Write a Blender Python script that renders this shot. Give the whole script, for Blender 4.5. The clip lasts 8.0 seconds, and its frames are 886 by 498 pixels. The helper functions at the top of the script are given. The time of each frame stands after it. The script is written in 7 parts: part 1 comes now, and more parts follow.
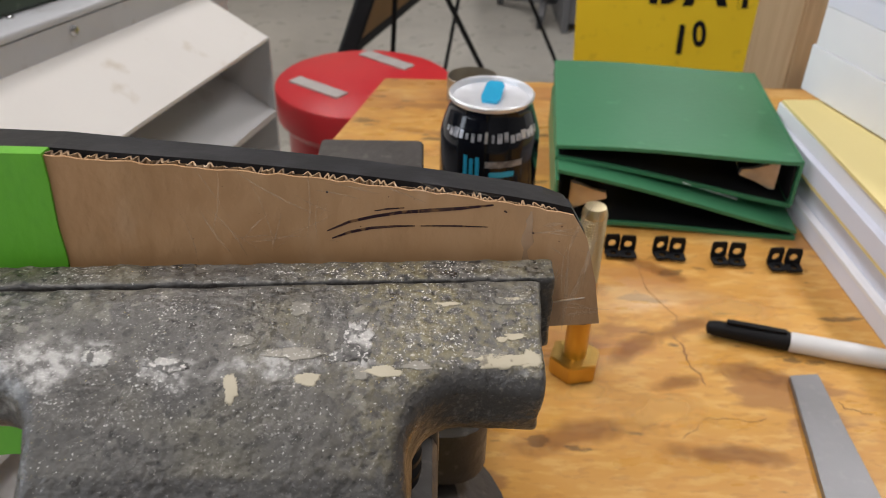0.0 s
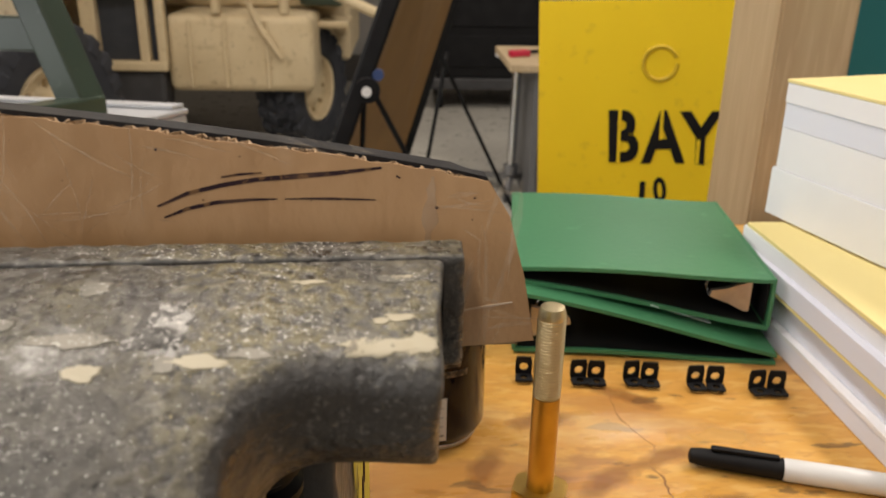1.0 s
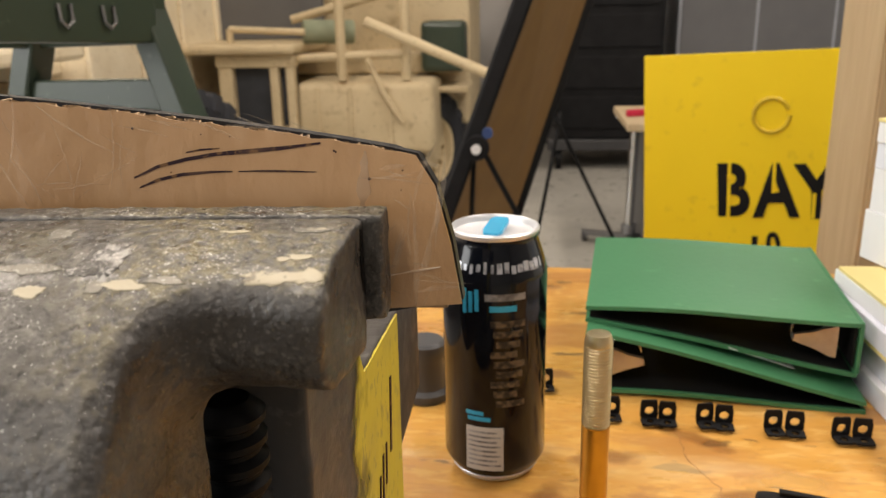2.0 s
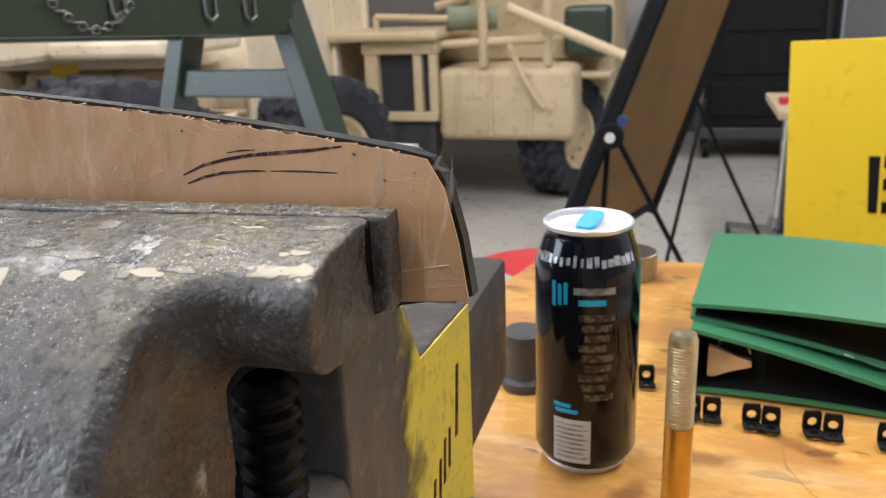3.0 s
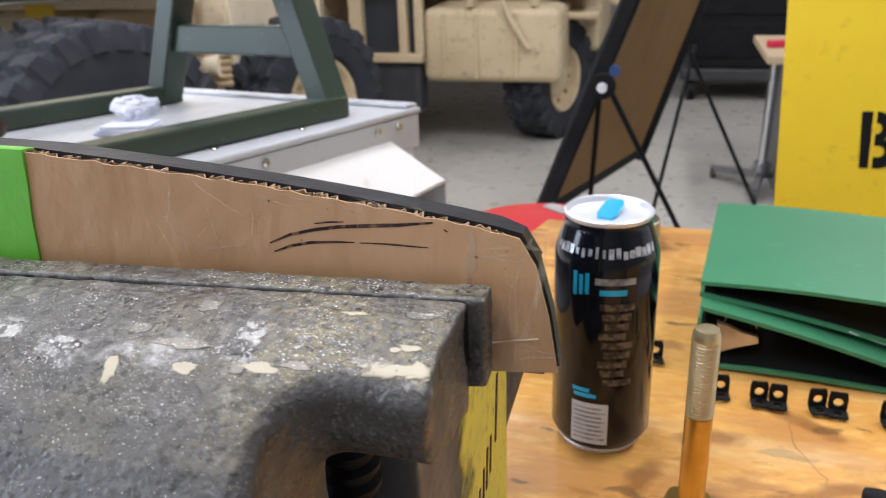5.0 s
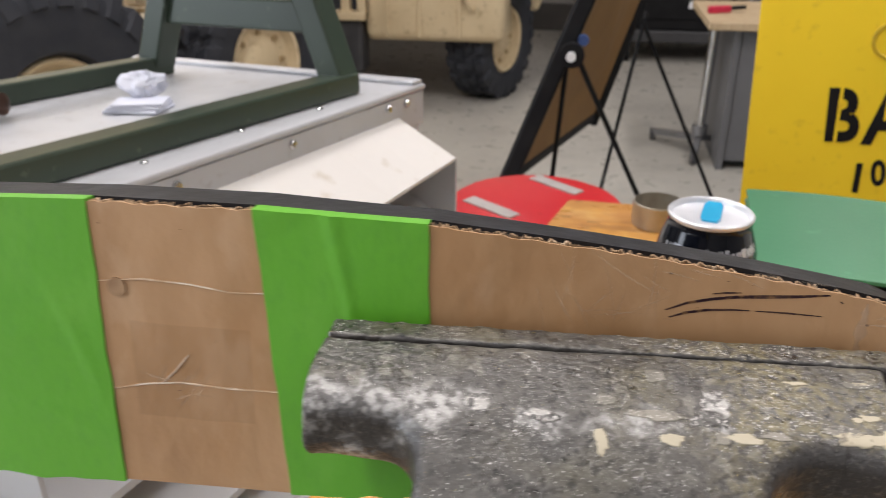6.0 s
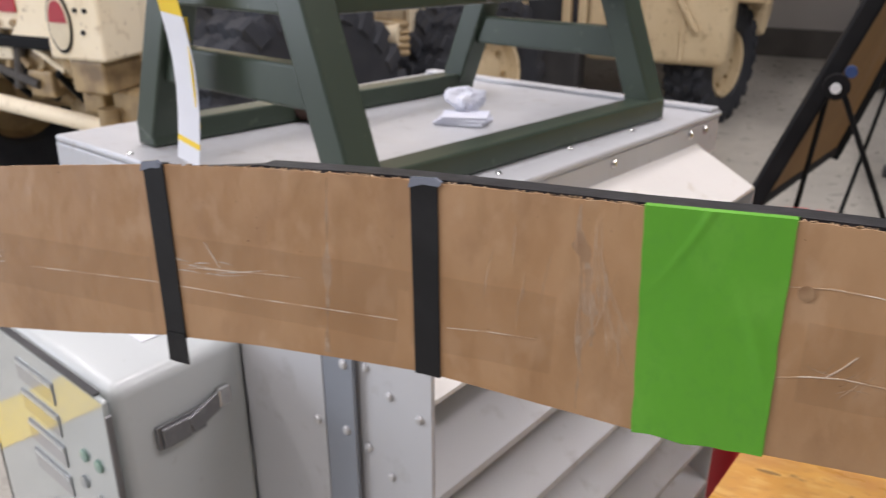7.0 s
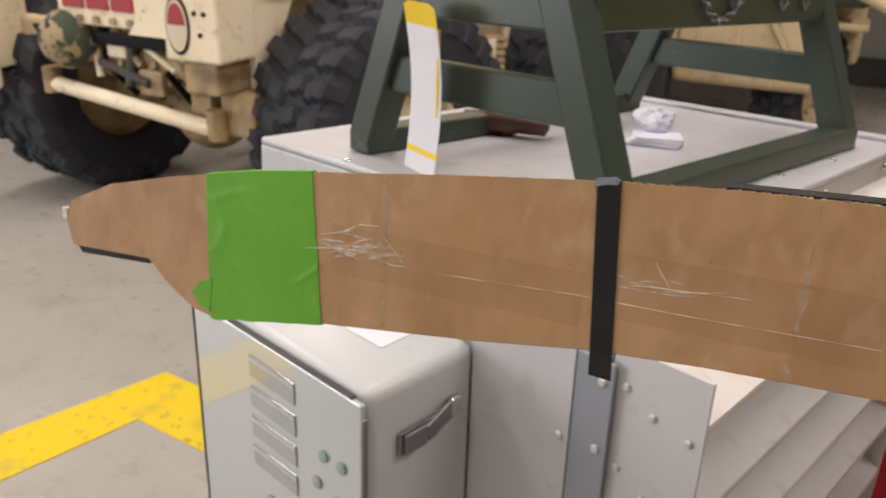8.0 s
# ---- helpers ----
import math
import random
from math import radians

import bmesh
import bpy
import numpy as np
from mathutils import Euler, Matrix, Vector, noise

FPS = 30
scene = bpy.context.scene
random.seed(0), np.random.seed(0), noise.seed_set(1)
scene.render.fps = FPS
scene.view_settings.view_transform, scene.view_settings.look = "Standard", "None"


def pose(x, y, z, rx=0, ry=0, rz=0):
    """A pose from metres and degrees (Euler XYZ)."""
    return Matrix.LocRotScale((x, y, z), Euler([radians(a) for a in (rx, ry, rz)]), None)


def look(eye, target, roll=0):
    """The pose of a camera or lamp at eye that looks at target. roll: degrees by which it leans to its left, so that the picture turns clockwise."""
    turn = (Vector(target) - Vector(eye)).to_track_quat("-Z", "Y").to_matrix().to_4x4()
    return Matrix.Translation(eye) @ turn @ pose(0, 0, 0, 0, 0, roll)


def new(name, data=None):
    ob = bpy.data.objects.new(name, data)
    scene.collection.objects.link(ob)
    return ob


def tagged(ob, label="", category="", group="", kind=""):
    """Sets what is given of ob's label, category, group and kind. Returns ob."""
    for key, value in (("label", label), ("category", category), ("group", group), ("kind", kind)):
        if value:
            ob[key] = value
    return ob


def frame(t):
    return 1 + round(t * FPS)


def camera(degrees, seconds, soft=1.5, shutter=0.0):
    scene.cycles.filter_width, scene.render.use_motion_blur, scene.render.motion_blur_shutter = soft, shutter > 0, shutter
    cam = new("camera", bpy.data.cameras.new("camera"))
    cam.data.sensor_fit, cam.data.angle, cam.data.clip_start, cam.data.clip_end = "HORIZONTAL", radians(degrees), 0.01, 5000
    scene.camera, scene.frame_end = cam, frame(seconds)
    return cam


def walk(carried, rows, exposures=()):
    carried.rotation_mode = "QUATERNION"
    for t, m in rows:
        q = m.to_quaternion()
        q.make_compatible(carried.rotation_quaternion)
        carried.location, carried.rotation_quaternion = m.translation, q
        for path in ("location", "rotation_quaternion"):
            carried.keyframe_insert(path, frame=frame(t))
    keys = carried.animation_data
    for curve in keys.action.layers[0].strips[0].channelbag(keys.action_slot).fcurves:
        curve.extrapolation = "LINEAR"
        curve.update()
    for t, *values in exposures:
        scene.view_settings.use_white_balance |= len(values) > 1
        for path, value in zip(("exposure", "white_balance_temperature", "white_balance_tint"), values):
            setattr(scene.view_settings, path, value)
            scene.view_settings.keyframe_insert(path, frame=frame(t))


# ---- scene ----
cam = camera(56.9, 8.0, 0.7, 0.16)
PATH = [
    (0, (0.0136, 0.1368, 1.2517), (0.047, 1.7987, 0.1394), 1.30),
    (0.5, (0.0173, 0.1594, 1.2151), (0.1112, 1.929, 0.2879), 1.69),
    (1, (0.0328, 0.1624, 1.1924), (0.1249, 2.025, 0.4697), 1.07),
    (1.5, (0.0504, 0.1556, 1.1812), (0.0475, 2.0623, 0.5774), 0.34),
    (2, (0.0704, 0.1429, 1.18), (-0.1381, 2.0463, 0.6022), -1.15),
    (2.2, (0.0787, 0.1413, 1.1792), (-0.2119, 2.033, 0.5988), -1.51),
    (3.5, (0.1075, 0.1387, 1.1897), (-0.5167, 1.9355, 0.5717), -2.46),
    (4, (0.1147, 0.137, 1.1929), (-0.5292, 1.9166, 0.5462), -2.65),
    (4.5, (0.1085, 0.1383, 1.2002), (-0.5033, 1.9169, 0.5202), -2.95),
    (4.7, (0.098, 0.1404, 1.2067), (-0.4815, 1.922, 0.5066), -2.68),
    (5.8, (-0.0113, 0.1269, 1.2399), (-0.2845, 1.9193, 0.3957), -0.30),
    (6, (-0.037, 0.1097, 1.2502), (-0.3348, 1.8967, 0.4028), -0.02),
    (6.5, (-0.1134, 0.0729, 1.2644), (-0.6255, 1.8175, 0.4314), -0.56),
    (7, (-0.1808, 0.021, 1.27), (-0.8781, 1.7094, 0.4557), -0.17),
    (7.5, (-0.2676, -0.0134, 1.2718), (-1.0439, 1.6477, 0.473), 0.73),
    (8, (-0.3507, -0.0557, 1.2711), (-1.1474, 1.6016, 0.4845), 1.58),
]
cam.data.dof.use_dof, cam.data.dof.focus_distance, cam.data.dof.aperture_fstop = True, 0.22, 31.0
LIGHT = [(0.0, -0.22, 6450, 12), (0.5, -0.19, 6900, 12), (1.0, -0.01, 7300, 12), (1.5, 0.06, 7600, 12), (2.0, 0.21, 7500, 13), (3.5, 0.50, 5760, 13), (4.0, 0.53, 5760, 13), (4.5, 0.50, 5760, 13), (6.0, 0.15, 6500, 14), (6.5, 0.29, 6400, 17), (7.0, 0.05, 6400, 17), (7.5, 0.01, 6500, 16), (8.0, -0.09, 7200, 18)]
walk(cam, [(t, look(eye, target, roll)) for t, eye, target, roll in PATH], LIGHT)

# ---- light ----
world = bpy.data.worlds.new("hall")
scene.world = world
world.use_nodes = True
world.node_tree.nodes["Background"].inputs[0].default_value = (0.9, 0.92, 1.0, 1)
world.node_tree.nodes["Background"].inputs[1].default_value = 0.01
scene.view_settings.exposure = 0.0


def ceiling_lamp(x, y, z, sx, sy, watts, colour=(1.0, 0.965, 0.94)):
    data = bpy.data.lights.new("strip_light", "AREA")
    data.shape, data.size, data.size_y, data.energy, data.color = "RECTANGLE", sx, sy, watts, colour
    lamp = new("strip_light", data)
    lamp.matrix_basis = pose(x, y, z)
    return lamp


for lx in (-3.6, -0.9, 1.8):
    for ly in (-1.5, 1.4, 4.6):
        ceiling_lamp(lx, ly, 3.9, 0.35, 2.0, (42 if lx < 0 else 14) if ly < 0 else (56 if lx < 0 else 72) if ly < 3 else 18 if lx == -0.9 else 42)

# daylight from the tall window in the west wall
window_light = ceiling_lamp(0, 0, 0, 2.6, 3.6, 240, (0.82, 0.91, 1.0))
window_light.name = "window_daylight"
window_light.matrix_basis = Matrix.Translation((-7.06, -2.3, 2.1)) @ Matrix.Rotation(radians(-90), 4, "Y")


# ---- materials ----
def material(name, base, rough=0.5, metal=0.0, spots=(), bump=0.0, bump_scale=60.0, coat=0.0, stretch=(1, 1, 1), rough_var=0.0, jitter=0.0, sheen=0.5, depth=0.002):
    """sheen below: strength of the surface gloss. spots: (scale, low, high, colour, amount) noise layers mixed over the base,
    then how far a layer keeps to upward faces, between which slopes, and the size of the clusters it gathers in; stretch scales the coordinates."""
    m = bpy.data.materials.new(name)
    m.use_nodes = True
    nt = m.node_tree
    n, l = nt.nodes, nt.links
    bs = n["Principled BSDF"]
    bs.inputs["Roughness"].default_value, bs.inputs["Metallic"].default_value = rough, metal
    bs.inputs["Coat Weight"].default_value = coat
    bs.inputs["Specular IOR Level"].default_value = sheen
    co = n.new("ShaderNodeTexCoord")
    mp = n.new("ShaderNodeMapping")
    mp.inputs["Scale"].default_value = stretch
    l.new(co.outputs["Object"], mp.inputs["Vector"])
    vec = mp.outputs["Vector"]
    rgb = n.new("ShaderNodeRGB")
    rgb.outputs[0].default_value = (*base, 1)
    out = rgb.outputs[0]
    for k, (scale, low, high, colour, amount, *by_slope) in enumerate(spots):
        span = by_slope[1:3] if len(by_slope) > 1 else (0.52, 0.88)
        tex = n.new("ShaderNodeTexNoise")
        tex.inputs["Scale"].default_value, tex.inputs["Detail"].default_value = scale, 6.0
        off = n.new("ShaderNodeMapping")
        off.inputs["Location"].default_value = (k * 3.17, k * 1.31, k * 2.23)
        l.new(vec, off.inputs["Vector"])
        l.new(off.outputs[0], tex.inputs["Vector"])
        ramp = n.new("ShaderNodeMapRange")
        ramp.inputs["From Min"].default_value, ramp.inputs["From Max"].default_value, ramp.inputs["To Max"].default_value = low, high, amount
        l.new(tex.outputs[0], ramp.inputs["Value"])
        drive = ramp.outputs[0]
        if by_slope:
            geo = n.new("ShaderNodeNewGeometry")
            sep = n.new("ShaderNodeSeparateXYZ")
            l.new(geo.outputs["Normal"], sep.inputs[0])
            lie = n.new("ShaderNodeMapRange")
            lie.inputs["From Min"].default_value, lie.inputs["From Max"].default_value, lie.inputs["To Min"].default_value = span[0], span[1], 1 - by_slope[0]
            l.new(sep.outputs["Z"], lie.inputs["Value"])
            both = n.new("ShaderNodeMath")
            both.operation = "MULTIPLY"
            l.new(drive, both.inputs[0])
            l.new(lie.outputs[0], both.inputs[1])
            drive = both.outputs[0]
        if len(by_slope) > 3:
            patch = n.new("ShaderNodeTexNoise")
            patch.inputs["Scale"].default_value, patch.inputs["Detail"].default_value = by_slope[3], 4.0
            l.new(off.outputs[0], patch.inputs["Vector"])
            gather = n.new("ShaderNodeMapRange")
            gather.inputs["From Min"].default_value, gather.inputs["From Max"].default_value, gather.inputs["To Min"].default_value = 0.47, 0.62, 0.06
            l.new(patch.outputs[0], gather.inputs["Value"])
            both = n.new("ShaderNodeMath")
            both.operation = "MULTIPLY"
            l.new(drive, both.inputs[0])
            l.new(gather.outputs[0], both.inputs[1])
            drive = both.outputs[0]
        mix = n.new("ShaderNodeMix")
        mix.data_type = "RGBA"
        for socket in mix.inputs:
            if socket.identifier == "B_Color":
                socket.default_value = (*colour, 1)
        l.new(drive, mix.inputs[0])
        l.new(out, [q for q in mix.inputs if q.identifier == "A_Color"][0])
        out = [q for q in mix.outputs if q.identifier == "Result_Color"][0]
    if jitter:
        info = n.new("ShaderNodeObjectInfo")
        jr = n.new("ShaderNodeMapRange")
        jr.inputs["To Min"].default_value, jr.inputs["To Max"].default_value = 1 - jitter, 1 + jitter
        l.new(info.outputs["Random"], jr.inputs["Value"])
        hs = n.new("ShaderNodeHueSaturation")
        l.new(jr.outputs[0], hs.inputs["Value"])
        l.new(out, hs.inputs["Color"])
        out = hs.outputs[0]
    l.new(out, bs.inputs["Base Color"])
    if rough_var:
        tex = n.new("ShaderNodeTexNoise")
        tex.inputs["Scale"].default_value, tex.inputs["Detail"].default_value = bump_scale * 0.3, 5.0
        l.new(vec, tex.inputs["Vector"])
        rr = n.new("ShaderNodeMapRange")
        rr.inputs["From Min"].default_value, rr.inputs["From Max"].default_value = 0.3, 0.7
        rr.inputs["To Min"].default_value, rr.inputs["To Max"].default_value = max(0.02, rough - rough_var), min(1.0, rough + rough_var)
        l.new(tex.outputs[0], rr.inputs["Value"])
        l.new(rr.outputs[0], bs.inputs["Roughness"])
    if bump:
        tex = n.new("ShaderNodeTexNoise")
        tex.inputs["Scale"].default_value, tex.inputs["Detail"].default_value = bump_scale, 8.0
        l.new(vec, tex.inputs["Vector"])
        bp = n.new("ShaderNodeBump")
        bp.inputs["Strength"].default_value, bp.inputs["Distance"].default_value = bump, depth
        l.new(tex.outputs[0], bp.inputs["Height"])
        l.new(bp.outputs[0], bs.inputs["Normal"])
    return m


CONCRETE = material("floor_concrete", (0.435, 0.415, 0.37), 0.35, 0, [(1.2, 0.4, 0.7, (0.36, 0.345, 0.31), 0.8), (5, 0.55, 0.7, (0.28, 0.265, 0.235), 0.45), (14, 0.55, 0.75, (0.30, 0.29, 0.27), 0.5)], 0.05, 40, rough_var=0.12)
WALL = material("painted_block_wall", (0.42, 0.40, 0.38), 0.7, 0, [(2, 0.4, 0.7, (0.36, 0.34, 0.33), 0.6)], 0.1, 30)
CEIL = material("ceiling_paint", (0.22, 0.22, 0.22), 0.8, 0, [(3, 0.4, 0.7, (0.18, 0.18, 0.18), 0.6)])
BASEB = material("dark_base_trim", (0.08, 0.075, 0.07), 0.6, 0, [(6, 0.4, 0.7, (0.12, 0.11, 0.1), 0.7)])
YELLOW_TAPE = material("yellow_floor_paint", (0.80, 0.58, 0.02), 0.45, 0, [(9, 0.58, 0.72, (0.45, 0.36, 0.1), 0.7), (40, 0.62, 0.7, (0.2, 0.17, 0.1), 0.6)], 0.05, 50)
BENCH = material("bench_wood", (0.63, 0.335, 0.076), 0.36, 0, [(16, 0.42, 0.60, (0.53, 0.26, 0.053), 0.75), (4.5, 0.50, 0.66, (0.46, 0.21, 0.052), 0.55), (60, 0.46, 0.60, (0.54, 0.26, 0.055), 0.4), (110, 0.5, 0.62, (0.70, 0.43, 0.14), 0.5), (8, 0.56, 0.60, (0.36, 0.150, 0.048), 0.55), (24, 0.60, 0.645, (0.30, 0.13, 0.042), 0.7), (55, 0.64, 0.67, (0.12, 0.07, 0.03), 0.75), (190, 0.56, 0.62, (0.42, 0.20, 0.05), 0.4), (11, 0.60, 0.70, (0.66, 0.46, 0.21), 0.5)], 0.12, 110, stretch=(0.45, 1.3, 1), rough_var=0.14)
WOOD = material("pine_post", (0.62, 0.43, 0.24), 0.6, 0, [(10, 0.4, 0.65, (0.45, 0.29, 0.15), 0.7), (60, 0.5, 0.65, (0.68, 0.50, 0.30), 0.5)], 0.1, 80, stretch=(3, 3, 0.25))
POSTWOOD = material("aged_pine", (0.47, 0.36, 0.22), 0.65, 0, [(10, 0.4, 0.65, (0.40, 0.28, 0.16), 0.7), (60, 0.5, 0.65, (0.55, 0.42, 0.27), 0.5)], 0.1, 80, stretch=(3, 3, 0.25))
# Dark base paints shade into undersides and hollows; upward faces carry wear and filings.
IRON = material("worn_iron_shaded_below", (0.030, 0.026, 0.023), 0.36, 0.15, [
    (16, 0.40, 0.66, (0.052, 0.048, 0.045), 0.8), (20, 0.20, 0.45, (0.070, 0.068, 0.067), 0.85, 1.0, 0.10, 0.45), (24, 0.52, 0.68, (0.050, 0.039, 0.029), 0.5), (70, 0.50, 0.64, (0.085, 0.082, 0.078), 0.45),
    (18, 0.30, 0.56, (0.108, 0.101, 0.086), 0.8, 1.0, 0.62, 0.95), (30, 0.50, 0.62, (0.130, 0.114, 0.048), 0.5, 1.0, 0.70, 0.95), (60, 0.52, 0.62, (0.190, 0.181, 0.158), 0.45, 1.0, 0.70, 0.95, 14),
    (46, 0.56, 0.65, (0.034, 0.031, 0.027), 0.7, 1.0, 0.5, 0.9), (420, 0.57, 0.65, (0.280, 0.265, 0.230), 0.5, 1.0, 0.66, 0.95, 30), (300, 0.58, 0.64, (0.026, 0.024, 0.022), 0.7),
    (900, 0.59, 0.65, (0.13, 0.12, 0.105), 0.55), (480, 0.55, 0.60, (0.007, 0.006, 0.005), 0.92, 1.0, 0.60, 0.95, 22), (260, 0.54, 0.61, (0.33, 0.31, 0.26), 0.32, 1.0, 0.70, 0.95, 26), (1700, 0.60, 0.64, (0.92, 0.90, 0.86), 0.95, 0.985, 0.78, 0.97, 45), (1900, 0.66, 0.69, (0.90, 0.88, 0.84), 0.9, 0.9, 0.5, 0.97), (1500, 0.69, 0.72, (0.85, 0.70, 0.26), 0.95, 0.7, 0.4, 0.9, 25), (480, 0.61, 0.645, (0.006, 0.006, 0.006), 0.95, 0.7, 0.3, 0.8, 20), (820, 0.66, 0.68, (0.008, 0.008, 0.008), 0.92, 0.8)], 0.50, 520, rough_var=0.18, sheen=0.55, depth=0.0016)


def edge_wear(m, colour, low=0.515, high=0.56, amount=0.75):
    """Rubbed bright metal on the convex edges of a casting."""
    nt = m.node_tree
    n, l = nt.nodes, nt.links
    bs = n["Principled BSDF"]
    old = bs.inputs["Base Color"].links[0].from_socket
    geo = n.new("ShaderNodeNewGeometry")
    tex = n.new("ShaderNodeTexNoise")
    tex.inputs["Scale"].default_value, tex.inputs["Detail"].default_value = 160.0, 7.0
    co = n.new("ShaderNodeTexCoord")
    l.new(co.outputs["Object"], tex.inputs["Vector"])
    mr = n.new("ShaderNodeMapRange")
    mr.inputs["From Min"].default_value, mr.inputs["From Max"].default_value = low, high
    l.new(geo.outputs["Pointiness"], mr.inputs["Value"])
    nr = n.new("ShaderNodeMapRange")
    nr.inputs["From Min"].default_value, nr.inputs["From Max"].default_value = 0.42, 0.60
    l.new(tex.outputs[0], nr.inputs["Value"])
    mul = n.new("ShaderNodeMath")
    mul.operation = "MULTIPLY"
    l.new(mr.outputs[0], mul.inputs[0])
    l.new(nr.outputs[0], mul.inputs[1])
    amt = n.new("ShaderNodeMath")
    amt.operation = "MULTIPLY"
    amt.inputs[1].default_value = amount
    l.new(mul.outputs[0], amt.inputs[0])
    mix = n.new("ShaderNodeMix")
    mix.data_type = "RGBA"
    l.new(amt.outputs[0], mix.inputs[0])
    for q in mix.inputs:
        if q.identifier == "A_Color":
            l.new(old, q)
        if q.identifier == "B_Color":
            q.default_value = (*colour, 1)
    l.new([q for q in mix.outputs if q.identifier == "Result_Color"][0], bs.inputs["Base Color"])


def ridge_wear(m, ridge_y, colour):
    """Bare metal rubbed along the front ridge of the jaw, heavier towards one end."""
    nt = m.node_tree
    n, l = nt.nodes, nt.links
    bs = n["Principled BSDF"]
    old = bs.inputs["Base Color"].links[0].from_socket
    co = n.new("ShaderNodeTexCoord")
    sep = n.new("ShaderNodeSeparateXYZ")
    l.new(co.outputs["Object"], sep.inputs[0])
    tex = n.new("ShaderNodeTexNoise")
    tex.inputs["Scale"].default_value, tex.inputs["Detail"].default_value = 75.0, 9.0
    l.new(co.outputs["Object"], tex.inputs["Vector"])

    def math_node(kind, a, b):
        q = n.new("ShaderNodeMath")
        q.operation = kind
        for k, v in enumerate((a, b)):
            if isinstance(v, float):
                q.inputs[k].default_value = v
            else:
                l.new(v, q.inputs[k])
        return q.outputs[0]

    off = math_node("ABSOLUTE", math_node("SUBTRACT", sep.outputs["Y"], ridge_y), 0.0)
    level = math_node("SUBTRACT", tex.outputs[0], math_node("MULTIPLY", off, 34.0))
    level = math_node("SUBTRACT", level, math_node("MULTIPLY", sep.outputs["X"], 1.7))
    mr = n.new("ShaderNodeMapRange")
    mr.inputs["From Min"].default_value, mr.inputs["From Max"].default_value, mr.inputs["To Max"].default_value = 0.47, 0.57, 0.66
    l.new(level, mr.inputs["Value"])
    spark = n.new("ShaderNodeTexNoise")
    spark.inputs["Scale"].default_value, spark.inputs["Detail"].default_value = 420.0, 5.0
    l.new(co.outputs["Object"], spark.inputs["Vector"])
    tone = n.new("ShaderNodeMapRange")
    tone.inputs["From Min"].default_value, tone.inputs["From Max"].default_value, tone.inputs["To Min"].default_value = 0.42, 0.60, 0.12
    l.new(spark.outputs[0], tone.inputs["Value"])
    mix = n.new("ShaderNodeMix")
    mix.data_type = "RGBA"
    l.new(math_node("MULTIPLY", mr.outputs[0], tone.outputs[0]), mix.inputs[0])
    for q in mix.inputs:
        if q.identifier == "A_Color":
            l.new(old, q)
        if q.identifier == "B_Color":
            q.default_value = (*colour, 1)
    l.new([q for q in mix.outputs if q.identifier == "Result_Color"][0], bs.inputs["Base Color"])


def brass_dust(m, colour, amount):
    """Yellowish filings lying on the upward faces of the jaw, denser towards one end."""
    nt = m.node_tree
    n, l = nt.nodes, nt.links
    bs = n["Principled BSDF"]
    old = bs.inputs["Base Color"].links[0].from_socket
    co, geo = n.new("ShaderNodeTexCoord"), n.new("ShaderNodeNewGeometry")
    drive = None
    for kind, low, high in (("X", 0.000, 0.060), ("up", 0.60, 0.95), (38.0, 0.40, 0.58), (520.0, 0.40, 0.60)):
        mr = n.new("ShaderNodeMapRange")
        mr.inputs["From Min"].default_value, mr.inputs["From Max"].default_value = low, high
        if kind in ("X", "up"):
            sep = n.new("ShaderNodeSeparateXYZ")
            l.new(co.outputs["Object"] if kind == "X" else geo.outputs["Normal"], sep.inputs[0])
            l.new(sep.outputs["X" if kind == "X" else "Z"], mr.inputs["Value"])
        else:
            tex = n.new("ShaderNodeTexNoise")
            tex.inputs["Scale"].default_value, tex.inputs["Detail"].default_value = kind, 5.0
            l.new(co.outputs["Object"], tex.inputs["Vector"])
            l.new(tex.outputs[0], mr.inputs["Value"])
        if drive is None:
            mr.inputs["To Max"].default_value = amount
            drive = mr.outputs[0]
        else:
            mul = n.new("ShaderNodeMath")
            mul.operation = "MULTIPLY"
            l.new(drive, mul.inputs[0])
            l.new(mr.outputs[0], mul.inputs[1])
            drive = mul.outputs[0]
    mix = n.new("ShaderNodeMix")
    mix.data_type = "RGBA"
    l.new(drive, mix.inputs[0])
    for q in mix.inputs:
        if q.identifier == "A_Color":
            l.new(old, q)
        if q.identifier == "B_Color":
            q.default_value = (*colour, 1)
    l.new([q for q in mix.outputs if q.identifier == "Result_Color"][0], bs.inputs["Base Color"])


brass_dust(IRON, (0.30, 0.255, 0.12), 0.72)
ridge_wear(IRON, -0.0955, (0.55, 0.54, 0.52))
edge_wear(IRON, (0.42, 0.40, 0.36), 0.525, 0.58, 0.4)
IRON_DARK = material("dark_painted_iron", (0.066, 0.060, 0.056), 0.5, 0.1, [(18, 0.45, 0.7, (0.090, 0.082, 0.074), 0.7), (150, 0.62, 0.7, (0.16, 0.15, 0.13), 0.5)], 0.3, 200, rough_var=0.15, sheen=0.3)
IRON_BLACK = material("greasy_black_iron", (0.003, 0.003, 0.0035), 0.5, 0.0, [(40, 0.55, 0.7, (0.007, 0.007, 0.008), 0.6)], 0.2, 150, sheen=0.15)
YELLOW_PAINT = material("yellow_spray_paint", (0.56, 0.46, 0.045), 0.55, 0, [(24, 0.48, 0.66, (0.46, 0.38, 0.06), 0.7), (60, 0.62, 0.68, (0.16, 0.14, 0.07), 0.6), (16, 0.62, 0.72, (0.20, 0.175, 0.08), 0.6), (220, 0.60, 0.65, (0.26, 0.22, 0.07), 0.45)], 0.2, 150)


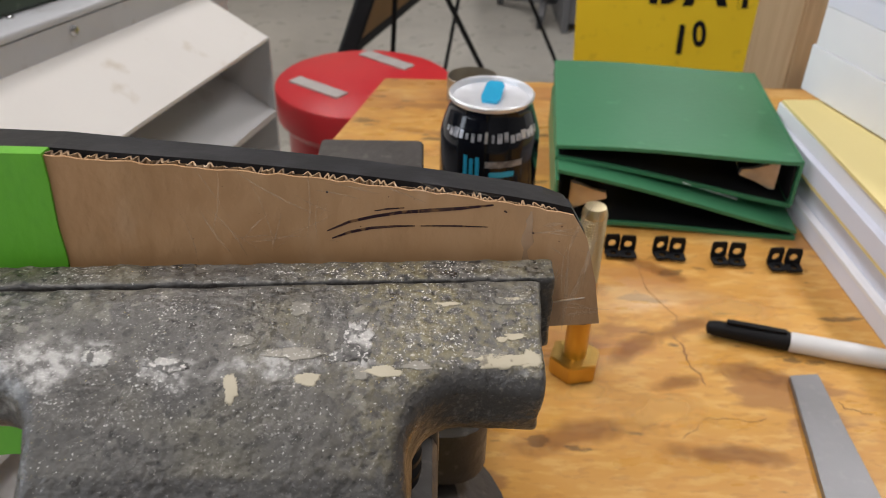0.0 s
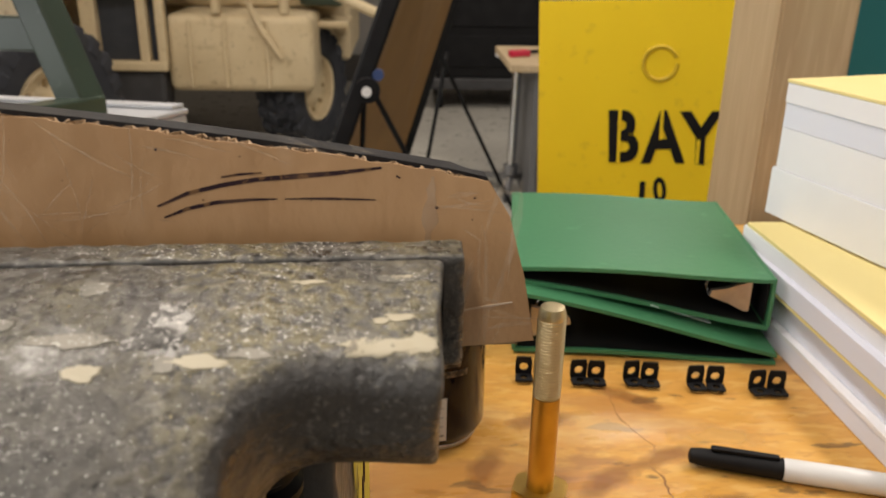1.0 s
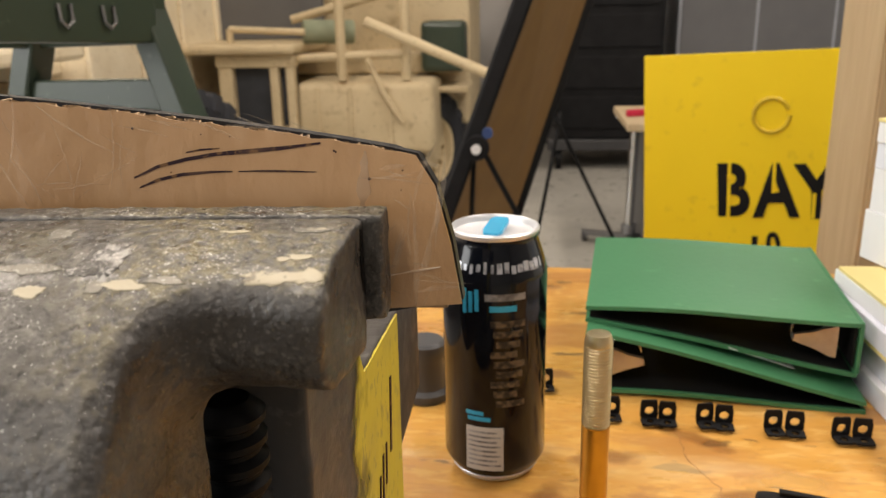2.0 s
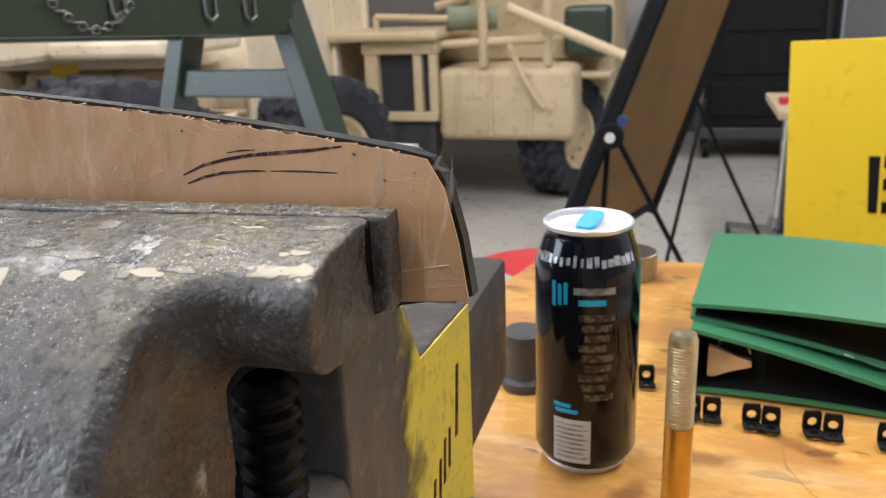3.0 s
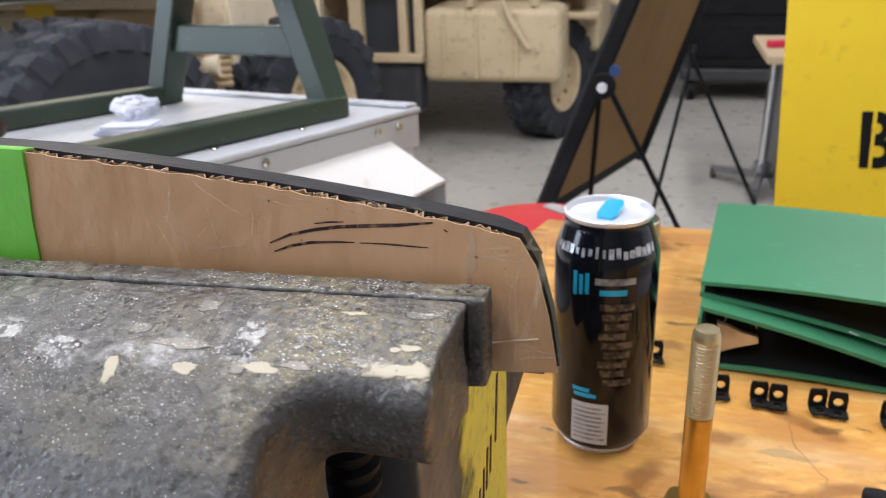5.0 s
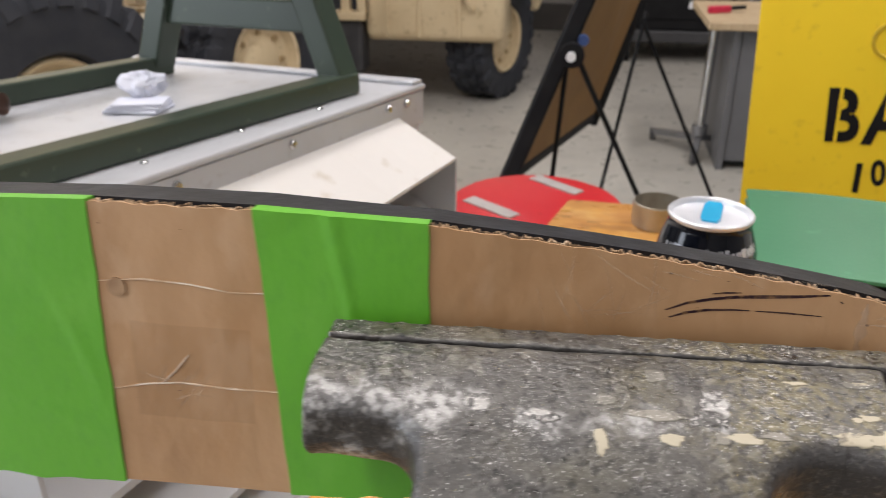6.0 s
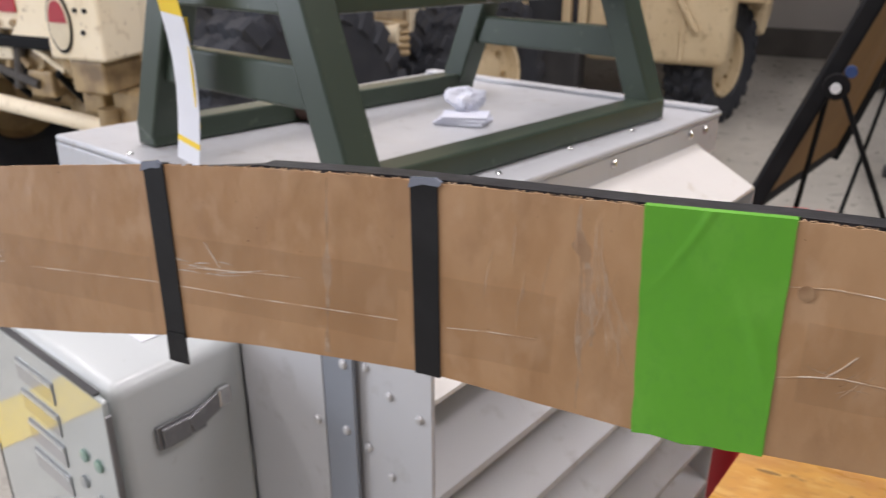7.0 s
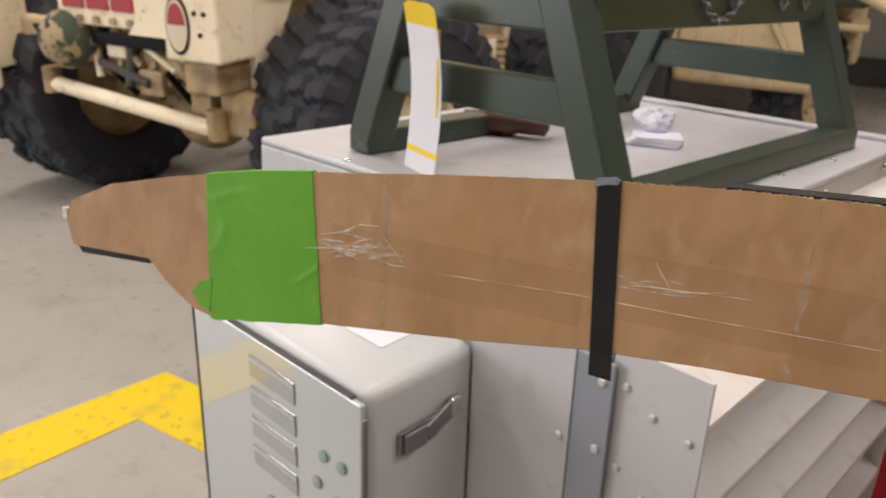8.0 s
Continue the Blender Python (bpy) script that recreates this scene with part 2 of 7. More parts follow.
def fade_edge(m, low, high):
    """Spray paint that thins out towards one side with a ragged edge."""
    nt = m.node_tree
    n, l = nt.nodes, nt.links
    co = n.new("ShaderNodeTexCoord")
    sep = n.new("ShaderNodeSeparateXYZ")
    l.new(co.outputs["Object"], sep.inputs[0])
    tex = n.new("ShaderNodeTexNoise")
    tex.inputs["Scale"].default_value, tex.inputs["Detail"].default_value = 60.0, 8.0
    l.new(co.outputs["Object"], tex.inputs["Vector"])
    add = n.new("ShaderNodeMath")
    add.operation = "MULTIPLY_ADD"
    add.inputs[1].default_value = 0.055
    l.new(tex.outputs[0], add.inputs[0])
    l.new(sep.outputs["Y"], add.inputs[2])
    mr = n.new("ShaderNodeMapRange")
    mr.inputs["From Min"].default_value, mr.inputs["From Max"].default_value = low, high
    l.new(add.outputs[0], mr.inputs["Value"])
    l.new(mr.outputs[0], n["Principled BSDF"].inputs["Alpha"])


fade_edge(YELLOW_PAINT, 0.030, 0.046)
CHIP = material("cream_paint_chip", (0.47, 0.42, 0.31), 0.5, 0, [(90, 0.5, 0.62, (0.44, 0.38, 0.27), 0.8), (300, 0.60, 0.66, (0.14, 0.12, 0.09), 0.8)], 0.2, 200)
CHIP_GREY = material("bare_grey_patch", (0.27, 0.25, 0.21), 0.5, 0.1, [(80, 0.42, 0.56, (0.15, 0.14, 0.115), 0.9), (1500, 0.60, 0.65, (0.75, 0.72, 0.66), 0.7), (300, 0.58, 0.64, (0.07, 0.065, 0.06), 0.8)], 0.2, 200)
BARE = material("rubbed_bare_metal", (0.40, 0.39, 0.37), 0.38, 0.5, [(110, 0.46, 0.56, (0.10, 0.097, 0.09), 0.9), (400, 0.52, 0.58, (0.06, 0.058, 0.055), 0.8), (1200, 0.56, 0.62, (0.62, 0.60, 0.57), 0.8)], 0.6, 500)
CARD = material("brown_cardboard", (0.455, 0.258, 0.118), 0.5, 0, [(5, 0.4, 0.7, (0.385, 0.212, 0.094), 0.85), (34, 0.46, 0.62, (0.52, 0.318, 0.168), 0.55), (120, 0.45, 0.65, (0.475, 0.285, 0.14), 0.5), (9, 0.50, 0.70, (0.51, 0.315, 0.17), 0.35), (22, 0.50, 0.66, (0.34, 0.185, 0.082), 0.45), (70, 0.58, 0.68, (0.56, 0.37, 0.22), 0.35), (48, 0.56, 0.68, (0.31, 0.165, 0.075), 0.35)], 0.7, 48, coat=0.45, stretch=(1, 1, 0.62), rough_var=0.18, depth=0.0035)
FLUTE = material("torn_cardboard_edge", (0.34, 0.22, 0.12), 0.8, 0, [(350, 0.50, 0.58, (0.12, 0.075, 0.042), 0.85), (160, 0.60, 0.66, (0.62, 0.47, 0.32), 0.8)], 0.4, 200)
GREEN_TAPE = material("green_masking_tape", (0.120, 0.42, 0.028), 0.40, 0, [(9, 0.4, 0.7, (0.095, 0.36, 0.022), 0.8), (45, 0.5, 0.7, (0.16, 0.47, 0.05), 0.5), (220, 0.5, 0.7, (0.10, 0.36, 0.03), 0.5)], 0.12, 240, stretch=(1.3, 1, 0.8))
RUBBER = material("black_rubber_sheet", (0.018, 0.018, 0.02), 0.45, 0, [(90, 0.5, 0.7, (0.04, 0.04, 0.045), 0.7)], 0.2, 120, sheen=0.3)
BLACK_TAPE = material("black_cloth_tape", (0.014, 0.014, 0.015), 0.42, 0, [(30, 0.5, 0.7, (0.03, 0.03, 0.032), 0.7)], 0.25, 90, sheen=0.3)
# The pale spots put the glints of the wrinkles into the colour.
CLEAR_TAPE = material("tape_wrinkle_with_glints", (0.60, 0.42, 0.27), 0.15, 0, [(70, 0.45, 0.55, (0.86, 0.76, 0.64), 0.85)], 0.3, 60, coat=1.0)


def faint(m, alpha):
    m.node_tree.nodes["Principled BSDF"].inputs["Alpha"].default_value = alpha
    return m


HAIR = faint(material("pale_crease_in_clear_tape", (0.80, 0.68, 0.54), 0.15, 0, [(300, 0.45, 0.6, (0.58, 0.42, 0.27), 0.8)], coat=0.6), 0.15)
CLEAR_FILM = faint(material("clear_packing_tape", (0.36, 0.19, 0.08), 0.12, 0, [(14, 0.4, 0.7, (0.42, 0.24, 0.11), 0.7)], 0.15, 40, coat=1.0), 0.10)
# Near-white colour paints the glints along the sharpest tape creases.
HAIR_GLINT = faint(material("glint_on_clear_tape_crease", (0.90, 0.82, 0.72), 0.12, 0, [(300, 0.45, 0.6, (0.66, 0.50, 0.36), 0.8)], coat=1.0), 0.62)
INK = material("black_marker_ink", (0.028, 0.013, 0.018), 0.5, 0, [(150, 0.50, 0.62, (0.10, 0.055, 0.04), 0.7), (420, 0.56, 0.62, (0.24, 0.13, 0.06), 0.7)], sheen=0.2)
ALU = material("grey_painted_aluminium", (0.60, 0.605, 0.62), 0.42, 0.1, [(4, 0.4, 0.7, (0.57, 0.58, 0.60), 0.7), (30, 0.6, 0.72, (0.36, 0.35, 0.33), 0.4)], 0.04, 60, rough_var=0.1)
ALU_BLUE = material("blue_grey_steel", (0.33, 0.36, 0.41), 0.35, 0.3, [(6, 0.4, 0.7, (0.30, 0.33, 0.38), 0.7)], 0.04, 60)
CASE = material("pale_grey_case", (0.54, 0.57, 0.57), 0.3, 0, [(5, 0.4, 0.7, (0.55, 0.58, 0.58), 0.7), (40, 0.66, 0.72, (0.40, 0.41, 0.40), 0.4)], 0.03, 60)
LID = material("pale_lid_metal", (0.54, 0.55, 0.575), 0.40, 0.1, [(3, 0.4, 0.7, (0.49, 0.50, 0.525), 0.8), (9, 0.55, 0.75, (0.38, 0.355, 0.34), 0.45), (40, 0.62, 0.70, (0.36, 0.34, 0.33), 0.4)], 0.02, 80, rough_var=0.06)
HOOD = material("warm_white_hood_paint", (0.74, 0.715, 0.68), 0.45, 0, [(4, 0.4, 0.7, (0.69, 0.665, 0.63), 0.7), (22, 0.62, 0.72, (0.50, 0.43, 0.32), 0.5)], 0.03, 60, rough_var=0.08)
PALE_STEEL = material("zinc_screw", (0.62, 0.62, 0.62), 0.45, 0.35, [(60, 0.5, 0.7, (0.50, 0.49, 0.48), 0.6)])
STEEL = material("bright_steel", (0.62, 0.62, 0.62), 0.25, 1.0, [(60, 0.5, 0.7, (0.45, 0.44, 0.43), 0.6)], 0.05, 200)
DULL_STEEL = material("dull_grey_steel", (0.26, 0.26, 0.27), 0.42, 0.75, [(20, 0.45, 0.7, (0.20, 0.20, 0.205), 0.7), (120, 0.55, 0.7, (0.33, 0.33, 0.33), 0.5)], 0.08, 200)
BRASS = material("zinc_brass_bolt", (0.62, 0.40, 0.11), 0.28, 1.0, [(50, 0.5, 0.7, (0.48, 0.30, 0.08), 0.6)], 0.08, 150)
BRASS_PALE = material("pale_zinc_thread", (0.66, 0.57, 0.36), 0.35, 1.0, [(90, 0.5, 0.7, (0.50, 0.41, 0.22), 0.6)], 0.15, 300)
OLIVE = material("dark_green_enamel", (0.044, 0.062, 0.044), 0.34, 0, [(6, 0.4, 0.7, (0.036, 0.052, 0.038), 0.7), (60, 0.66, 0.72, (0.10, 0.13, 0.09), 0.5)], 0.05, 90, sheen=0.35)
PAPER = material("white_paper", (0.77, 0.78, 0.82), 0.7, 0, [(8, 0.4, 0.7, (0.66, 0.67, 0.72), 0.7)], 0.1, 60)
PAPER_BLUE = material("pale_blue_white_paper", (0.68, 0.71, 0.82), 0.7, 0, [(5, 0.4, 0.7, (0.74, 0.74, 0.78), 0.7)], 0.1, 60)
PAPER_YELLOW = material("yellow_paper", (0.78, 0.66, 0.30), 0.7, 0, [(6, 0.4, 0.7, (0.74, 0.60, 0.24), 0.7)], 0.05, 60)
TAG_YELLOW = material("tag_yellow", (0.85, 0.60, 0.02), 0.6, 0, [(20, 0.4, 0.7, (0.78, 0.52, 0.02), 0.7)])
BINDER = material("green_vinyl_binder", (0.045, 0.195, 0.092), 0.42, 0, [(9, 0.4, 0.7, (0.036, 0.165, 0.078), 0.7), (60, 0.66, 0.72, (0.09, 0.30, 0.15), 0.4)], 0.12, 220)
TAN = material("desert_tan_paint", (0.64, 0.52, 0.33), 0.6, 0, [(4, 0.4, 0.7, (0.54, 0.42, 0.25), 0.7), (16, 0.58, 0.72, (0.36, 0.26, 0.14), 0.6), (45, 0.62, 0.70, (0.28, 0.20, 0.12), 0.5)], 0.15, 30)
TAN_PALE = material("pale_sand_paint", (0.86, 0.76, 0.57), 0.6, 0, [(4, 0.4, 0.7, (0.74, 0.62, 0.42), 0.7), (16, 0.60, 0.72, (0.45, 0.33, 0.19), 0.55), (45, 0.64, 0.70, (0.30, 0.21, 0.12), 0.5)], 0.15, 30)
TAN_OIL = material("oily_tan_paint", (0.40, 0.29, 0.15), 0.45, 0, [(8, 0.45, 0.65, (0.14, 0.09, 0.05), 0.8)], 0.2, 30)
TYRE = material("black_tyre_rubber", (0.030, 0.033, 0.041), 0.62, 0, [(10, 0.4, 0.7, (0.046, 0.048, 0.055), 0.7)], 0.2, 60, sheen=0.25)
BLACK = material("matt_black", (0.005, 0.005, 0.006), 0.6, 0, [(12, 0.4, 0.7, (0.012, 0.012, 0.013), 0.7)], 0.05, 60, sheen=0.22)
DARKGREY = material("dark_grey_plastic", (0.05, 0.05, 0.053), 0.45, 0, [(12, 0.4, 0.7, (0.075, 0.075, 0.078), 0.7)], 0.1, 60, sheen=0.35)
RED = material("red_drum_enamel", (0.52, 0.022, 0.03), 0.3, 0, [(6, 0.4, 0.7, (0.44, 0.018, 0.025), 0.7), (40, 0.68, 0.74, (0.2, 0.02, 0.02), 0.5)], 0.04, 60)
DUCT = material("silver_duct_tape", (0.46, 0.44, 0.42), 0.4, 0.3, [(30, 0.4, 0.7, (0.34, 0.32, 0.31), 0.7)], 0.3, 80)
SIGN = material("yellow_sign_board", (0.92, 0.66, 0.018), 0.5, 0, [(5, 0.4, 0.7, (0.86, 0.60, 0.014), 0.7), (40, 0.62, 0.72, (0.70, 0.48, 0.02), 0.5)], 0.08, 60)
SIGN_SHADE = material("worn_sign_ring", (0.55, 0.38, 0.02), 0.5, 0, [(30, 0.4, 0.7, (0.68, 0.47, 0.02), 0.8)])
TEAL = material("teal_enamel", (0.01, 0.15, 0.16), 0.4, 0, [(5, 0.4, 0.7, (0.01, 0.12, 0.13), 0.7)])
BROWN = material("brown_fibreboard", (0.24, 0.13, 0.045), 0.7, 0, [(8, 0.4, 0.7, (0.19, 0.10, 0.035), 0.7)], 0.1, 60, sheen=0.3)
GREYPANEL = material("grey_cart_panel", (0.125, 0.125, 0.13), 0.5, 0, [(5, 0.4, 0.7, (0.105, 0.105, 0.11), 0.7)])
CAN_BLACK = material("black_can_print", (0.003, 0.004, 0.007), 0.10, 0.0, [(30, 0.5, 0.7, (0.010, 0.012, 0.018), 0.6)], sheen=0.32, coat=0.05)
CAN_ALU = material("can_lid_aluminium", (0.78, 0.79, 0.82), 0.38, 0.55, [(40, 0.5, 0.7, (0.62, 0.63, 0.66), 0.6)])
CAN_BLUE = material("bright_blue_tab", (0.02, 0.36, 0.62), 0.3, 0.2, [(60, 0.5, 0.7, (0.03, 0.45, 0.72), 0.6)])
PRINT_GREY = material("silver_print", (0.30, 0.31, 0.33), 0.35, 0.3, [(200, 0.45, 0.6, (0.08, 0.08, 0.09), 0.8)])
PRINT_TAN = material("muted_print", (0.13, 0.10, 0.07), 0.4, 0.2, [(260, 0.42, 0.55, (0.012, 0.012, 0.014), 0.95)])
LABEL = material("pale_fact_label", (0.50, 0.49, 0.47), 0.4, 0.1, [(30, 0.4, 0.7, (0.42, 0.41, 0.39), 0.6)])
MARKER_WHITE = material("grey_white_plastic", (0.66, 0.66, 0.66), 0.35, 0, [(20, 0.4, 0.7, (0.60, 0.60, 0.61), 0.6)])
RED_MARK = material("red_emblem_paint", (0.38, 0.02, 0.03), 0.5, 0, [(20, 0.4, 0.7, (0.3, 0.02, 0.03), 0.6)])
CREAM = material("cream_emblem_paint", (0.66, 0.58, 0.42), 0.5, 0, [(20, 0.4, 0.7, (0.58, 0.5, 0.35), 0.6)])
CAMO = material("camouflage_cloth", (0.36, 0.27, 0.16), 0.8, 0, [(14, 0.5, 0.54, (0.05, 0.07, 0.04), 1.0), (20, 0.6, 0.62, (0.02, 0.02, 0.02), 1.0)], 0.2, 40)
BRONZE = material("dark_brown_tool", (0.07, 0.035, 0.025), 0.4, 0.3, [(20, 0.4, 0.7, (0.12, 0.06, 0.04), 0.7)], 0.1, 80)


def plexi():
    m = material("clear_cover_sheet", (0.52, 0.56, 0.55), 0.05, 0, [(3, 0.4, 0.7, (0.47, 0.52, 0.51), 0.6)], coat=1.0)
    m.node_tree.nodes["Principled BSDF"].inputs["Coat Roughness"].default_value = 0.02
    m.node_tree.nodes["Principled BSDF"].inputs["IOR"].default_value = 1.6
    return m


PLEXI = plexi()


# ---- building helpers ----
def finish(name, bm, mat, smooth=False, angle=35):
    bmesh.ops.recalc_face_normals(bm, faces=bm.faces)
    me = bpy.data.meshes.new(name)
    for f in bm.faces:
        f.smooth = smooth
    if smooth:
        for e in bm.edges:
            if len(e.link_faces) == 2 and e.calc_face_angle(0) > radians(angle):
                e.smooth = False
    bm.to_mesh(me)
    bm.free()
    me.materials.append(mat)
    return me


def part(name, bm, mat, parent, label="", smooth=False, angle=35):
    ob = new(name, finish(name, bm, mat, smooth, angle))
    ob.parent = parent
    return tagged(ob, label) if label else ob


def thing(name, label, category, at=None, group="", kind=""):
    ob = new(name)
    ob.empty_display_size = 0.05
    if at is not None:
        ob.matrix_basis = at
    return tagged(ob, label, category, group, kind)


def mesh_thing(name, bm, mat, label, category, at=None, group="", kind="", smooth=False):
    ob = new(name, finish(name, bm, mat, smooth))
    if at is not None:
        ob.matrix_basis = at
    return tagged(ob, label, category, group, kind)


def box(bm, x0, x1, y0, y1, z0, z1, bevel=0.0, m=None, segments=2):
    r = bmesh.ops.create_cube(bm, size=1)
    vs = r["verts"]
    for v in vs:
        v.co = Vector(((x0 + x1) / 2 + v.co.x * (x1 - x0), (y0 + y1) / 2 + v.co.y * (y1 - y0), (z0 + z1) / 2 + v.co.z * (z1 - z0)))
    if bevel:
        es = list({e for v in vs for e in v.link_edges})
        out = bmesh.ops.bevel(bm, geom=es, offset=bevel, segments=segments, profile=0.5, affect="EDGES")
        vs = list({v for f in out["faces"] for v in f.verts} | {v for v in vs if v.is_valid})
    if m is not None:
        bmesh.ops.transform(bm, matrix=m, verts=vs)
    return bm


def beam(bm, a, b, w, d, up=(0, 0, 1), bevel=0.0):
    """A bar of w x d from a to b."""
    a, b = Vector(a), Vector(b)
    z = (b - a).normalized()
    x = Vector(up).cross(z)
    x = x.normalized() if x.length > 1e-4 else Vector((1, 0, 0))
    y = z.cross(x)
    m = Matrix((x, y, z)).transposed().to_4x4()
    m.translation = (a + b) / 2
    h = (b - a).length / 2
    return box(bm, -w / 2, w / 2, -d / 2, d / 2, -h, h, bevel, m)


def rod(bm, a, b, r, segments=16, r2=None):
    a, b = Vector(a), Vector(b)
    m = (b - a).to_track_quat("Z", "Y").to_matrix().to_4x4()
    m.translation = (a + b) / 2
    bmesh.ops.create_cone(bm, cap_ends=True, segments=segments, radius1=r, radius2=r if r2 is None else r2, depth=(b - a).length, matrix=m)
    return bm


def tube(bm, points, r, segments=8):
    pts = [Vector(p) for p in points]
    rings = []
    side = Vector((0.13, 0.27, 0.95))
    for k, p in enumerate(pts):
        d = (pts[min(k + 1, len(pts) - 1)] - pts[max(k - 1, 0)]).normalized()
        x = side.cross(d).normalized()
        y = d.cross(x)
        rings.append([bm.verts.new(p + r * (math.cos(a) * x + math.sin(a) * y)) for a in [2 * math.pi * j / segments for j in range(segments)]])
    for a, b in zip(rings, rings[1:]):
        for j in range(segments):
            bm.faces.new((a[j], a[(j + 1) % segments], b[(j + 1) % segments], b[j]))
    bm.faces.new(rings[0][::-1])
    bm.faces.new(rings[-1])
    return bm


def lathe(bm, profile, segments=48, m=None):
    """profile: (radius, z) from bottom to top."""
    rings = []
    for r, z in profile:
        rings.append([bm.verts.new((max(r, 1e-5) * math.cos(2 * math.pi * j / segments), max(r, 1e-5) * math.sin(2 * math.pi * j / segments), z)) for j in range(segments)])
    for a, b in zip(rings, rings[1:]):
        for j in range(segments):
            bm.faces.new((a[j], a[(j + 1) % segments], b[(j + 1) % segments], b[j]))
    bm.faces.new(rings[0][::-1])
    bm.faces.new(rings[-1])
    if m is not None:
        bmesh.ops.transform(bm, matrix=m, verts=[v for ring in rings for v in ring])
    return bm


def prism(bm, outline, d0, d1, axis="y", m=None):
    """outline: 2D points; swept along the axis from d0 to d1 (axis y: points are x, z; axis x: y, z; axis z: x, y)."""
    def place(p, d):
        return {"y": (p[0], d, p[1]), "x": (d, p[0], p[1]), "z": (p[0], p[1], d)}[axis]
    a = [bm.verts.new(place(p, d0)) for p in outline]
    b = [bm.verts.new(place(p, d1)) for p in outline]
    bm.faces.new(a)
    bm.faces.new(b[::-1])
    n = len(outline)
    for k in range(n):
        bm.faces.new((a[k], b[k], b[(k + 1) % n], a[(k + 1) % n]))
    if m is not None:
        bmesh.ops.transform(bm, matrix=m, verts=a + b)
    return bm


def B():
    return bmesh.new()


# ---- the hall ----
HX0, HX1, HY0, HY1, HZ = -7.0, 4.5, -4.5, 7.2, 4.2
mesh_thing("floor", box(B(), HX0, HX1, HY0, HY1, -0.12, 0), CONCRETE, "scuffed pale grey polished concrete floor", "floor", kind="structure")
mesh_thing("ceiling", box(B(), HX0, HX1, HY0, HY1, HZ, HZ + 0.12), CEIL, "plain pale workshop ceiling", "ceiling", kind="structure")
mesh_thing("wall_north", box(B(), HX0, HX1, HY1, HY1 + 0.2, 0, HZ), WALL, "grey painted block wall behind the trucks", "wall", kind="structure")
mesh_thing("wall_south", box(B(), HX0, HX1, HY0 - 0.2, HY0, 0, HZ), WALL, "plain grey painted wall", "wall", kind="structure")
west = B()
box(west, HX0 - 0.2, HX0, HY0 - 0.2, -4.1, 0, HZ)
box(west, HX0 - 0.2, HX0, -0.5, HY1 + 0.2, 0, HZ)
box(west, HX0 - 0.2, HX0, -4.1, -0.5, 0, 0.8)
box(west, HX0 - 0.2, HX0, -4.1, -0.5, 3.4, HZ)
mesh_thing("wall_west", west, WALL, "plain grey painted wall with a tall window", "wall", kind="structure")
mesh_thing("wall_east", box(B(), HX1, HX1 + 0.2, HY0 - 0.2, HY1 + 0.2, 0, HZ), WALL, "plain grey painted wall", "wall", kind="structure")
mesh_thing("baseboard", box(B(), HX0, HX1, HY1 - 0.03, HY1 - 0.003, 0.002, 0.22), BASEB, "dark base strip along the grey wall", "baseboard", kind="structure")

stripe = B()
prism(stripe, [(-1.93, 1.417), (-1.829, 1.209), (-2.41, -0.80), (-2.73, -0.81)], 0.0005, 0.003, "z")
prism(stripe, [(-1.93, 1.417), (-1.0, 1.32), (-1.0, 1.12), (-1.829, 1.209)], 0.0005, 0.0032, "z")
mesh_thing("floor_marking", stripe, YELLOW_TAPE, "worn yellow painted line on the concrete floor", "floor marking", kind="structure")

# ---- bench ----
BZ = 0.90
bench = thing("workbench", "heavy workbench with an oiled orange wood top", "workbench", pose(0.4, 0.6, 0))
bt = B()
prism(bt, [(-0.25 - 0.4, 0.22 - 0.6), (-0.182 - 0.4, 0.48 - 0.6), (-0.039 - 0.4, 1.007 - 0.6), (1.3 - 0.4, 0.965 - 0.6), (1.3 - 0.4, 0.22 - 0.6)], BZ - 0.045, BZ, "z")
bmesh.ops.bevel(bt, geom=bt.edges[:], offset=0.002, segments=2, affect="EDGES")
part("tabletop", bt, BENCH, bench, "oiled orange wood top with dark scratches")
GOUGES = ((0.168, 0.651, 0.182, 0.569, 0.0007), (0.179, 0.561, 0.184, 0.512, 0.001), (0.139, 0.473, 0.17, 0.487, 0.0005), (0.162, 0.465, 0.216, 0.485, 0.0005), (0.266, 0.5, 0.282, 0.488, 0.0006), (0.2, 0.526, 0.217, 0.522, 0.0006))
SCRATCH = material("dark_scratch", (0.25, 0.115, 0.038), 0.6, 0, [(90, 0.45, 0.6, (0.36, 0.17, 0.05), 0.8)], 0.2, 120)
gouge = random.Random(77)
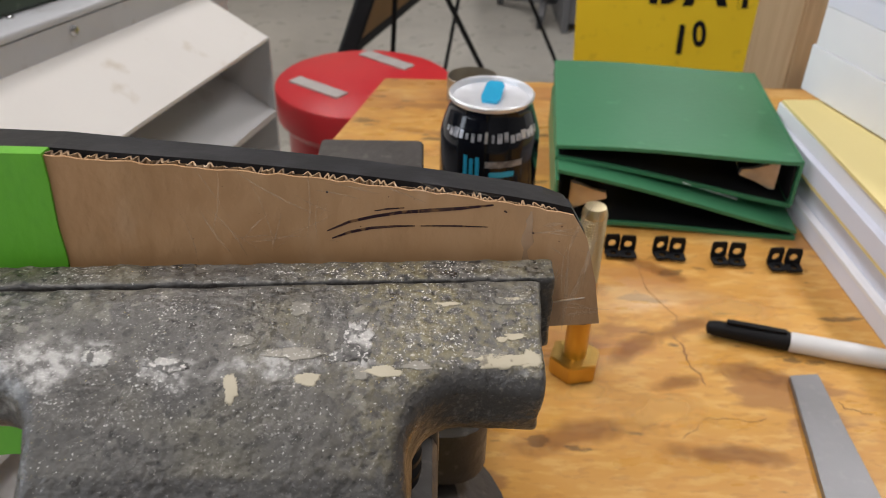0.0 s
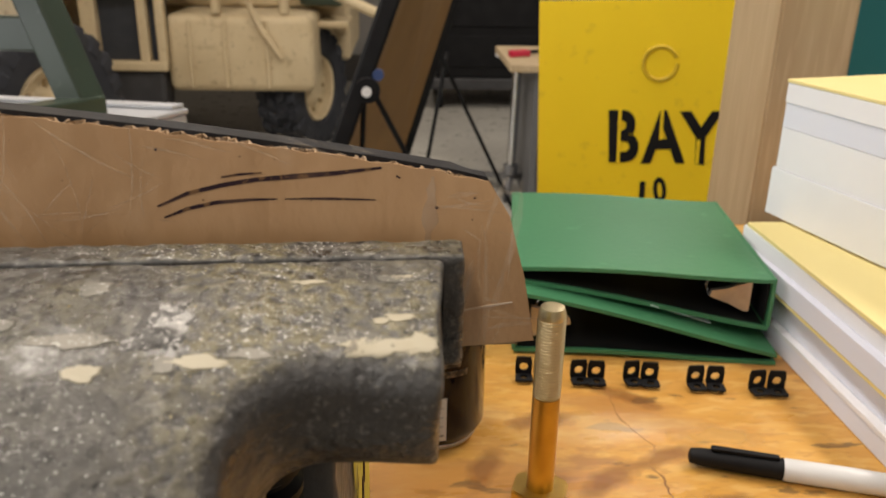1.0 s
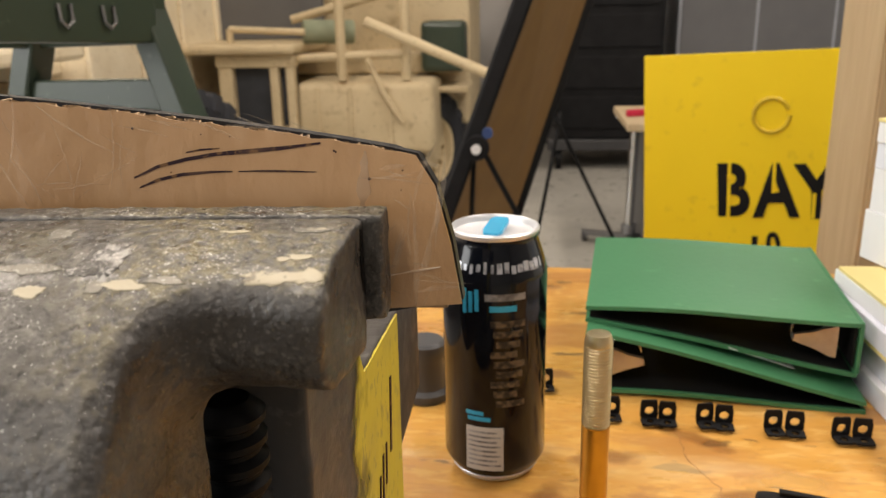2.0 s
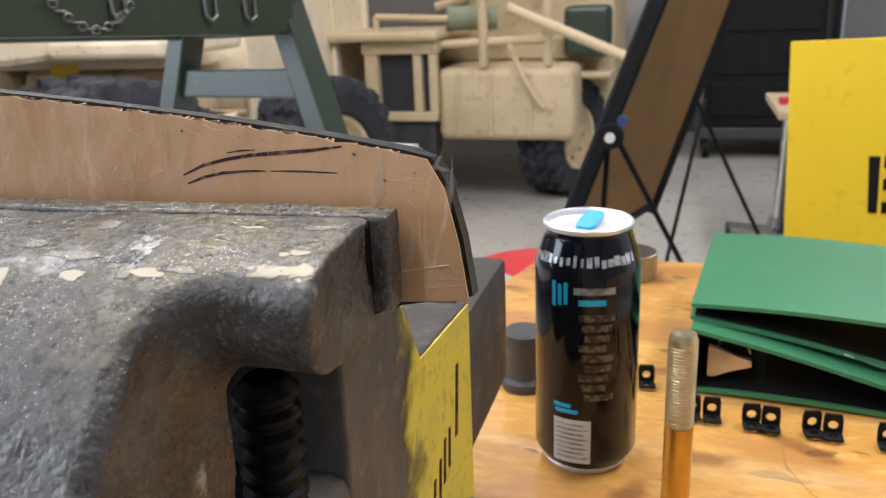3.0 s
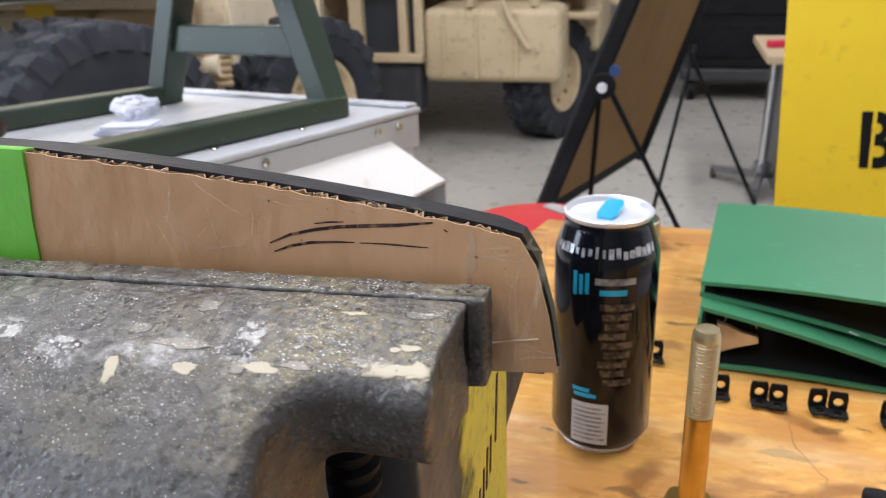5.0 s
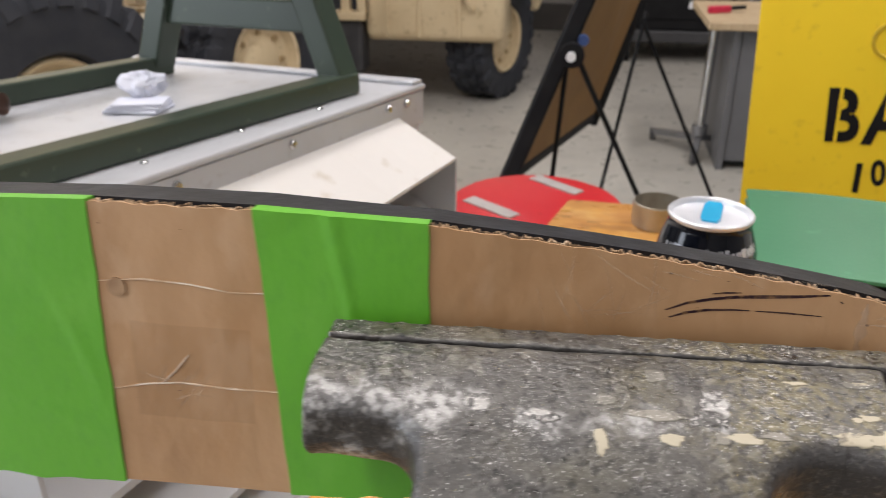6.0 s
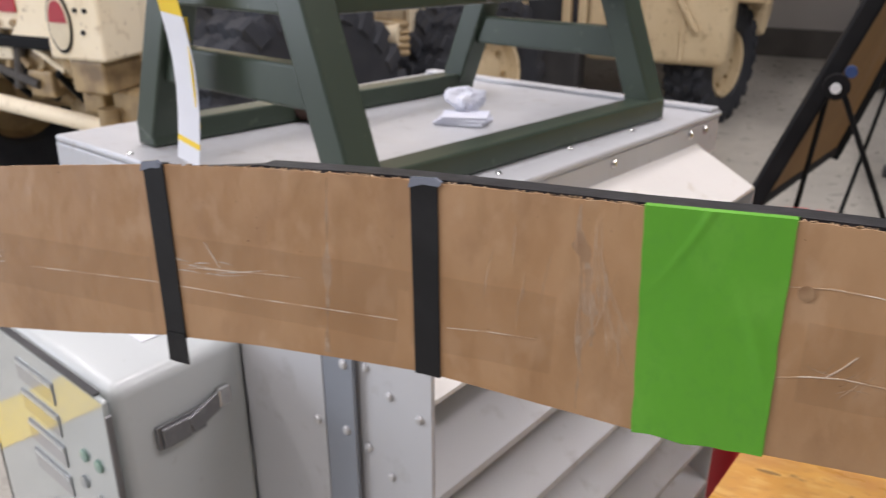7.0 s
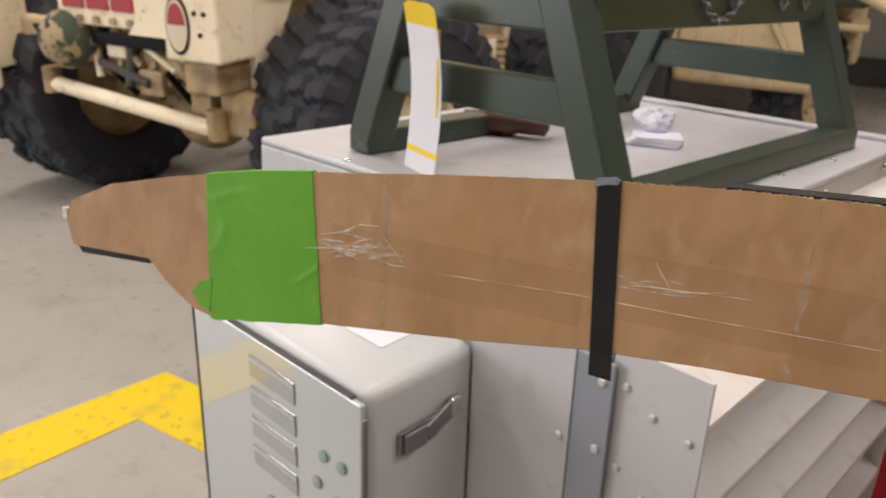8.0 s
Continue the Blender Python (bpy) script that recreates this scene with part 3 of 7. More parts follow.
for x0, y0, x1, y1, w in GOUGES:
    line = []
    for k in range(15):
        f = k / 14
        side = 0.030 * noise.noise((x0 * 90 + f * 2.2, y0 * 70, 3.1)) + 0.006 * (gouge.random() - 0.5)
        line.append(Vector((x0 + (x1 - x0) * f, y0 + (y1 - y0) * f, 0)) + Vector((y1 - y0, x0 - x1, 0)).normalized() * side * 0.4)
    mark = B()
    rows = []
    for k, p in enumerate(line):
        d = (line[min(14, k + 1)] - line[max(0, k - 1)]).normalized()
        h = 0.6 * w * (0.3 + 0.9 * gouge.random()) * (0.35 if k in (0, 14) else 1.0)
        rows.append([mark.verts.new((p.x + s_ * d.y * h - 0.4, p.y - s_ * d.x * h - 0.6, z_)) for s_ in (-1, 1) for z_ in (BZ + 0.00005, BZ + 0.0002)])
    for p, q in zip(rows, rows[1:]):
        mark.faces.new((p[1], p[3], q[3], q[1]))
        mark.faces.new((p[0], p[1], q[1], q[0]))
        mark.faces.new((p[2], q[2], q[3], p[3]))
    part("scratch", mark, SCRATCH, bench, "wavering dark scratch in the wood")


def stain_material(name, colour, amount):
    """A soaked-in stain with a ragged soft edge."""
    m = material(name, colour, 0.4, 0, [(40, 0.45, 0.6, tuple(c * 1.3 for c in colour), 0.7)], 0.1, 110)
    n, l = m.node_tree.nodes, m.node_tree.links
    co = n.new("ShaderNodeTexCoord")
    mp = n.new("ShaderNodeMapping")
    mp.inputs["Location"].default_value, mp.inputs["Scale"].default_value = (-1, -1, 0), (2, 2, 0)
    l.new(co.outputs["Generated"], mp.inputs["Vector"])
    far = n.new("ShaderNodeVectorMath")
    far.operation = "LENGTH"
    l.new(mp.outputs["Vector"], far.inputs[0])
    tex = n.new("ShaderNodeTexNoise")
    tex.inputs["Scale"].default_value, tex.inputs["Detail"].default_value = 45.0, 7.0
    l.new(co.outputs["Object"], tex.inputs["Vector"])
    add = n.new("ShaderNodeMath")
    add.operation = "MULTIPLY_ADD"
    add.inputs[1].default_value = 1.6
    l.new(tex.outputs[0], add.inputs[0])
    l.new(far.outputs["Value"], add.inputs[2])
    mr = n.new("ShaderNodeMapRange")
    mr.inputs["From Min"].default_value, mr.inputs["From Max"].default_value, mr.inputs["To Min"].default_value, mr.inputs["To Max"].default_value = 1.15, 1.75, amount, 0.0
    l.new(add.outputs[0], mr.inputs["Value"])
    l.new(mr.outputs[0], n["Principled BSDF"].inputs["Alpha"])
    return m


STAIN = stain_material("dark_oil_stain", (0.30, 0.125, 0.035), 0.5)
STAIN_PALE = stain_material("rubbed_pale_wood", (0.76, 0.45, 0.13), 0.5)
for k, (sx, sy, hx, hy, turn, mt) in enumerate(((0.150, 0.548, 0.034, 0.012, 34, STAIN), (0.190, 0.570, 0.030, 0.010, 20, STAIN), (0.222, 0.522, 0.034, 0.013, -24, STAIN), (0.170, 0.514, 0.020, 0.008, 10, STAIN), (0.180, 0.640, 0.040, 0.010, -38, STAIN), (0.100, 0.470, 0.050, 0.014, 12, STAIN), (0.190, 0.455, 0.050, 0.010, -8, STAIN), (0.080, 0.560, 0.026, 0.012, 60, STAIN), (0.120, 0.610, 0.030, 0.012, 5, STAIN),
                                                (0.155, 0.488, 0.036, 0.020, 10, STAIN_PALE), (0.230, 0.590, 0.034, 0.016, -10, STAIN_PALE), (0.110, 0.505, 0.020, 0.016, 0, STAIN_PALE), (0.020, 0.800, 0.060, 0.040, 20, STAIN_PALE))):
    quad = B()
    quad.faces.new([quad.verts.new((u * hx, w * hy, 0)) for u, w in ((-1, -1), (1, -1), (1, 1), (-1, 1))])
    spot = part("stain", quad, mt, bench, "dark soaked-in stain" if mt is STAIN else "pale rubbed patch")
    spot.matrix_basis = pose(sx - 0.4, sy - 0.6, BZ + 0.00006 + 0.00001 * k, 0, 0, turn)
for lx, ly in ((-0.5, -0.3), (-0.38, 0.32), (0.82, -0.3), (0.82, 0.3)):
    part("leg", box(B(), lx - 0.04, lx + 0.04, ly - 0.04, ly + 0.04, 0, BZ - 0.0455, 0.004), WOOD, bench)

# ---- vise ----
vise = thing("bench_vise", "worn dark cast-iron vise with paint flecks, bolted to the bench", "vise", pose(-0.0293, 0.3598, BZ + 0.0042))
VO = Vector((-0.03, 0.36, BZ))


def vise_part(name, bm, mat, label="", smooth=True):
    bmesh.ops.translate(bm, vec=-VO, verts=bm.verts)
    return part(name, bm, mat, vise, label, smooth)


def cast(ob, voxel, strength, size, passes=6):
    """Fuses the shapes of a casting and roughens its skin."""
    r = ob.modifiers.new("fuse", "REMESH")
    r.mode, r.voxel_size, r.use_smooth_shade = "VOXEL", voxel, True
    s = ob.modifiers.new("soften", "SMOOTH")
    s.iterations, s.factor = passes, 0.5
    tex = bpy.data.textures.new("casting_skin", "CLOUDS")
    tex.noise_scale, tex.noise_depth = size, 4
    d = ob.modifiers.new("skin", "DISPLACE")
    d.texture, d.strength, d.mid_level = tex, strength, 0.5
    return ob


# front of the jaw from the top edge down the rounded chest, as y and z
SLOPE = ((0.300, 1.1376), (0.287, 1.1374), (0.279, 1.1367), (0.272, 1.1353), (0.265, 1.1332), (0.259, 1.1305), (0.252, 1.1262), (0.245, 1.1208), (0.238, 1.1130), (0.230, 1.1005), (0.222, 1.0830), (0.214, 1.0600), (0.208, 1.0300), (0.206, 0.970))


def round_and(a, b, r):
    """What lies inside both shapes, its edge rounded with radius r."""
    return np.minimum(-r, np.maximum(a, b)) + np.hypot(np.maximum(r + a, 0), np.maximum(r + b, 0))


def round_or(a, b, r):
    """What lies inside either shape, the corner between them filled with radius r."""
    return np.maximum(r, np.minimum(a, b)) - np.hypot(np.maximum(r - a, 0), np.maximum(r - b, 0))


def lumps(shape, cells, seed):
    """Smooth random relief between -1 and 1 over a grid, with about one lump to that many cells."""
    field = np.random.default_rng(seed).uniform(-1, 1, [n // cells + 3 for n in shape])
    for axis, n in enumerate(shape):
        at = np.arange(n) / cells
        low = at.astype(int)
        f = at - low
        f = (f * f * (3 - 2 * f)).reshape([-1 if k == axis else 1 for k in range(3)])
        field = np.take(field, low, axis) * (1 - f) + np.take(field, low + 1, axis) * f
    return field


def skin_of(field, origin, step):
    """A closed quad skin where a field over a grid changes sign, as vertices and faces."""
    inside = field < 0
    total, count = np.zeros([n - 1 for n in field.shape] + [3]), np.zeros([n - 1 for n in field.shape])
    crossing = []
    for axis in range(3):
        lo, hi = [slice(None)] * 3, [slice(None)] * 3
        lo[axis], hi[axis] = slice(None, -1), slice(1, None)
        va, vb = field[tuple(lo)], field[tuple(hi)]
        i, j, k = np.nonzero(inside[tuple(lo)] != inside[tuple(hi)])
        f = va[i, j, k] / (va[i, j, k] - vb[i, j, k])
        p = np.stack([i, j, k], 1).astype(float)
        p[:, axis] += f
        u, w = [q for q in range(3) if q != axis]
        for du in (0, 1):
            for dw in (0, 1):
                c = np.stack([i, j, k], 1)
                c[:, u] -= du
                c[:, w] -= dw
                ok = ((c >= 0) & (c < count.shape)).all(1)
                c = tuple(c[ok].T)
                np.add.at(total, c, p[ok])
                np.add.at(count, c, 1)
        crossing.append((axis, u, w, np.stack([i, j, k], 1)))
    ids = np.full(count.shape, -1)
    used = np.nonzero(count)
    ids[used] = np.arange(len(used[0]))
    verts = total[used] / count[used][:, None] * step + np.array(origin)
    quads = []
    for axis, u, w, at in crossing:
        ok = (at[:, u] > 0) & (at[:, w] > 0) & (at[:, u] < count.shape[u]) & (at[:, w] < count.shape[w])
        at = at[ok]
        corner = []
        for du, dw in ((0, 0), (1, 0), (1, 1), (0, 1)):
            c = at.copy()
            c[:, u] -= du
            c[:, w] -= dw
            corner.append(ids[tuple(c.T)])
        quads.append(np.stack(corner, 1))
    return verts, np.concatenate(quads)


def casting():
    """The moving jaw: a rounded chest under an overhanging bar, hollowed on both sides of the neck."""
    step, origin = 0.0008, (-0.1000, 0.2000, 0.9840)
    nx, ny, nz = 176, 114, 196
    X, Y, Z = (np.arange(n) * step + o for n, o in zip((nx, ny, nz), origin))
    yy, zz = np.meshgrid(Y, Z, indexing="ij")
    near = np.full(yy.shape, 9.0)
    for (ya, za), (yb, zb) in zip(SLOPE, SLOPE[1:]):
        d2 = (yb - ya) ** 2 + (zb - za) ** 2
        f = np.clip(((yy - ya) * (yb - ya) + (zz - za) * (zb - za)) / d2, 0, 1)
        near = np.minimum(near, np.hypot(yy - ya - f * (yb - ya), zz - za - f * (zb - za)))
    ridge = np.interp(Y, [p[0] for p in SLOPE[::-1]], [p[1] for p in SLOPE[::-1]])
    above = (zz > ridge[:, None]) | (Y[:, None] < 0.2061)
    chest = np.where(above, near, -near)[None]
    x, y, z = X[:, None, None], Y[None, :, None], Z[None, None, :]
    soft, fine, grain = lumps((nx, ny, nz), 13, 2), lumps((nx, ny, nz), 5, 3), lumps((nx, ny, nz), 3, 4)
    under = 1.1120 - 0.12 * (y - 0.270)
    bar = round_and(0.2612 - y, under - z, 0.0085)
    neck = np.maximum(x - 0.0090, y - 0.2765)
    neck_left = np.maximum(-0.0690 - x, y - 0.2765)
    body = np.where(x > -0.03, round_or(bar, neck, 0.0110), round_or(bar, neck_left, 0.0085))
    body = round_and(body + 0.0006 * soft, chest, 0.0042)
    # the back runs a little askew to the chest, and gapes from the plate at one end
    body = round_and(body, y - 0.2893 - 0.045 * (x - 0.038) + 0.0004 / (1 + np.exp((x + 0.03) * 140)) + 0.0002 * fine, 0.0004)
    body = round_and(body, np.maximum(x - 0.0386 + 0.065 * (0.287 - y) + 0.0005 * soft, -0.0975 - x + 0.0004 * soft), 0.0011)
    # two flakes broken out of the edge above the hollow
    for cx, cy, cz, r, deep in ((0.0085, 0.2430, 1.1245, 0.0066, 0.0016), (0.0350, 0.2590, 1.1310, 0.0034, 0.0008)):
        body = np.maximum(body, r - deep - np.sqrt((x - cx) ** 2 + ((y - cy) * 1.1) ** 2 + ((z - cz) * 0.8) ** 2) - 0.0006 * fine)
    chesty = np.clip((1.128 - z) / 0.02, 0.35, 1)
    body = body + 0.00022 * soft + chesty * (0.00020 * fine + 0.00014 * grain)
    verts, quads = skin_of(body, origin, step)
    me = bpy.data.meshes.new("moving_jaw")
    me.from_pydata((verts - np.array(VO)).tolist(), [], quads.tolist())
    bm = B()
    bm.from_mesh(me)
    bpy.data.meshes.remove(me)
    return bm


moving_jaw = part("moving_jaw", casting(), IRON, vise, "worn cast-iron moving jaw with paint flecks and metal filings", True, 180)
skew = Matrix.Translation((0.038, 0, 0)) @ Matrix(((1, 0, 0, 0), (0.045, 1, 0, 0), (0, 0, 1, 0), (0, 0, 0, 1))) @ Matrix.Translation((-0.038, 0, 0))
crack = box(B(), -0.0960, 0.0385, 0.2870, 0.2900, 1.1190, 1.1358, 0, skew)
vise_part("joint", crack, IRON_BLACK, "dark joint between jaw and jaw plate", False)
plate = B()
box(plate, -0.0970, 0.0422, 0.2894, 0.2975, 1.1165, 1.1378, 0.0006, skew)
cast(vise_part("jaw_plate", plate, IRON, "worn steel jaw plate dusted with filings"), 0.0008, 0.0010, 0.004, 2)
fixed = B()
prism(fixed, [(0.305, 1.1130), (0.305, 1.1345), (0.332, 1.1345), (0.350, 1.118), (0.374, 1.078), (0.382, 1.063), (0.448, 1.057), (0.448, 0.935), (0.318, 0.935), (0.318, 1.105)], -0.072, 0.0165, "x")
box(fixed, -0.096, 0.037, 0.305, 0.335, 1.113, 1.1345, 0.003)
cast(vise_part("fixed_jaw", fixed, IRON_DARK, "dark grey cast-iron fixed jaw and body"), 0.0016, 0.001, 0.008, 4)
part("anvil", box(B(), -0.05 - VO.x, 0.009 - VO.x, 0.4465 - VO.y, 0.563 - VO.y, 0.966 - VO.z, 1.0385 - VO.z, 0.003), IRON_DARK, vise, "flat dark grey anvil block", True)
yel = B()
prism(yel, [(0.340, 0.945), (0.340, 1.070), (0.360, 1.096), (0.373, 1.0745), (0.381, 1.0615), (0.4470, 1.0560), (0.4470, 0.945)], 0.0163, 0.0172, "x")
vise_part("painted_side", yel, YELLOW_PAINT, "yellow spray-painted side with black hand marks", False)
for ym, zm, hh, ww in ((0.373, 0.985, 0.026, 0.0012), (0.381, 0.990, 0.024, 0.0011), (0.389, 0.996, 0.024, 0.0011), (0.397, 1.002, 0.020, 0.0012), (0.404, 1.008, 0.018, 0.0012), (0.411, 1.010, 0.016, 0.0012), (0.4235, 1.024, 0.030, 0.0016)):
    vise_part("hand_mark", box(B(), 0.0173, 0.0176, ym - ww, ym + ww, zm - hh / 2, zm + hh / 2, 0, Matrix.Translation((0, ym, zm)) @ Matrix.Rotation(radians(-8), 4, "X") @ Matrix.Translation((0, -ym, -zm))), INK, "illegible black marker stroke", False)
vise_part("slide_bar", box(B(), -0.064, 0.016, 0.215, 0.36, 0.975, 1.056, 0.005), IRON_DARK, "dark cast-iron slide under the jaw")
boot = B()
prof = [(0.0050, 0.0)]
for k in range(10):
    prof += [(0.0068, k * 0.0056 + 0.0004), (0.0084, k * 0.0056 + 0.0018), (0.0084, k * 0.0056 + 0.0034), (0.0068, k * 0.0056 + 0.0050)]
lathe(boot, prof + [(0.0050, 0.0570)], 28, Matrix.Translation((0.0030, 0.3020, 1.0352)))
vise_part("ribbed_boot", boot, IRON_BLACK, "greasy black ribbed sleeve behind the jaw")
base = B()
lathe(base, [(0.085, -0.0048), (0.085, 0.016), (0.07, 0.026), (0.058, 0.038)], 40, Matrix.Translation((-0.03, 0.385, BZ)))
vise_part("swivel_base", base, IRON_DARK)
lug = B()
prism(lug, [(-0.01, 0.392)] + [(0.024 + 0.017 * math.sin(radians(a)), 0.409 - 0.017 * math.cos(radians(a))) for a in range(0, 181, 20)] + [(-0.01, 0.426)], 0.945, 0.976, "z")
vise_part("lug", lug, IRON_DARK)
vb = B()
lathe(vb, [(0.0095, 0.0), (0.0095, 0.006), (0.0085, 0.008), (0.003, 0.0084)], 24, Matrix.Translation((0.0265, 0.409, 0.976)))
vise_part("lug_bolt", vb, DULL_STEEL, "round steel bolt head")


def chip(name, cx, cy, rx, ry, mat, seed):
    """An irregular flake of paint lying on the jaw's skin."""
    rx, ry = rx * 0.8, ry * 0.8
    r = random.Random(seed)
    bm = B()
    n, rings = 72, 5
    raw = [r.random() for _ in range(n)]
    def lobe(f, a):
        return noise.noise((seed * 7.1 + f * math.cos(a), f * math.sin(a), f))
    ang = [2 * math.pi * k / n for k in range(n)]
    shape = [max(0.25, 0.85 + 0.45 * lobe(1.0, a) + 0.26 * lobe(2.6, a) + 0.16 * lobe(7.0, a) + 0.14 * (raw[k] - 0.5)) for k, a in enumerate(ang)]
    mid = bm.verts.new((cx, cy, 1.15))
    loops = []
    for q in range(1, rings + 1):
        loops.append([bm.verts.new((cx + rx * shape[k] * q / rings * math.cos(2 * math.pi * k / n), cy + ry * shape[k] * q / rings * math.sin(2 * math.pi * k / n), 1.15)) for k in range(n)])
    for k in range(n):
        bm.faces.new((mid, loops[0][k], loops[0][(k + 1) % n]))
        for a, b in zip(loops, loops[1:]):
            bm.faces.new((a[k], b[k], b[(k + 1) % n], a[(k + 1) % n]))
    ob = vise_part(name, bm, mat)
    w = ob.modifiers.new("lie", "SHRINKWRAP")
    w.target, w.wrap_method, w.use_project_z, w.use_negative_direction, w.use_positive_direction, w.offset, w.project_limit = moving_jaw, "PROJECT", True, True, False, 0.00012, 0.06
    t = ob.modifiers.new("flake", "SOLIDIFY")
    t.thickness = 0.00012
    return ob


for k, (cx, cy, rx, ry, mt) in enumerate((
    (0.0300, 0.2660, 0.0085, 0.0026, CHIP), (0.0345, 0.2662, 0.0030, 0.0032, CHIP), (0.0255, 0.2672, 0.0060, 0.0022, CHIP_GREY), (0.0314, 0.2716, 0.0032, 0.0012, CHIP), (0.0285, 0.2708, 0.0018, 0.0010, CHIP), (0.0304, 0.2815, 0.0050, 0.0016, CHIP_GREY),
    (0.0318, 0.2822, 0.0026, 0.0010, CHIP), (0.0171, 0.2804, 0.0036, 0.0011, CHIP), (0.0035, 0.2632, 0.0058, 0.0016, CHIP), (-0.0010, 0.2628, 0.0026, 0.0020, CHIP_GREY), (-0.0119, 0.2614, 0.0038, 0.0018, CHIP), (-0.0271, 0.2597, 0.0024, 0.0042, CHIP),
    (-0.0259, 0.2700, 0.0034, 0.0024, CHIP_GREY), (-0.0151, 0.2788, 0.0040, 0.0026, CHIP_GREY), (-0.0020, 0.2712, 0.0046, 0.0080, BARE), (-0.0040, 0.2672, 0.0050, 0.0030, BARE), (-0.0555, 0.2660, 0.0050, 0.0034, BARE), (-0.0150, 0.2670, 0.0090, 0.0020, CHIP_GREY), (0.0105, 0.2645, 0.0046, 0.0014, CHIP_GREY), (-0.0411, 0.2640, 0.0060, 0.0022, BARE))):
    chip("paint_chip", cx, cy, rx, ry, mt, k + 3)

# ---- cardboard template ----
TOP = [(-0.793, 1.073), (-0.786, 1.084), (-0.752, 1.100), (-0.704, 1.112), (-0.640, 1.125), (-0.599, 1.131), (-0.515, 1.142), (-0.440, 1.1508), (-0.381, 1.1555), (-0.310, 1.1588), (-0.217, 1.1612),
       (-0.167, 1.1632), (-0.119, 1.1635), (-0.072, 1.1622), (-0.040, 1.1590), (-0.011, 1.1556), (0.016, 1.1520), (0.030, 1.1499), (0.040, 1.1482), (0.0462, 1.1468), (0.0500, 1.1408), (0.0532, 1.1295), (0.0554, 1.1168)]
LOW = [(0.039, 1.1155), (0.000, 1.100), (-0.060, 1.082), (-0.112, 1.0765), (-0.165, 1.0745), (-0.212, 1.0725), (-0.296, 1.0765), (-0.379, 1.072), (-0.435, 1.067), (-0.495, 1.057), (-0.591, 1.044), (-0.668, 1.029),
       (-0.686, 1.032), (-0.706, 1.044), (-0.721, 1.057), (-0.788, 1.053)]
LEAN = Matrix.Translation((-0.0009, 0.297, 1.16)) @ Matrix.Rotation(math.atan(-0.11), 4, "X") @ Matrix.Translation((0, 0, -1.16))
template = thing("cardboard_template", "long brown cardboard template with green tape, clamped in the vise", "cardboard template", LEAN)
jag = random.Random(21)
rough_top = []
for (xa, za), (xb, zb) in zip(TOP, TOP[1:]):
    steps = max(1, int((xb - xa) / 0.0022))
    for k in range(steps):
        f = k / steps
        rough_top.append((xa + (xb - xa) * f, za + (zb - za) * f + 0.0007 * (jag.random() - 0.6) * (1 if xa > -0.45 else 0.4)))
rough_top.append(TOP[-1])
part("cardboard", prism(B(), rough_top + LOW, 0.0, 0.0007, "y"), CARD, template, "smooth brown face of the cardboard")
part("cardboard_core", prism(B(), [(x, z - 0.0042) for x, z in TOP[:-4]] + [(x - 0.0030, z - 0.001) for x, z in TOP[-4:]] + LOW, 0.0008, 0.0036, "y"), FLUTE, template, "corrugated core of the cardboard")
sheet = prism(B(), [(x, z + 0.0004) for x, z in TOP[8:-3]] + [(x, z) for x, z in TOP[-3:]] + [(x, z - 0.0018) for x, z in LOW[:-1]] + [(-0.786, 1.0525), (-0.775, 1.08), (-0.70, 1.108), (-0.6, 1.127), (-0.5, 1.140)], 0.0040, 0.0090, "y")
rim_strip = prism(B(), [(x, z + 0.0002) for x, z in TOP[8:-4]] + [(x - 0.0005, z - 0.0006) for x, z in TOP[-4:-2]] + [(0.0455, 1.1400)] + [(x, z - 0.0095) for x, z in TOP[8:-6]][::-1], 0.0092, 0.0142, "y")
for v in rim_strip.verts:
    if v.co.y > 0.012:
        v.co.y += 0.0034 * min(1.0, max(0.0, (-0.055 - v.co.x) / 0.055))
part("backing_rim", rim_strip, RUBBER, template, "thick rim of black rubber behind the cardboard")
part("backing_sheet", sheet, RUBBER, template, "black rubber backing sheet showing along the edge")
rnd = random.Random(5)


def top_at(x):
    for (xa, za), (xb, zb) in zip(TOP, TOP[1:]):
        if xa <= x <= xb:
            return za + (zb - za) * (x - xa) / (xb - xa)
    return TOP[-1][1]


def low_at(x):
    pts = LOW[::-1]
    for (xa, za), (xb, zb) in zip(pts, pts[1:]):
        if xa <= x <= xb:
            return za + (zb - za) * (x - xa) / (xb - xa)
    return pts[-1][1]


flutes = B()
x, side_y, ring = -0.44, 0, []
while x < 0.043:
    z = top_at(x) + 0.0002 - 0.0011 * rnd.random() ** 2
    ring.append((x, 0.0010 if side_y else 0.0034, z))
    side_y = 1 - side_y
    x += 0.0005 + 0.0013 * rnd.random() ** 2
for (xa, ya, za), (xb, yb, zb) in zip(ring, ring[1:]):
    q = [flutes.verts.new(c) for c in ((xa, ya, za), (xb, yb, zb), (xb, yb, za - 0.004), (xa, ya, za - 0.004), (xa + 0.0004, ya, za), (xb + 0.0004, yb, zb), (xb + 0.0004, yb, za - 0.004), (xa + 0.0004, ya, za - 0.004))]
    for f in ((0, 1, 2, 3), (7, 6, 5, 4), (0, 4, 5, 1), (1, 5, 6, 2), (2, 6, 7, 3), (3, 7, 4, 0)):
        flutes.faces.new([q[k] for k in f])
tagged(part("corrugation", flutes, FLUTE, template, "torn corrugated edge of the cardboard"), kind="stuff")


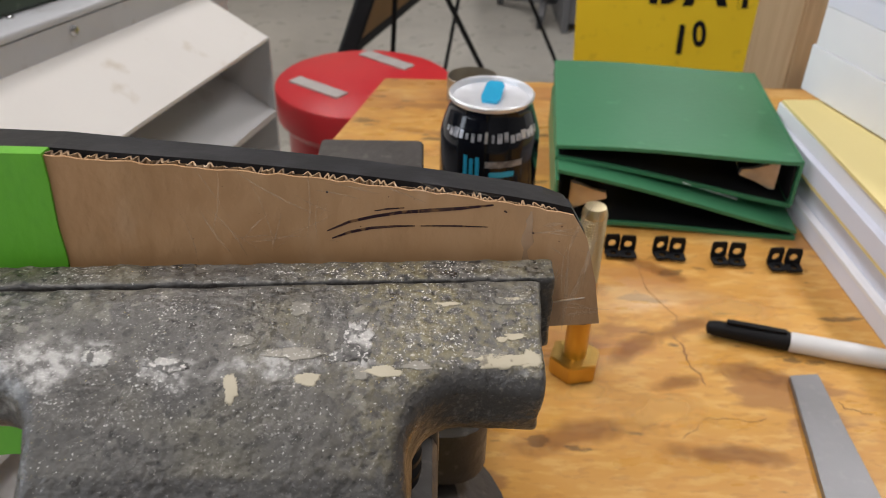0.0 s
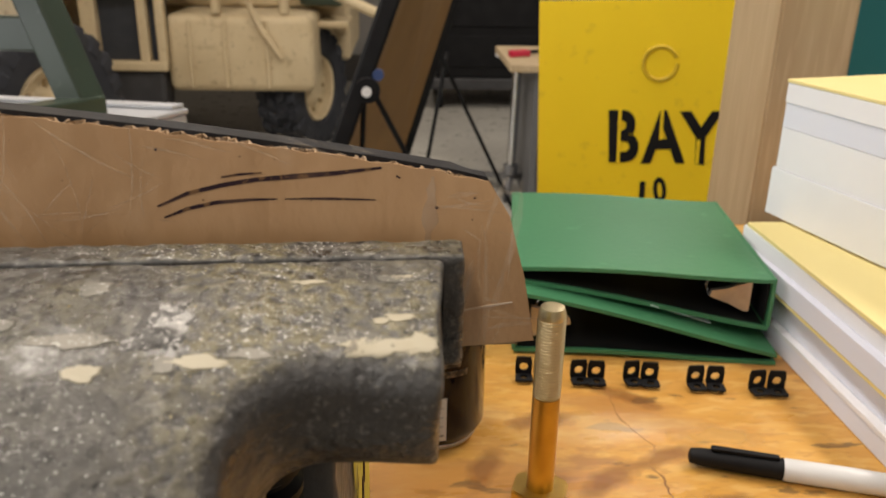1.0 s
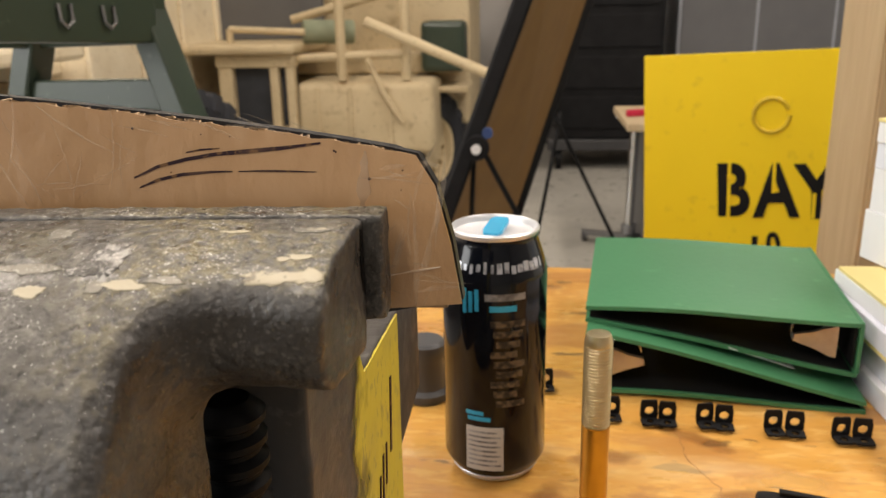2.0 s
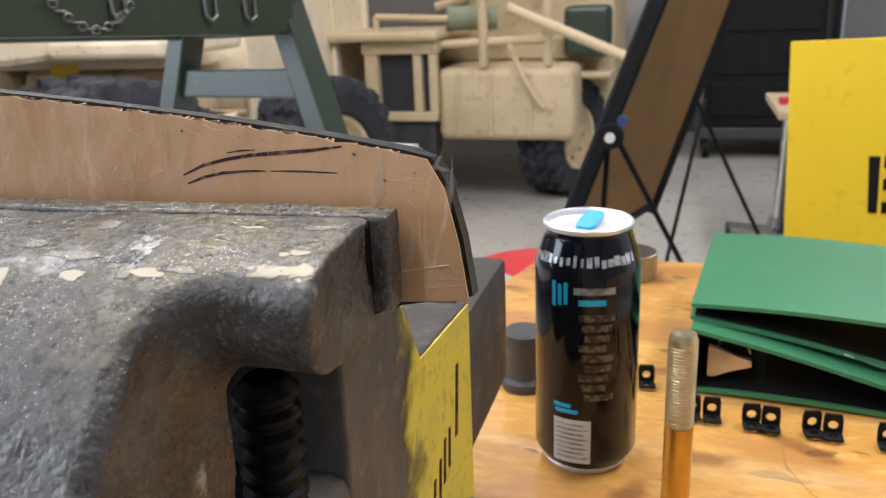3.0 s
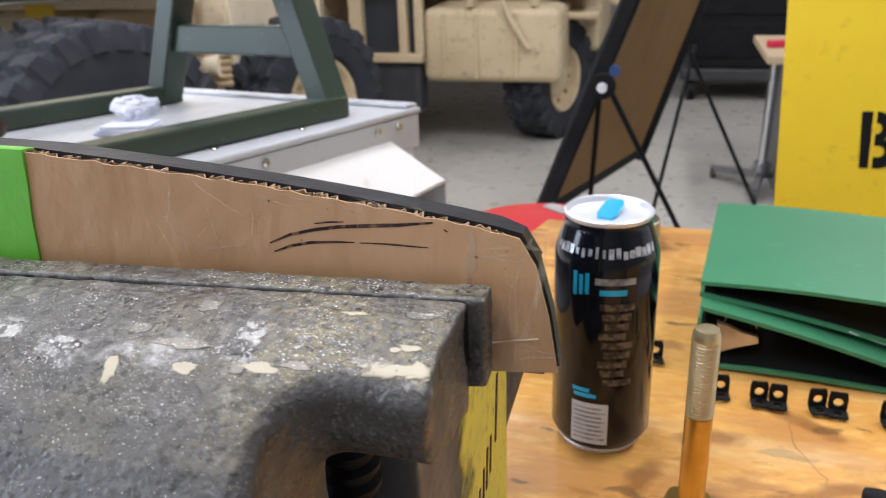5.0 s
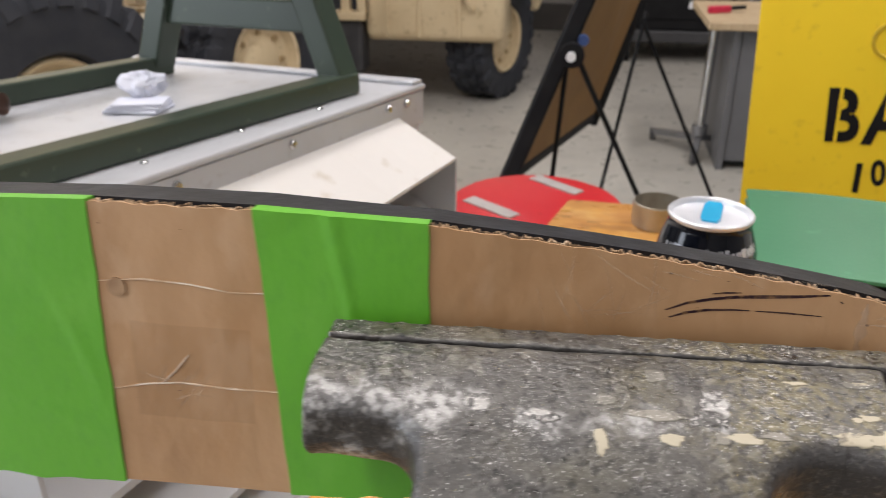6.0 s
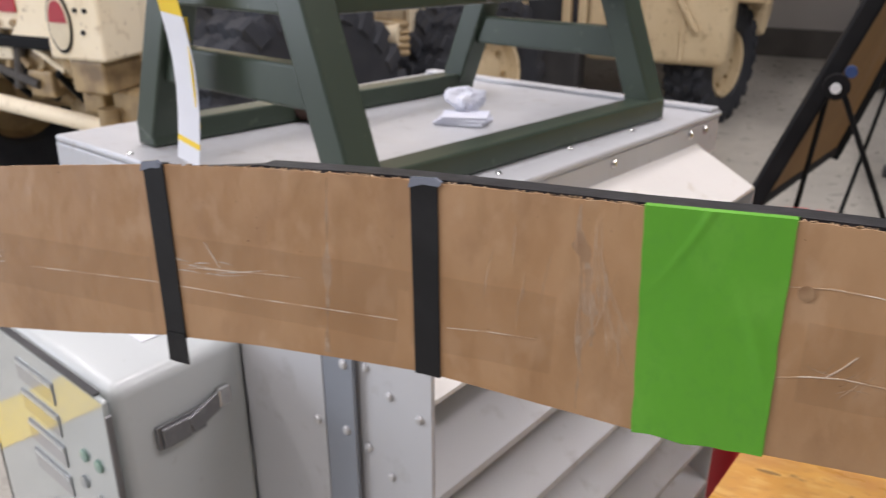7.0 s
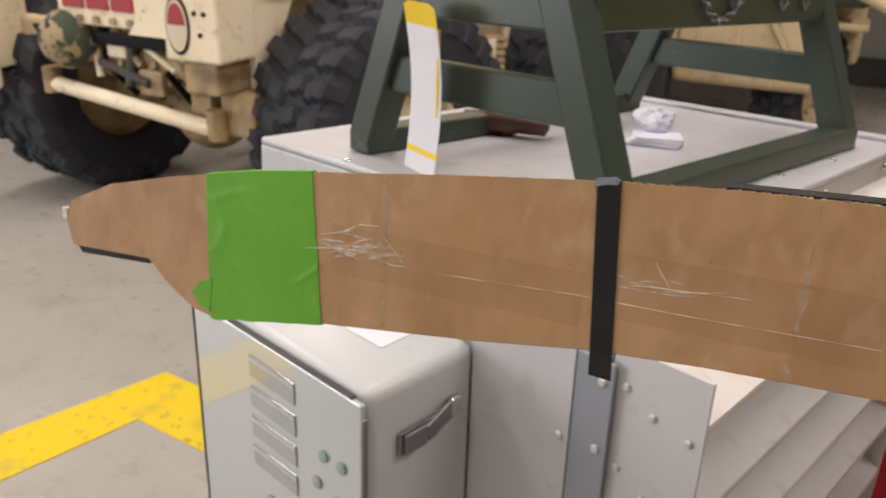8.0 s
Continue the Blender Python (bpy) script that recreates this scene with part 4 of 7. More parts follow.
def strip_outline(x0, x1, x0b, x1b, over=0.0006, steps=8, up=0.0):
    """Outline of tape wrapped over the template between two slightly slanted edges."""
    upper = [(x0 + (x1 - x0) * k / steps, top_at(x0 + (x1 - x0) * k / steps) + over) for k in range(steps + 1)]
    lower = [(x1b + (x0b - x1b) * k / steps, low_at(x1b + (x0b - x1b) * k / steps) - over) for k in range(steps + 1)]
    return upper + lower


def tape(name, x0, x1, x0b, x1b, mat, label, thick=0.0005, ruck=0.0):
    """Tape wrapped round the template, with creases of the given depth in its face."""
    if not ruck:
        return part(name, prism(B(), strip_outline(x0, x1, x0b, x1b), -thick, 0.0037, "y"), mat, template, label)
    bm = B()
    nx, nz = 56, 96
    front, back = [], []
    for i in range(nx + 1):
        f = i / nx
        col, rear = [], []
        for j in range(nz + 1):
            g = j / nz
            xt, xl = x0 + (x1 - x0) * f, x0b + (x1b - x0b) * f
            xx = xl + (xt - xl) * g + (0.0006 * noise.noise((g * 7, x0 * 50, f * 2)) if i in (0, nx) else 0)
            zl, zt = low_at(xl) - 0.0008, top_at(xt) + 0.0006
            zz = zl + (zt - zl) * g + (0.0012 * noise.noise((f * 6, x0 * 40, 1.0)) if j == 0 else 0)
            fold = 0.0
            for turn, sc in ((0.5, 24), (-0.75, 18), (1.45, 14)):
                u, w = xx * math.cos(turn) + zz * math.sin(turn), -xx * math.sin(turn) + zz * math.cos(turn)
                fold += max(0.0, 1 - abs(noise.noise((u * sc, w * sc * 0.30, x0 * 31 + sc))) / 0.06) * max(0.0, noise.noise((u * 22, w * 22, sc * 0.37 + x0)) * 1.6 + 0.05)
            wave = noise.noise((xx * 40, zz * 26, x0 * 13))
            col.append(bm.verts.new((xx, -thick - ruck * (fold * 1.1 + 0.25 * (wave + 1)), zz)))
            rear.append(bm.verts.new((xx, 0.0037, zz)) if i in (0, nx) or j in (0, nz) else None)
        front.append(col)
        back.append(rear)
    for i in range(nx):
        for j in range(nz):
            bm.faces.new((front[i][j], front[i + 1][j], front[i + 1][j + 1], front[i][j + 1]))
        for j in (0, nz):
            bm.faces.new((front[i][j], back[i][j], back[i + 1][j], front[i + 1][j]))
    for j in range(nz):
        for i in (0, nx):
            bm.faces.new((front[i][j], front[i][j + 1], back[i][j + 1], back[i][j]))
    return part(name, bm, mat, template, label, True, 60)


tape("green_tape", -0.673, -0.599, -0.671, -0.590, GREEN_TAPE, "bright green masking tape wrapped round the cardboard", 0.0004, 0.0007)
tape("green_tape", -0.217, -0.167, -0.212, -0.165, GREEN_TAPE, "bright green masking tape wrapped round the cardboard", 0.0004, 0.0007)
tape("green_tape", -0.119, -0.072, -0.112, -0.070, GREEN_TAPE, "bright green masking tape wrapped round the cardboard", 0.0004, 0.0007)
part("tape_flap", prism(B(), [(-0.6715, 1.0330), (-0.6690, 1.0550), (-0.6800, 1.0500), (-0.6850, 1.0430), (-0.6790, 1.0350)], -0.0009, -0.0001, "y"), GREEN_TAPE, template, "loose corner of green tape")
tape("black_band", -0.306, -0.2945, -0.301, -0.290, BLACK_TAPE, "narrow black tape band", 0.0009)
tape("black_band", -0.440, -0.4285, -0.4325, -0.4215, BLACK_TAPE, "narrow black tape band with a loose end", 0.0009)
part("tape_tail", prism(B(), [(-0.4325, 1.070), (-0.4215, 1.070), (-0.420, 1.0545), (-0.4315, 1.0550)], -0.0015, -0.0007, "y"), BLACK_TAPE, template)


def stroke(points, w, mat, name, label="", d=-0.00012, parent=None):
    """A drawn line lying on the cardboard."""
    up, dn = [], []
    n = len(points)
    for k, (px, pz) in enumerate(points):
        a, b = points[max(k - 1, 0)], points[min(k + 1, n - 1)]
        t = Vector((b[0] - a[0], b[1] - a[1])).normalized()
        ww = w * (0.7 + 0.5 * rnd.random()) * (1 if 0 < k < n - 1 else 0.5) / 2
        up.append((px - t.y * ww, pz + t.x * ww))
        dn.append((px + t.y * ww, pz - t.x * ww))
    return part(name, prism(B(), up + dn[::-1], d, 0.0005, "y"), mat, parent or template, label)


# marker lines near the hooked end, and wrinkles of clear tape with glints painted in
stroke([(-0.012, 1.1425), (-0.007, 1.1448), (-0.001, 1.1463), (0.005, 1.1473), (0.012, 1.1479), (0.019, 1.1485), (0.027, 1.1495)], 0.0008, INK, "marker_line", "black curved marker line")
stroke([(-0.011, 1.1405), (-0.007, 1.1421), (-0.002, 1.1432), (0.004, 1.1437), (0.0085, 1.1438)], 0.0006, INK, "marker_line", "thin black curved marker line")
stroke([(0.0098, 1.1438), (0.014, 1.1439), (0.018, 1.1439), (0.026, 1.1437)], 0.0004, INK, "marker_line")
stroke([(-0.001, 1.1477), (0.002, 1.1482), (0.006, 1.1485)], 0.0004, INK, "marker_line")
speck_rnd = random.Random(77)
specks = B()
for k in range(110):
    px = -0.05 + 0.095 * speck_rnd.random() if k < 40 else -0.60 + 0.55 * speck_rnd.random()
    pz = low_at(px) + (top_at(px) - low_at(px)) * (0.30 + 0.66 * speck_rnd.random())
    if px > -0.09 and pz < 1.139:
        continue
    rr = 0.00010 + 0.00024 * speck_rnd.random() ** 2
    ring_ = [specks.verts.new((px + rr * (0.7 + 0.6 * speck_rnd.random()) * math.cos(a), -0.00015, pz + rr * (0.7 + 0.6 * speck_rnd.random()) * math.sin(a))) for a in [radians(q) for q in range(0, 360, 60)]]
    specks.faces.new(ring_)
tagged(part("dirt_specks", specks, INK, template, "small dark specks of dirt"), kind="stuff")
for wrinkle in (
    [(-0.592, 1.089), (-0.580, 1.091), (-0.566, 1.0925), (-0.552, 1.098)],
    [(-0.592, 1.097), (-0.578, 1.101), (-0.567, 1.107), (-0.555, 1.108)],
    [(-0.592, 1.0915), (-0.572, 1.094), (-0.556, 1.096)],
    [(-0.552, 1.103), (-0.546, 1.097), (-0.540, 1.091)],
    [(-0.556, 1.090), (-0.546, 1.088), (-0.537, 1.089)],
    [(-0.418, 1.104), (-0.408, 1.1055), (-0.397, 1.106), (-0.380, 1.1075), (-0.356, 1.109)],
    [(-0.408, 1.118), (-0.404, 1.112), (-0.400, 1.107)],
    [(-0.520, 1.089), (-0.480, 1.0915), (-0.441, 1.094), (-0.410, 1.0945), (-0.383, 1.095), (-0.345, 1.0965), (-0.310, 1.098)],
    [(-0.288, 1.099), (-0.270, 1.101), (-0.252, 1.102)],
    [(-0.166, 1.140), (-0.153, 1.1415), (-0.139, 1.141), (-0.127, 1.1395), (-0.116, 1.140)],
    [(-0.165, 1.106), (-0.155, 1.1085), (-0.144, 1.110), (-0.130, 1.1095), (-0.113, 1.110)],
    [(-0.150, 1.109), (-0.145, 1.114), (-0.141, 1.119)],
    [(0.0400, 1.1225), (0.0450, 1.1235), (0.0510, 1.1245)],
):
    stroke(wrinkle, 0.0006 if wrinkle[0][0] < -0.53 else 0.0004, CLEAR_TAPE, "tape_wrinkle", d=-0.0004)
FOLD = faint(material("fold_crease_card", (0.63, 0.44, 0.29), 0.35, 0, [(60, 0.45, 0.6, (0.52, 0.33, 0.19), 0.9), (200, 0.55, 0.65, (0.74, 0.60, 0.46), 0.6)], 0.3, 80, coat=0.4), 0.55)
for cx, cw, zl, zh, lean in ((-0.551, 0.0040, 0.002, 0.002, 0.003), (-0.344, 0.0036, 0.002, 0.002, 0.0), (-0.234, 0.0055, 0.030, 0.012, 0.006), (-0.2365, 0.0020, 0.002, 0.002, 0.004), (0.0355, 0.0026, 0.002, 0.001, -0.001)):
    crease = B()
    z0, z1 = low_at(cx) + zl, top_at(cx) - zh
    rows = 40
    left, right = [], []
    for k in range(rows + 1):
        g = k / rows
        mid = cx - lean * (g - 0.5) + (0.0022 if -0.3 < cx < -0.2 else 0.0004) * noise.noise((cx * 90, g * 3.0, 0.4)) + 0.0003 * noise.noise((cx * 90, g * 14.0, 3.4))
        wide = cw / 2 * max(0.12, 0.7 + 1.3 * noise.noise((cx * 40, g * 6.0, 9.4)) + 0.5 * noise.noise((cx * 40, g * 19.0, 5.4)))
        left.append((mid - wide, z0 + (z1 - z0) * g))
        right.append((mid + wide * 0.8, z0 + (z1 - z0) * g))
    part("fold_crease", prism(crease, left + right[::-1], -0.00006, 0.0005, "y"), FOLD, template, "rubbed fold line in the cardboard")


def creases(cx, cz, rx, rz, n, angle, spread, length, width, seed, mat=None):
    """A cluster of straight hairline creases in the clear tape."""
    r = random.Random(seed)
    bm = B()
    for k in range(n):
        px, pz = cx + rx * (r.random() * 2 - 1), cz + rz * (r.random() * 2 - 1)
        a = radians(angle + spread * (r.random() * 2 - 1))
        ln, wd = length * (0.35 + r.random()) / 2, width * (0.4 + 0.9 * r.random())
        bend = ln * 0.25 * (r.random() - 0.5)
        pts = []
        for u, w in ((-1, 0.15), (-0.3, 1.0), (0.4, 0.8), (1, 0.1)):
            pts.append((px + ln * u * math.cos(a) - bend * (1 - u * u) * math.sin(a), pz + ln * u * math.sin(a) + bend * (1 - u * u) * math.cos(a), w * wd / 2))
        y = -0.0003 - 0.00002 * k
        up_ = [bm.verts.new((x - w * math.sin(a), y, z + w * math.cos(a))) for x, z, w in pts]
        dn_ = [bm.verts.new((x + w * math.sin(a), y, z - w * math.cos(a))) for x, z, w in pts]
        for q in range(3):
            bm.faces.new((up_[q], up_[q + 1], dn_[q + 1], dn_[q]))
    return tagged(part("tape_creases", bm, mat or HAIR, template, "hairline creases in clear tape, painted pale"), kind="stuff")


creases(-0.028, 1.1475, 0.016, 0.008, 12, 110, 40, 0.016, 0.0004, 31)
creases(-0.020, 1.1440, 0.010, 0.005, 8, 20, 40, 0.010, 0.0003, 32)
creases(-0.568, 1.096, 0.022, 0.007, 16, 8, 22, 0.026, 0.0011, 33, HAIR_GLINT)
creases(-0.566, 1.093, 0.018, 0.003, 7, 10, 10, 0.030, 0.0010, 43, HAIR_GLINT)
creases(-0.542, 1.096, 0.006, 0.008, 9, 60, 60, 0.012, 0.0007, 34)
creases(-0.231, 1.124, 0.005, 0.022, 9, 86, 14, 0.034, 0.0016, 35)
creases(-0.223, 1.112, 0.003, 0.016, 5, 103, 12, 0.030, 0.0014, 36)
creases(-0.145, 1.113, 0.010, 0.008, 9, 40, 50, 0.012, 0.0006, 37)
creases(-0.262, 1.125, 0.014, 0.016, 5, 88, 6, 0.030, 0.0012, 38)
creases(-0.395, 1.106, 0.028, 0.004, 10, 4, 12, 0.022, 0.0006, 39, HAIR_GLINT)
creases(0.044, 1.128, 0.006, 0.012, 8, 20, 60, 0.008, 0.0003, 40)
creases(0.0465, 1.134, 0.006, 0.010, 9, 84, 16, 0.018, 0.0012, 44)
creases(0.046, 1.1435, 0.006, 0.002, 5, 0, 16, 0.010, 0.0009, 45)
creases(0.046, 1.122, 0.007, 0.003, 5, -5, 14, 0.010, 0.0009, 46)
creases(0.010, 1.153, 0.020, 0.0014, 10, -12, 14, 0.010, 0.0005, 41)
# Grey strips put the sheen on the folded black tape into colour.
for x0, x1 in ((-0.3065, -0.2925), (-0.4412, -0.4290)):
    highlight_strip = B()
    prism(highlight_strip, [(x0, top_at(x0) - 0.0030), (x0 + 0.001, top_at(x0) + 0.0016), (x1 - 0.003, top_at(x1) + 0.0020), (x1, top_at(x1) + 0.0006), (x1 - 0.001, top_at(x1) - 0.0014), (x0 + 0.006, top_at(x0) - 0.0008)], -0.0013, 0.0006, "y")
    part("tape_flag", highlight_strip, material("grey_tape_highlight", (0.26, 0.29, 0.36), 0.18, 0.3, [(60, 0.5, 0.7, (0.16, 0.18, 0.22), 0.7)], coat=0.8), template, "grey painted highlight on the folded black tape")
hold = B()
rod(hold, (-0.1605, -0.0006, 1.1385), (-0.1605, 0.001, 1.1385), 0.0028, 16)
part("punched_spot", hold, material("punched_card", (0.28, 0.16, 0.08), 0.6, 0, [(150, 0.4, 0.7, (0.45, 0.29, 0.16), 0.8)], 0.4, 150), template, "crumpled punched spot")
tip = B()
prism(tip, [(-0.788, 1.0525), (-0.721, 1.0565), (-0.724, 1.052), (-0.784, 1.0475)], 0.0035, 0.0105, "y")
part("edge_tape", tip, RUBBER, template, "black strip under the narrow tip")
foil = B()
box(foil, -0.7955, -0.791, -0.0008, 0.0045, 1.070, 1.0775, 0.0006)
part("tip_tape", foil, CLEAR_TAPE, template)


# clear packing tape in long strips over the middle of the cardboard
for x0, x1, za, zb in ((-0.425, -0.245, 1.086, 1.119), (-0.585, -0.440, 1.076, 1.104), (-0.158, -0.122, 1.098, 1.128)):
    film_ = B()
    xs = [x0 + (x1 - x0) * k / 24 for k in range(25)]
    lower = [(q, za + 0.012 * (q - x0) + 0.0007 * noise.noise((q * 60, za * 9, 2.0))) for q in xs]
    upper = [(q, zb + 0.012 * (q - x0) + 0.0007 * noise.noise((q * 60, zb * 9, 5.0))) for q in xs]
    part("clear_tape", prism(film_, lower + upper[::-1], -0.00006, 0.0004, "y"), CLEAR_FILM, template, "strip of clear glossy packing tape")
# the long template flexes: the clamped end bows towards the fixed jaw and the free end sags
for ob in template.children:
    cut = B()
    cut.from_mesh(ob.data)
    for k in range(26):
        bmesh.ops.bisect_plane(cut, geom=cut.verts[:] + cut.edges[:] + cut.faces[:], dist=1e-6, plane_co=((-0.10 + 0.01 * k) if k < 16 else (-0.60 + 0.045 * (k - 16)), 0, 0), plane_no=(1, 0, 0))
    cut.to_mesh(ob.data)
    cut.free()
    for v in ob.data.vertices:
        f = min(1.0, max(0.0, (v.co.x + 0.10) / 0.11))
        v.co.y += 0.0055 * f * f * (3 - 2 * f)
        at = v.co.x
        v.co.x += float(np.interp(at, (-0.75, -0.59, -0.43, -0.305, -0.215, -0.07, 0.0), (0.0015, 0.0006, -0.0022, -0.0032, 0.0, 0.0005, 0.0025)))
        v.co.y += float(np.interp(at, (-0.60, -0.43, -0.30, -0.20, -0.07, 0.0), (0.0010, 0.0020, 0.0030, 0.0012, 0.0010, 0.0007)))
        v.co.z += float(np.interp(at, (-0.75, -0.59, -0.43, -0.34, 0.06), (0.0008, 0.0022, 0.0034, 0.0044, 0.0046)))


# ---- things on the bench ----
def hex_ring(r, z):
    return [(r * math.cos(radians(60 * k + 12)), r * math.sin(radians(60 * k + 12))) for k in range(6)]


bolt = thing("hex_bolt", "gold zinc-plated hex bolt standing on its head", "bolt", pose(0.1058, 0.5265, BZ))
hb = prism(B(), hex_ring(0.0165, 0), 0.0005, 0.0135, "z")
bmesh.ops.bevel(hb, geom=hb.edges[:], offset=0.0009, segments=2, affect="EDGES")
part("head", hb, BRASS, bolt)
part("shank", rod(B(), (0, 0, 0.0135), (0, 0, 0.070), 0.0072, 28), BRASS, bolt, "smooth golden shank", True)
thread = []
for k in range(27):
    thread += [(0.0068, 0.070 + k * 0.0017), (0.0073, 0.070 + k * 0.0017 + 0.0007), (0.0073, 0.070 + k * 0.0017 + 0.001)]
part("thread", lathe(B(), thread + [(0.0072, 0.1170), (0.0060, 0.1205), (0.004, 0.1207)], 28), BRASS_PALE, bolt, "paler threaded end", True, 60)

can = thing("drink_can", "tall black drink can with a blue pull tab", "drink can", pose(0.0505, 0.6025, BZ) @ Matrix.Diagonal((0.955, 0.955, 1.0, 1)))
R = 0.0325
part("body", lathe(B(), [(0.020, 0.002), (0.0235, 0.0), (0.0255, 0.0015), (0.0305, 0.009), (R, 0.013), (R, 0.128), (0.0322, 0.1315), (0.0300, 0.139), (0.0272, 0.147), (0.0264, 0.1500), (0.0266, 0.1522), (0.0256, 0.1522), (0.0250, 0.1485)], 64), CAN_BLACK, can, "glossy black printed aluminium", True)
part("foot_rim", lathe(B(), [(0.0236, -0.00005), (0.0258, 0.0012), (0.0285, 0.0052), (0.0283, 0.0056), (0.0250, 0.0018), (0.0236, 0.0004)], 64), CAN_ALU, can, "bare aluminium foot of the can", True)
part("lid", lathe(B(), [(0.0264, 0.1519), (0.0272, 0.1530), (0.0275, 0.1548), (0.0264, 0.1558), (0.0252, 0.1545), (0.0245, 0.1505), (0.0225, 0.1495), (0.001, 0.1495)], 64), CAN_ALU, can, "bright aluminium lid", True)
tabm = B()
prism(tabm, [(-0.0045, -0.0125), (0.0045, -0.0125), (0.0062, -0.008), (0.0060, 0.008), (0.004, 0.0120), (-0.004, 0.0120), (-0.0060, 0.008), (-0.0062, -0.008)], 0.0, 0.0018, "z", pose(0.001, 0.002, 0.1535, 9, 0, -14))
part("pull_tab", tabm, CAN_BLUE, can, "blue anodised pull tab")
mouth = lathe(B(), [(0.001, 0.1497), (0.0075, 0.1497), (0.0075, 0.15), (0.001, 0.15)], 24, pose(0.003, -0.0145, 0))
part("opening", mouth, BLACK, can, "dark drink opening")


def wrap(name, a0, a1, z0, z1, mat, label="", lift=0.00025, skew=0.0, radius=R):
    """A printed patch lying on the can's wall; angles in degrees from the side that faces the vise."""
    bm = B()
    steps = max(2, int(abs(a1 - a0) / 4))
    cols = []
    for k in range(steps + 1):
        a = radians(-90 + a0 + (a1 - a0) * k / steps)
        col = []
        for rr in (radius, radius + lift):
            for zz in (z0, z1):
                col.append(bm.verts.new((rr * math.cos(a), rr * math.sin(a), zz + skew * k / steps)))
        cols.append(col)
    for a, b in zip(cols, cols[1:]):
        bm.faces.new((a[2], b[2], b[3], a[3]))
        bm.faces.new((a[0], a[1], b[1], b[0]))
        bm.faces.new((a[1], a[3], b[3], b[1]))
        bm.faces.new((a[0], b[0], b[2], a[2]))
    bm.faces.new(cols[0][:2] + cols[0][:1:-1])
    bm.faces.new(cols[-1][:2] + cols[-1][:1:-1])
    return part(name, bm, mat, can, label)


for k in range(3):
    wrap("blue_stripe", -33 + 7 * k, -28.5 + 7 * k, 0.111 + 0.001 * k, 0.126 - 0.0015 * (k % 2), CAN_BLUE, "blue emblem stripe")
wrap("print_bar", -8, 36, 0.1195, 0.1235, PRINT_GREY, "illegible pale lettering")
wrap("print_bar", -3, 26, 0.1130, 0.1165, CAN_BLUE, "illegible blue lettering")
for k in range(9):
    wrap("print_bar", -2 + 3 * (k % 3), 36 - 3 * ((k * 5) % 4), 0.1035 - 0.0062 * k, 0.1074 - 0.0062 * k, PRINT_TAN, "illegible small print")
wrap("print_bar", -30, -10, 0.0480, 0.0505, CAN_BLUE, "illegible blue lettering")
wrap("print_bar", -28, -2, 0.0445, 0.0470, CAN_BLUE, "illegible blue lettering")
wrap("fact_panel", -30, 12, 0.0120, 0.0405, LABEL, "pale printed fact panel")
for k in range(8):
    wrap("print_bar", -27, 9 - 4 * (k % 2), 0.0150 + 0.0031 * k, 0.0160 + 0.0031 * k, PRINT_GREY, "illegible small print", 0.0005)
shoulder = random.Random(8)
# Silver bars serve for the lettering and for highlights painted round the shoulder.
SILVER = material("silver_print_and_highlights", (0.55, 0.56, 0.60), 0.25, 0.6, [(200, 0.45, 0.6, (0.2, 0.2, 0.22), 0.8)])
for k in range(17):
    a = -64 + 8 * k
    wide, low_z, high_z = 0.0008 + 0.0012 * shoulder.random(), 0.1345 + 0.0015 * shoulder.random(), 0.1390 + 0.0025 * shoulder.random()
    slant = (0.0320 - 0.0295) / 0.0095
    bm = B()
    ya, yb = -(0.0316 - (low_z - 0.1335) * slant), -(0.0316 - (high_z - 0.1335) * slant)
    prism(bm, [(ya, low_z), (yb, high_z), (yb + 0.0012, high_z), (ya + 0.0012, low_z)], -wide, wide, "x", Matrix.Rotation(radians(a), 4, "Z"))
    part("print_bar", bm, SILVER, can, "illegible silver lettering and painted highlights round the shoulder")


def ring_plate(bm, w, h, hole, thick, m):
    """A plate with a round hole, standing in x and z."""
    n = 16
    inner, outer = [], []
    for k in range(n):
        a = 2 * math.pi * (k + 0.5) / n
        c, s_ = math.cos(a), math.sin(a)
        q = min((w / 2) / max(abs(c), 1e-6), (h / 2) / max(abs(s_), 1e-6))
        inner.append((hole * c, hole * s_))
        outer.append((q * c, q * s_))
    grid = {}
    for d, tag in ((0, 0), (thick, 1)):
        for k in range(n):
            grid[tag, 0, k] = bm.verts.new(m @ Vector((inner[k][0], d, inner[k][1])))
            grid[tag, 1, k] = bm.verts.new(m @ Vector((outer[k][0], d, outer[k][1])))
    for k in range(n):
        j = (k + 1) % n
        bm.faces.new((grid[0, 0, k], grid[0, 1, k], grid[0, 1, j], grid[0, 0, j]))
        bm.faces.new((grid[1, 0, k], grid[1, 0, j], grid[1, 1, j], grid[1, 1, k]))
        bm.faces.new((grid[0, 0, k], grid[0, 0, j], grid[1, 0, j], grid[1, 0, k]))
        bm.faces.new((grid[0, 1, k], grid[1, 1, k], grid[1, 1, j], grid[0, 1, j]))


def bracket_mesh():
    bm = B()
    ring_plate(bm, 0.0118, 0.0150, 0.0031, 0.0016, Matrix.Translation((0, 0, 0.0085)))
    ring_plate(bm, 0.0118, 0.0100, 0.0026, 0.0016, Matrix.Translation((0, -0.0050, 0.0018)) @ Matrix.Rotation(radians(90), 4, "X"))
    return finish("angle_bracket", bm, BLACK)


bracket_data = bracket_mesh()
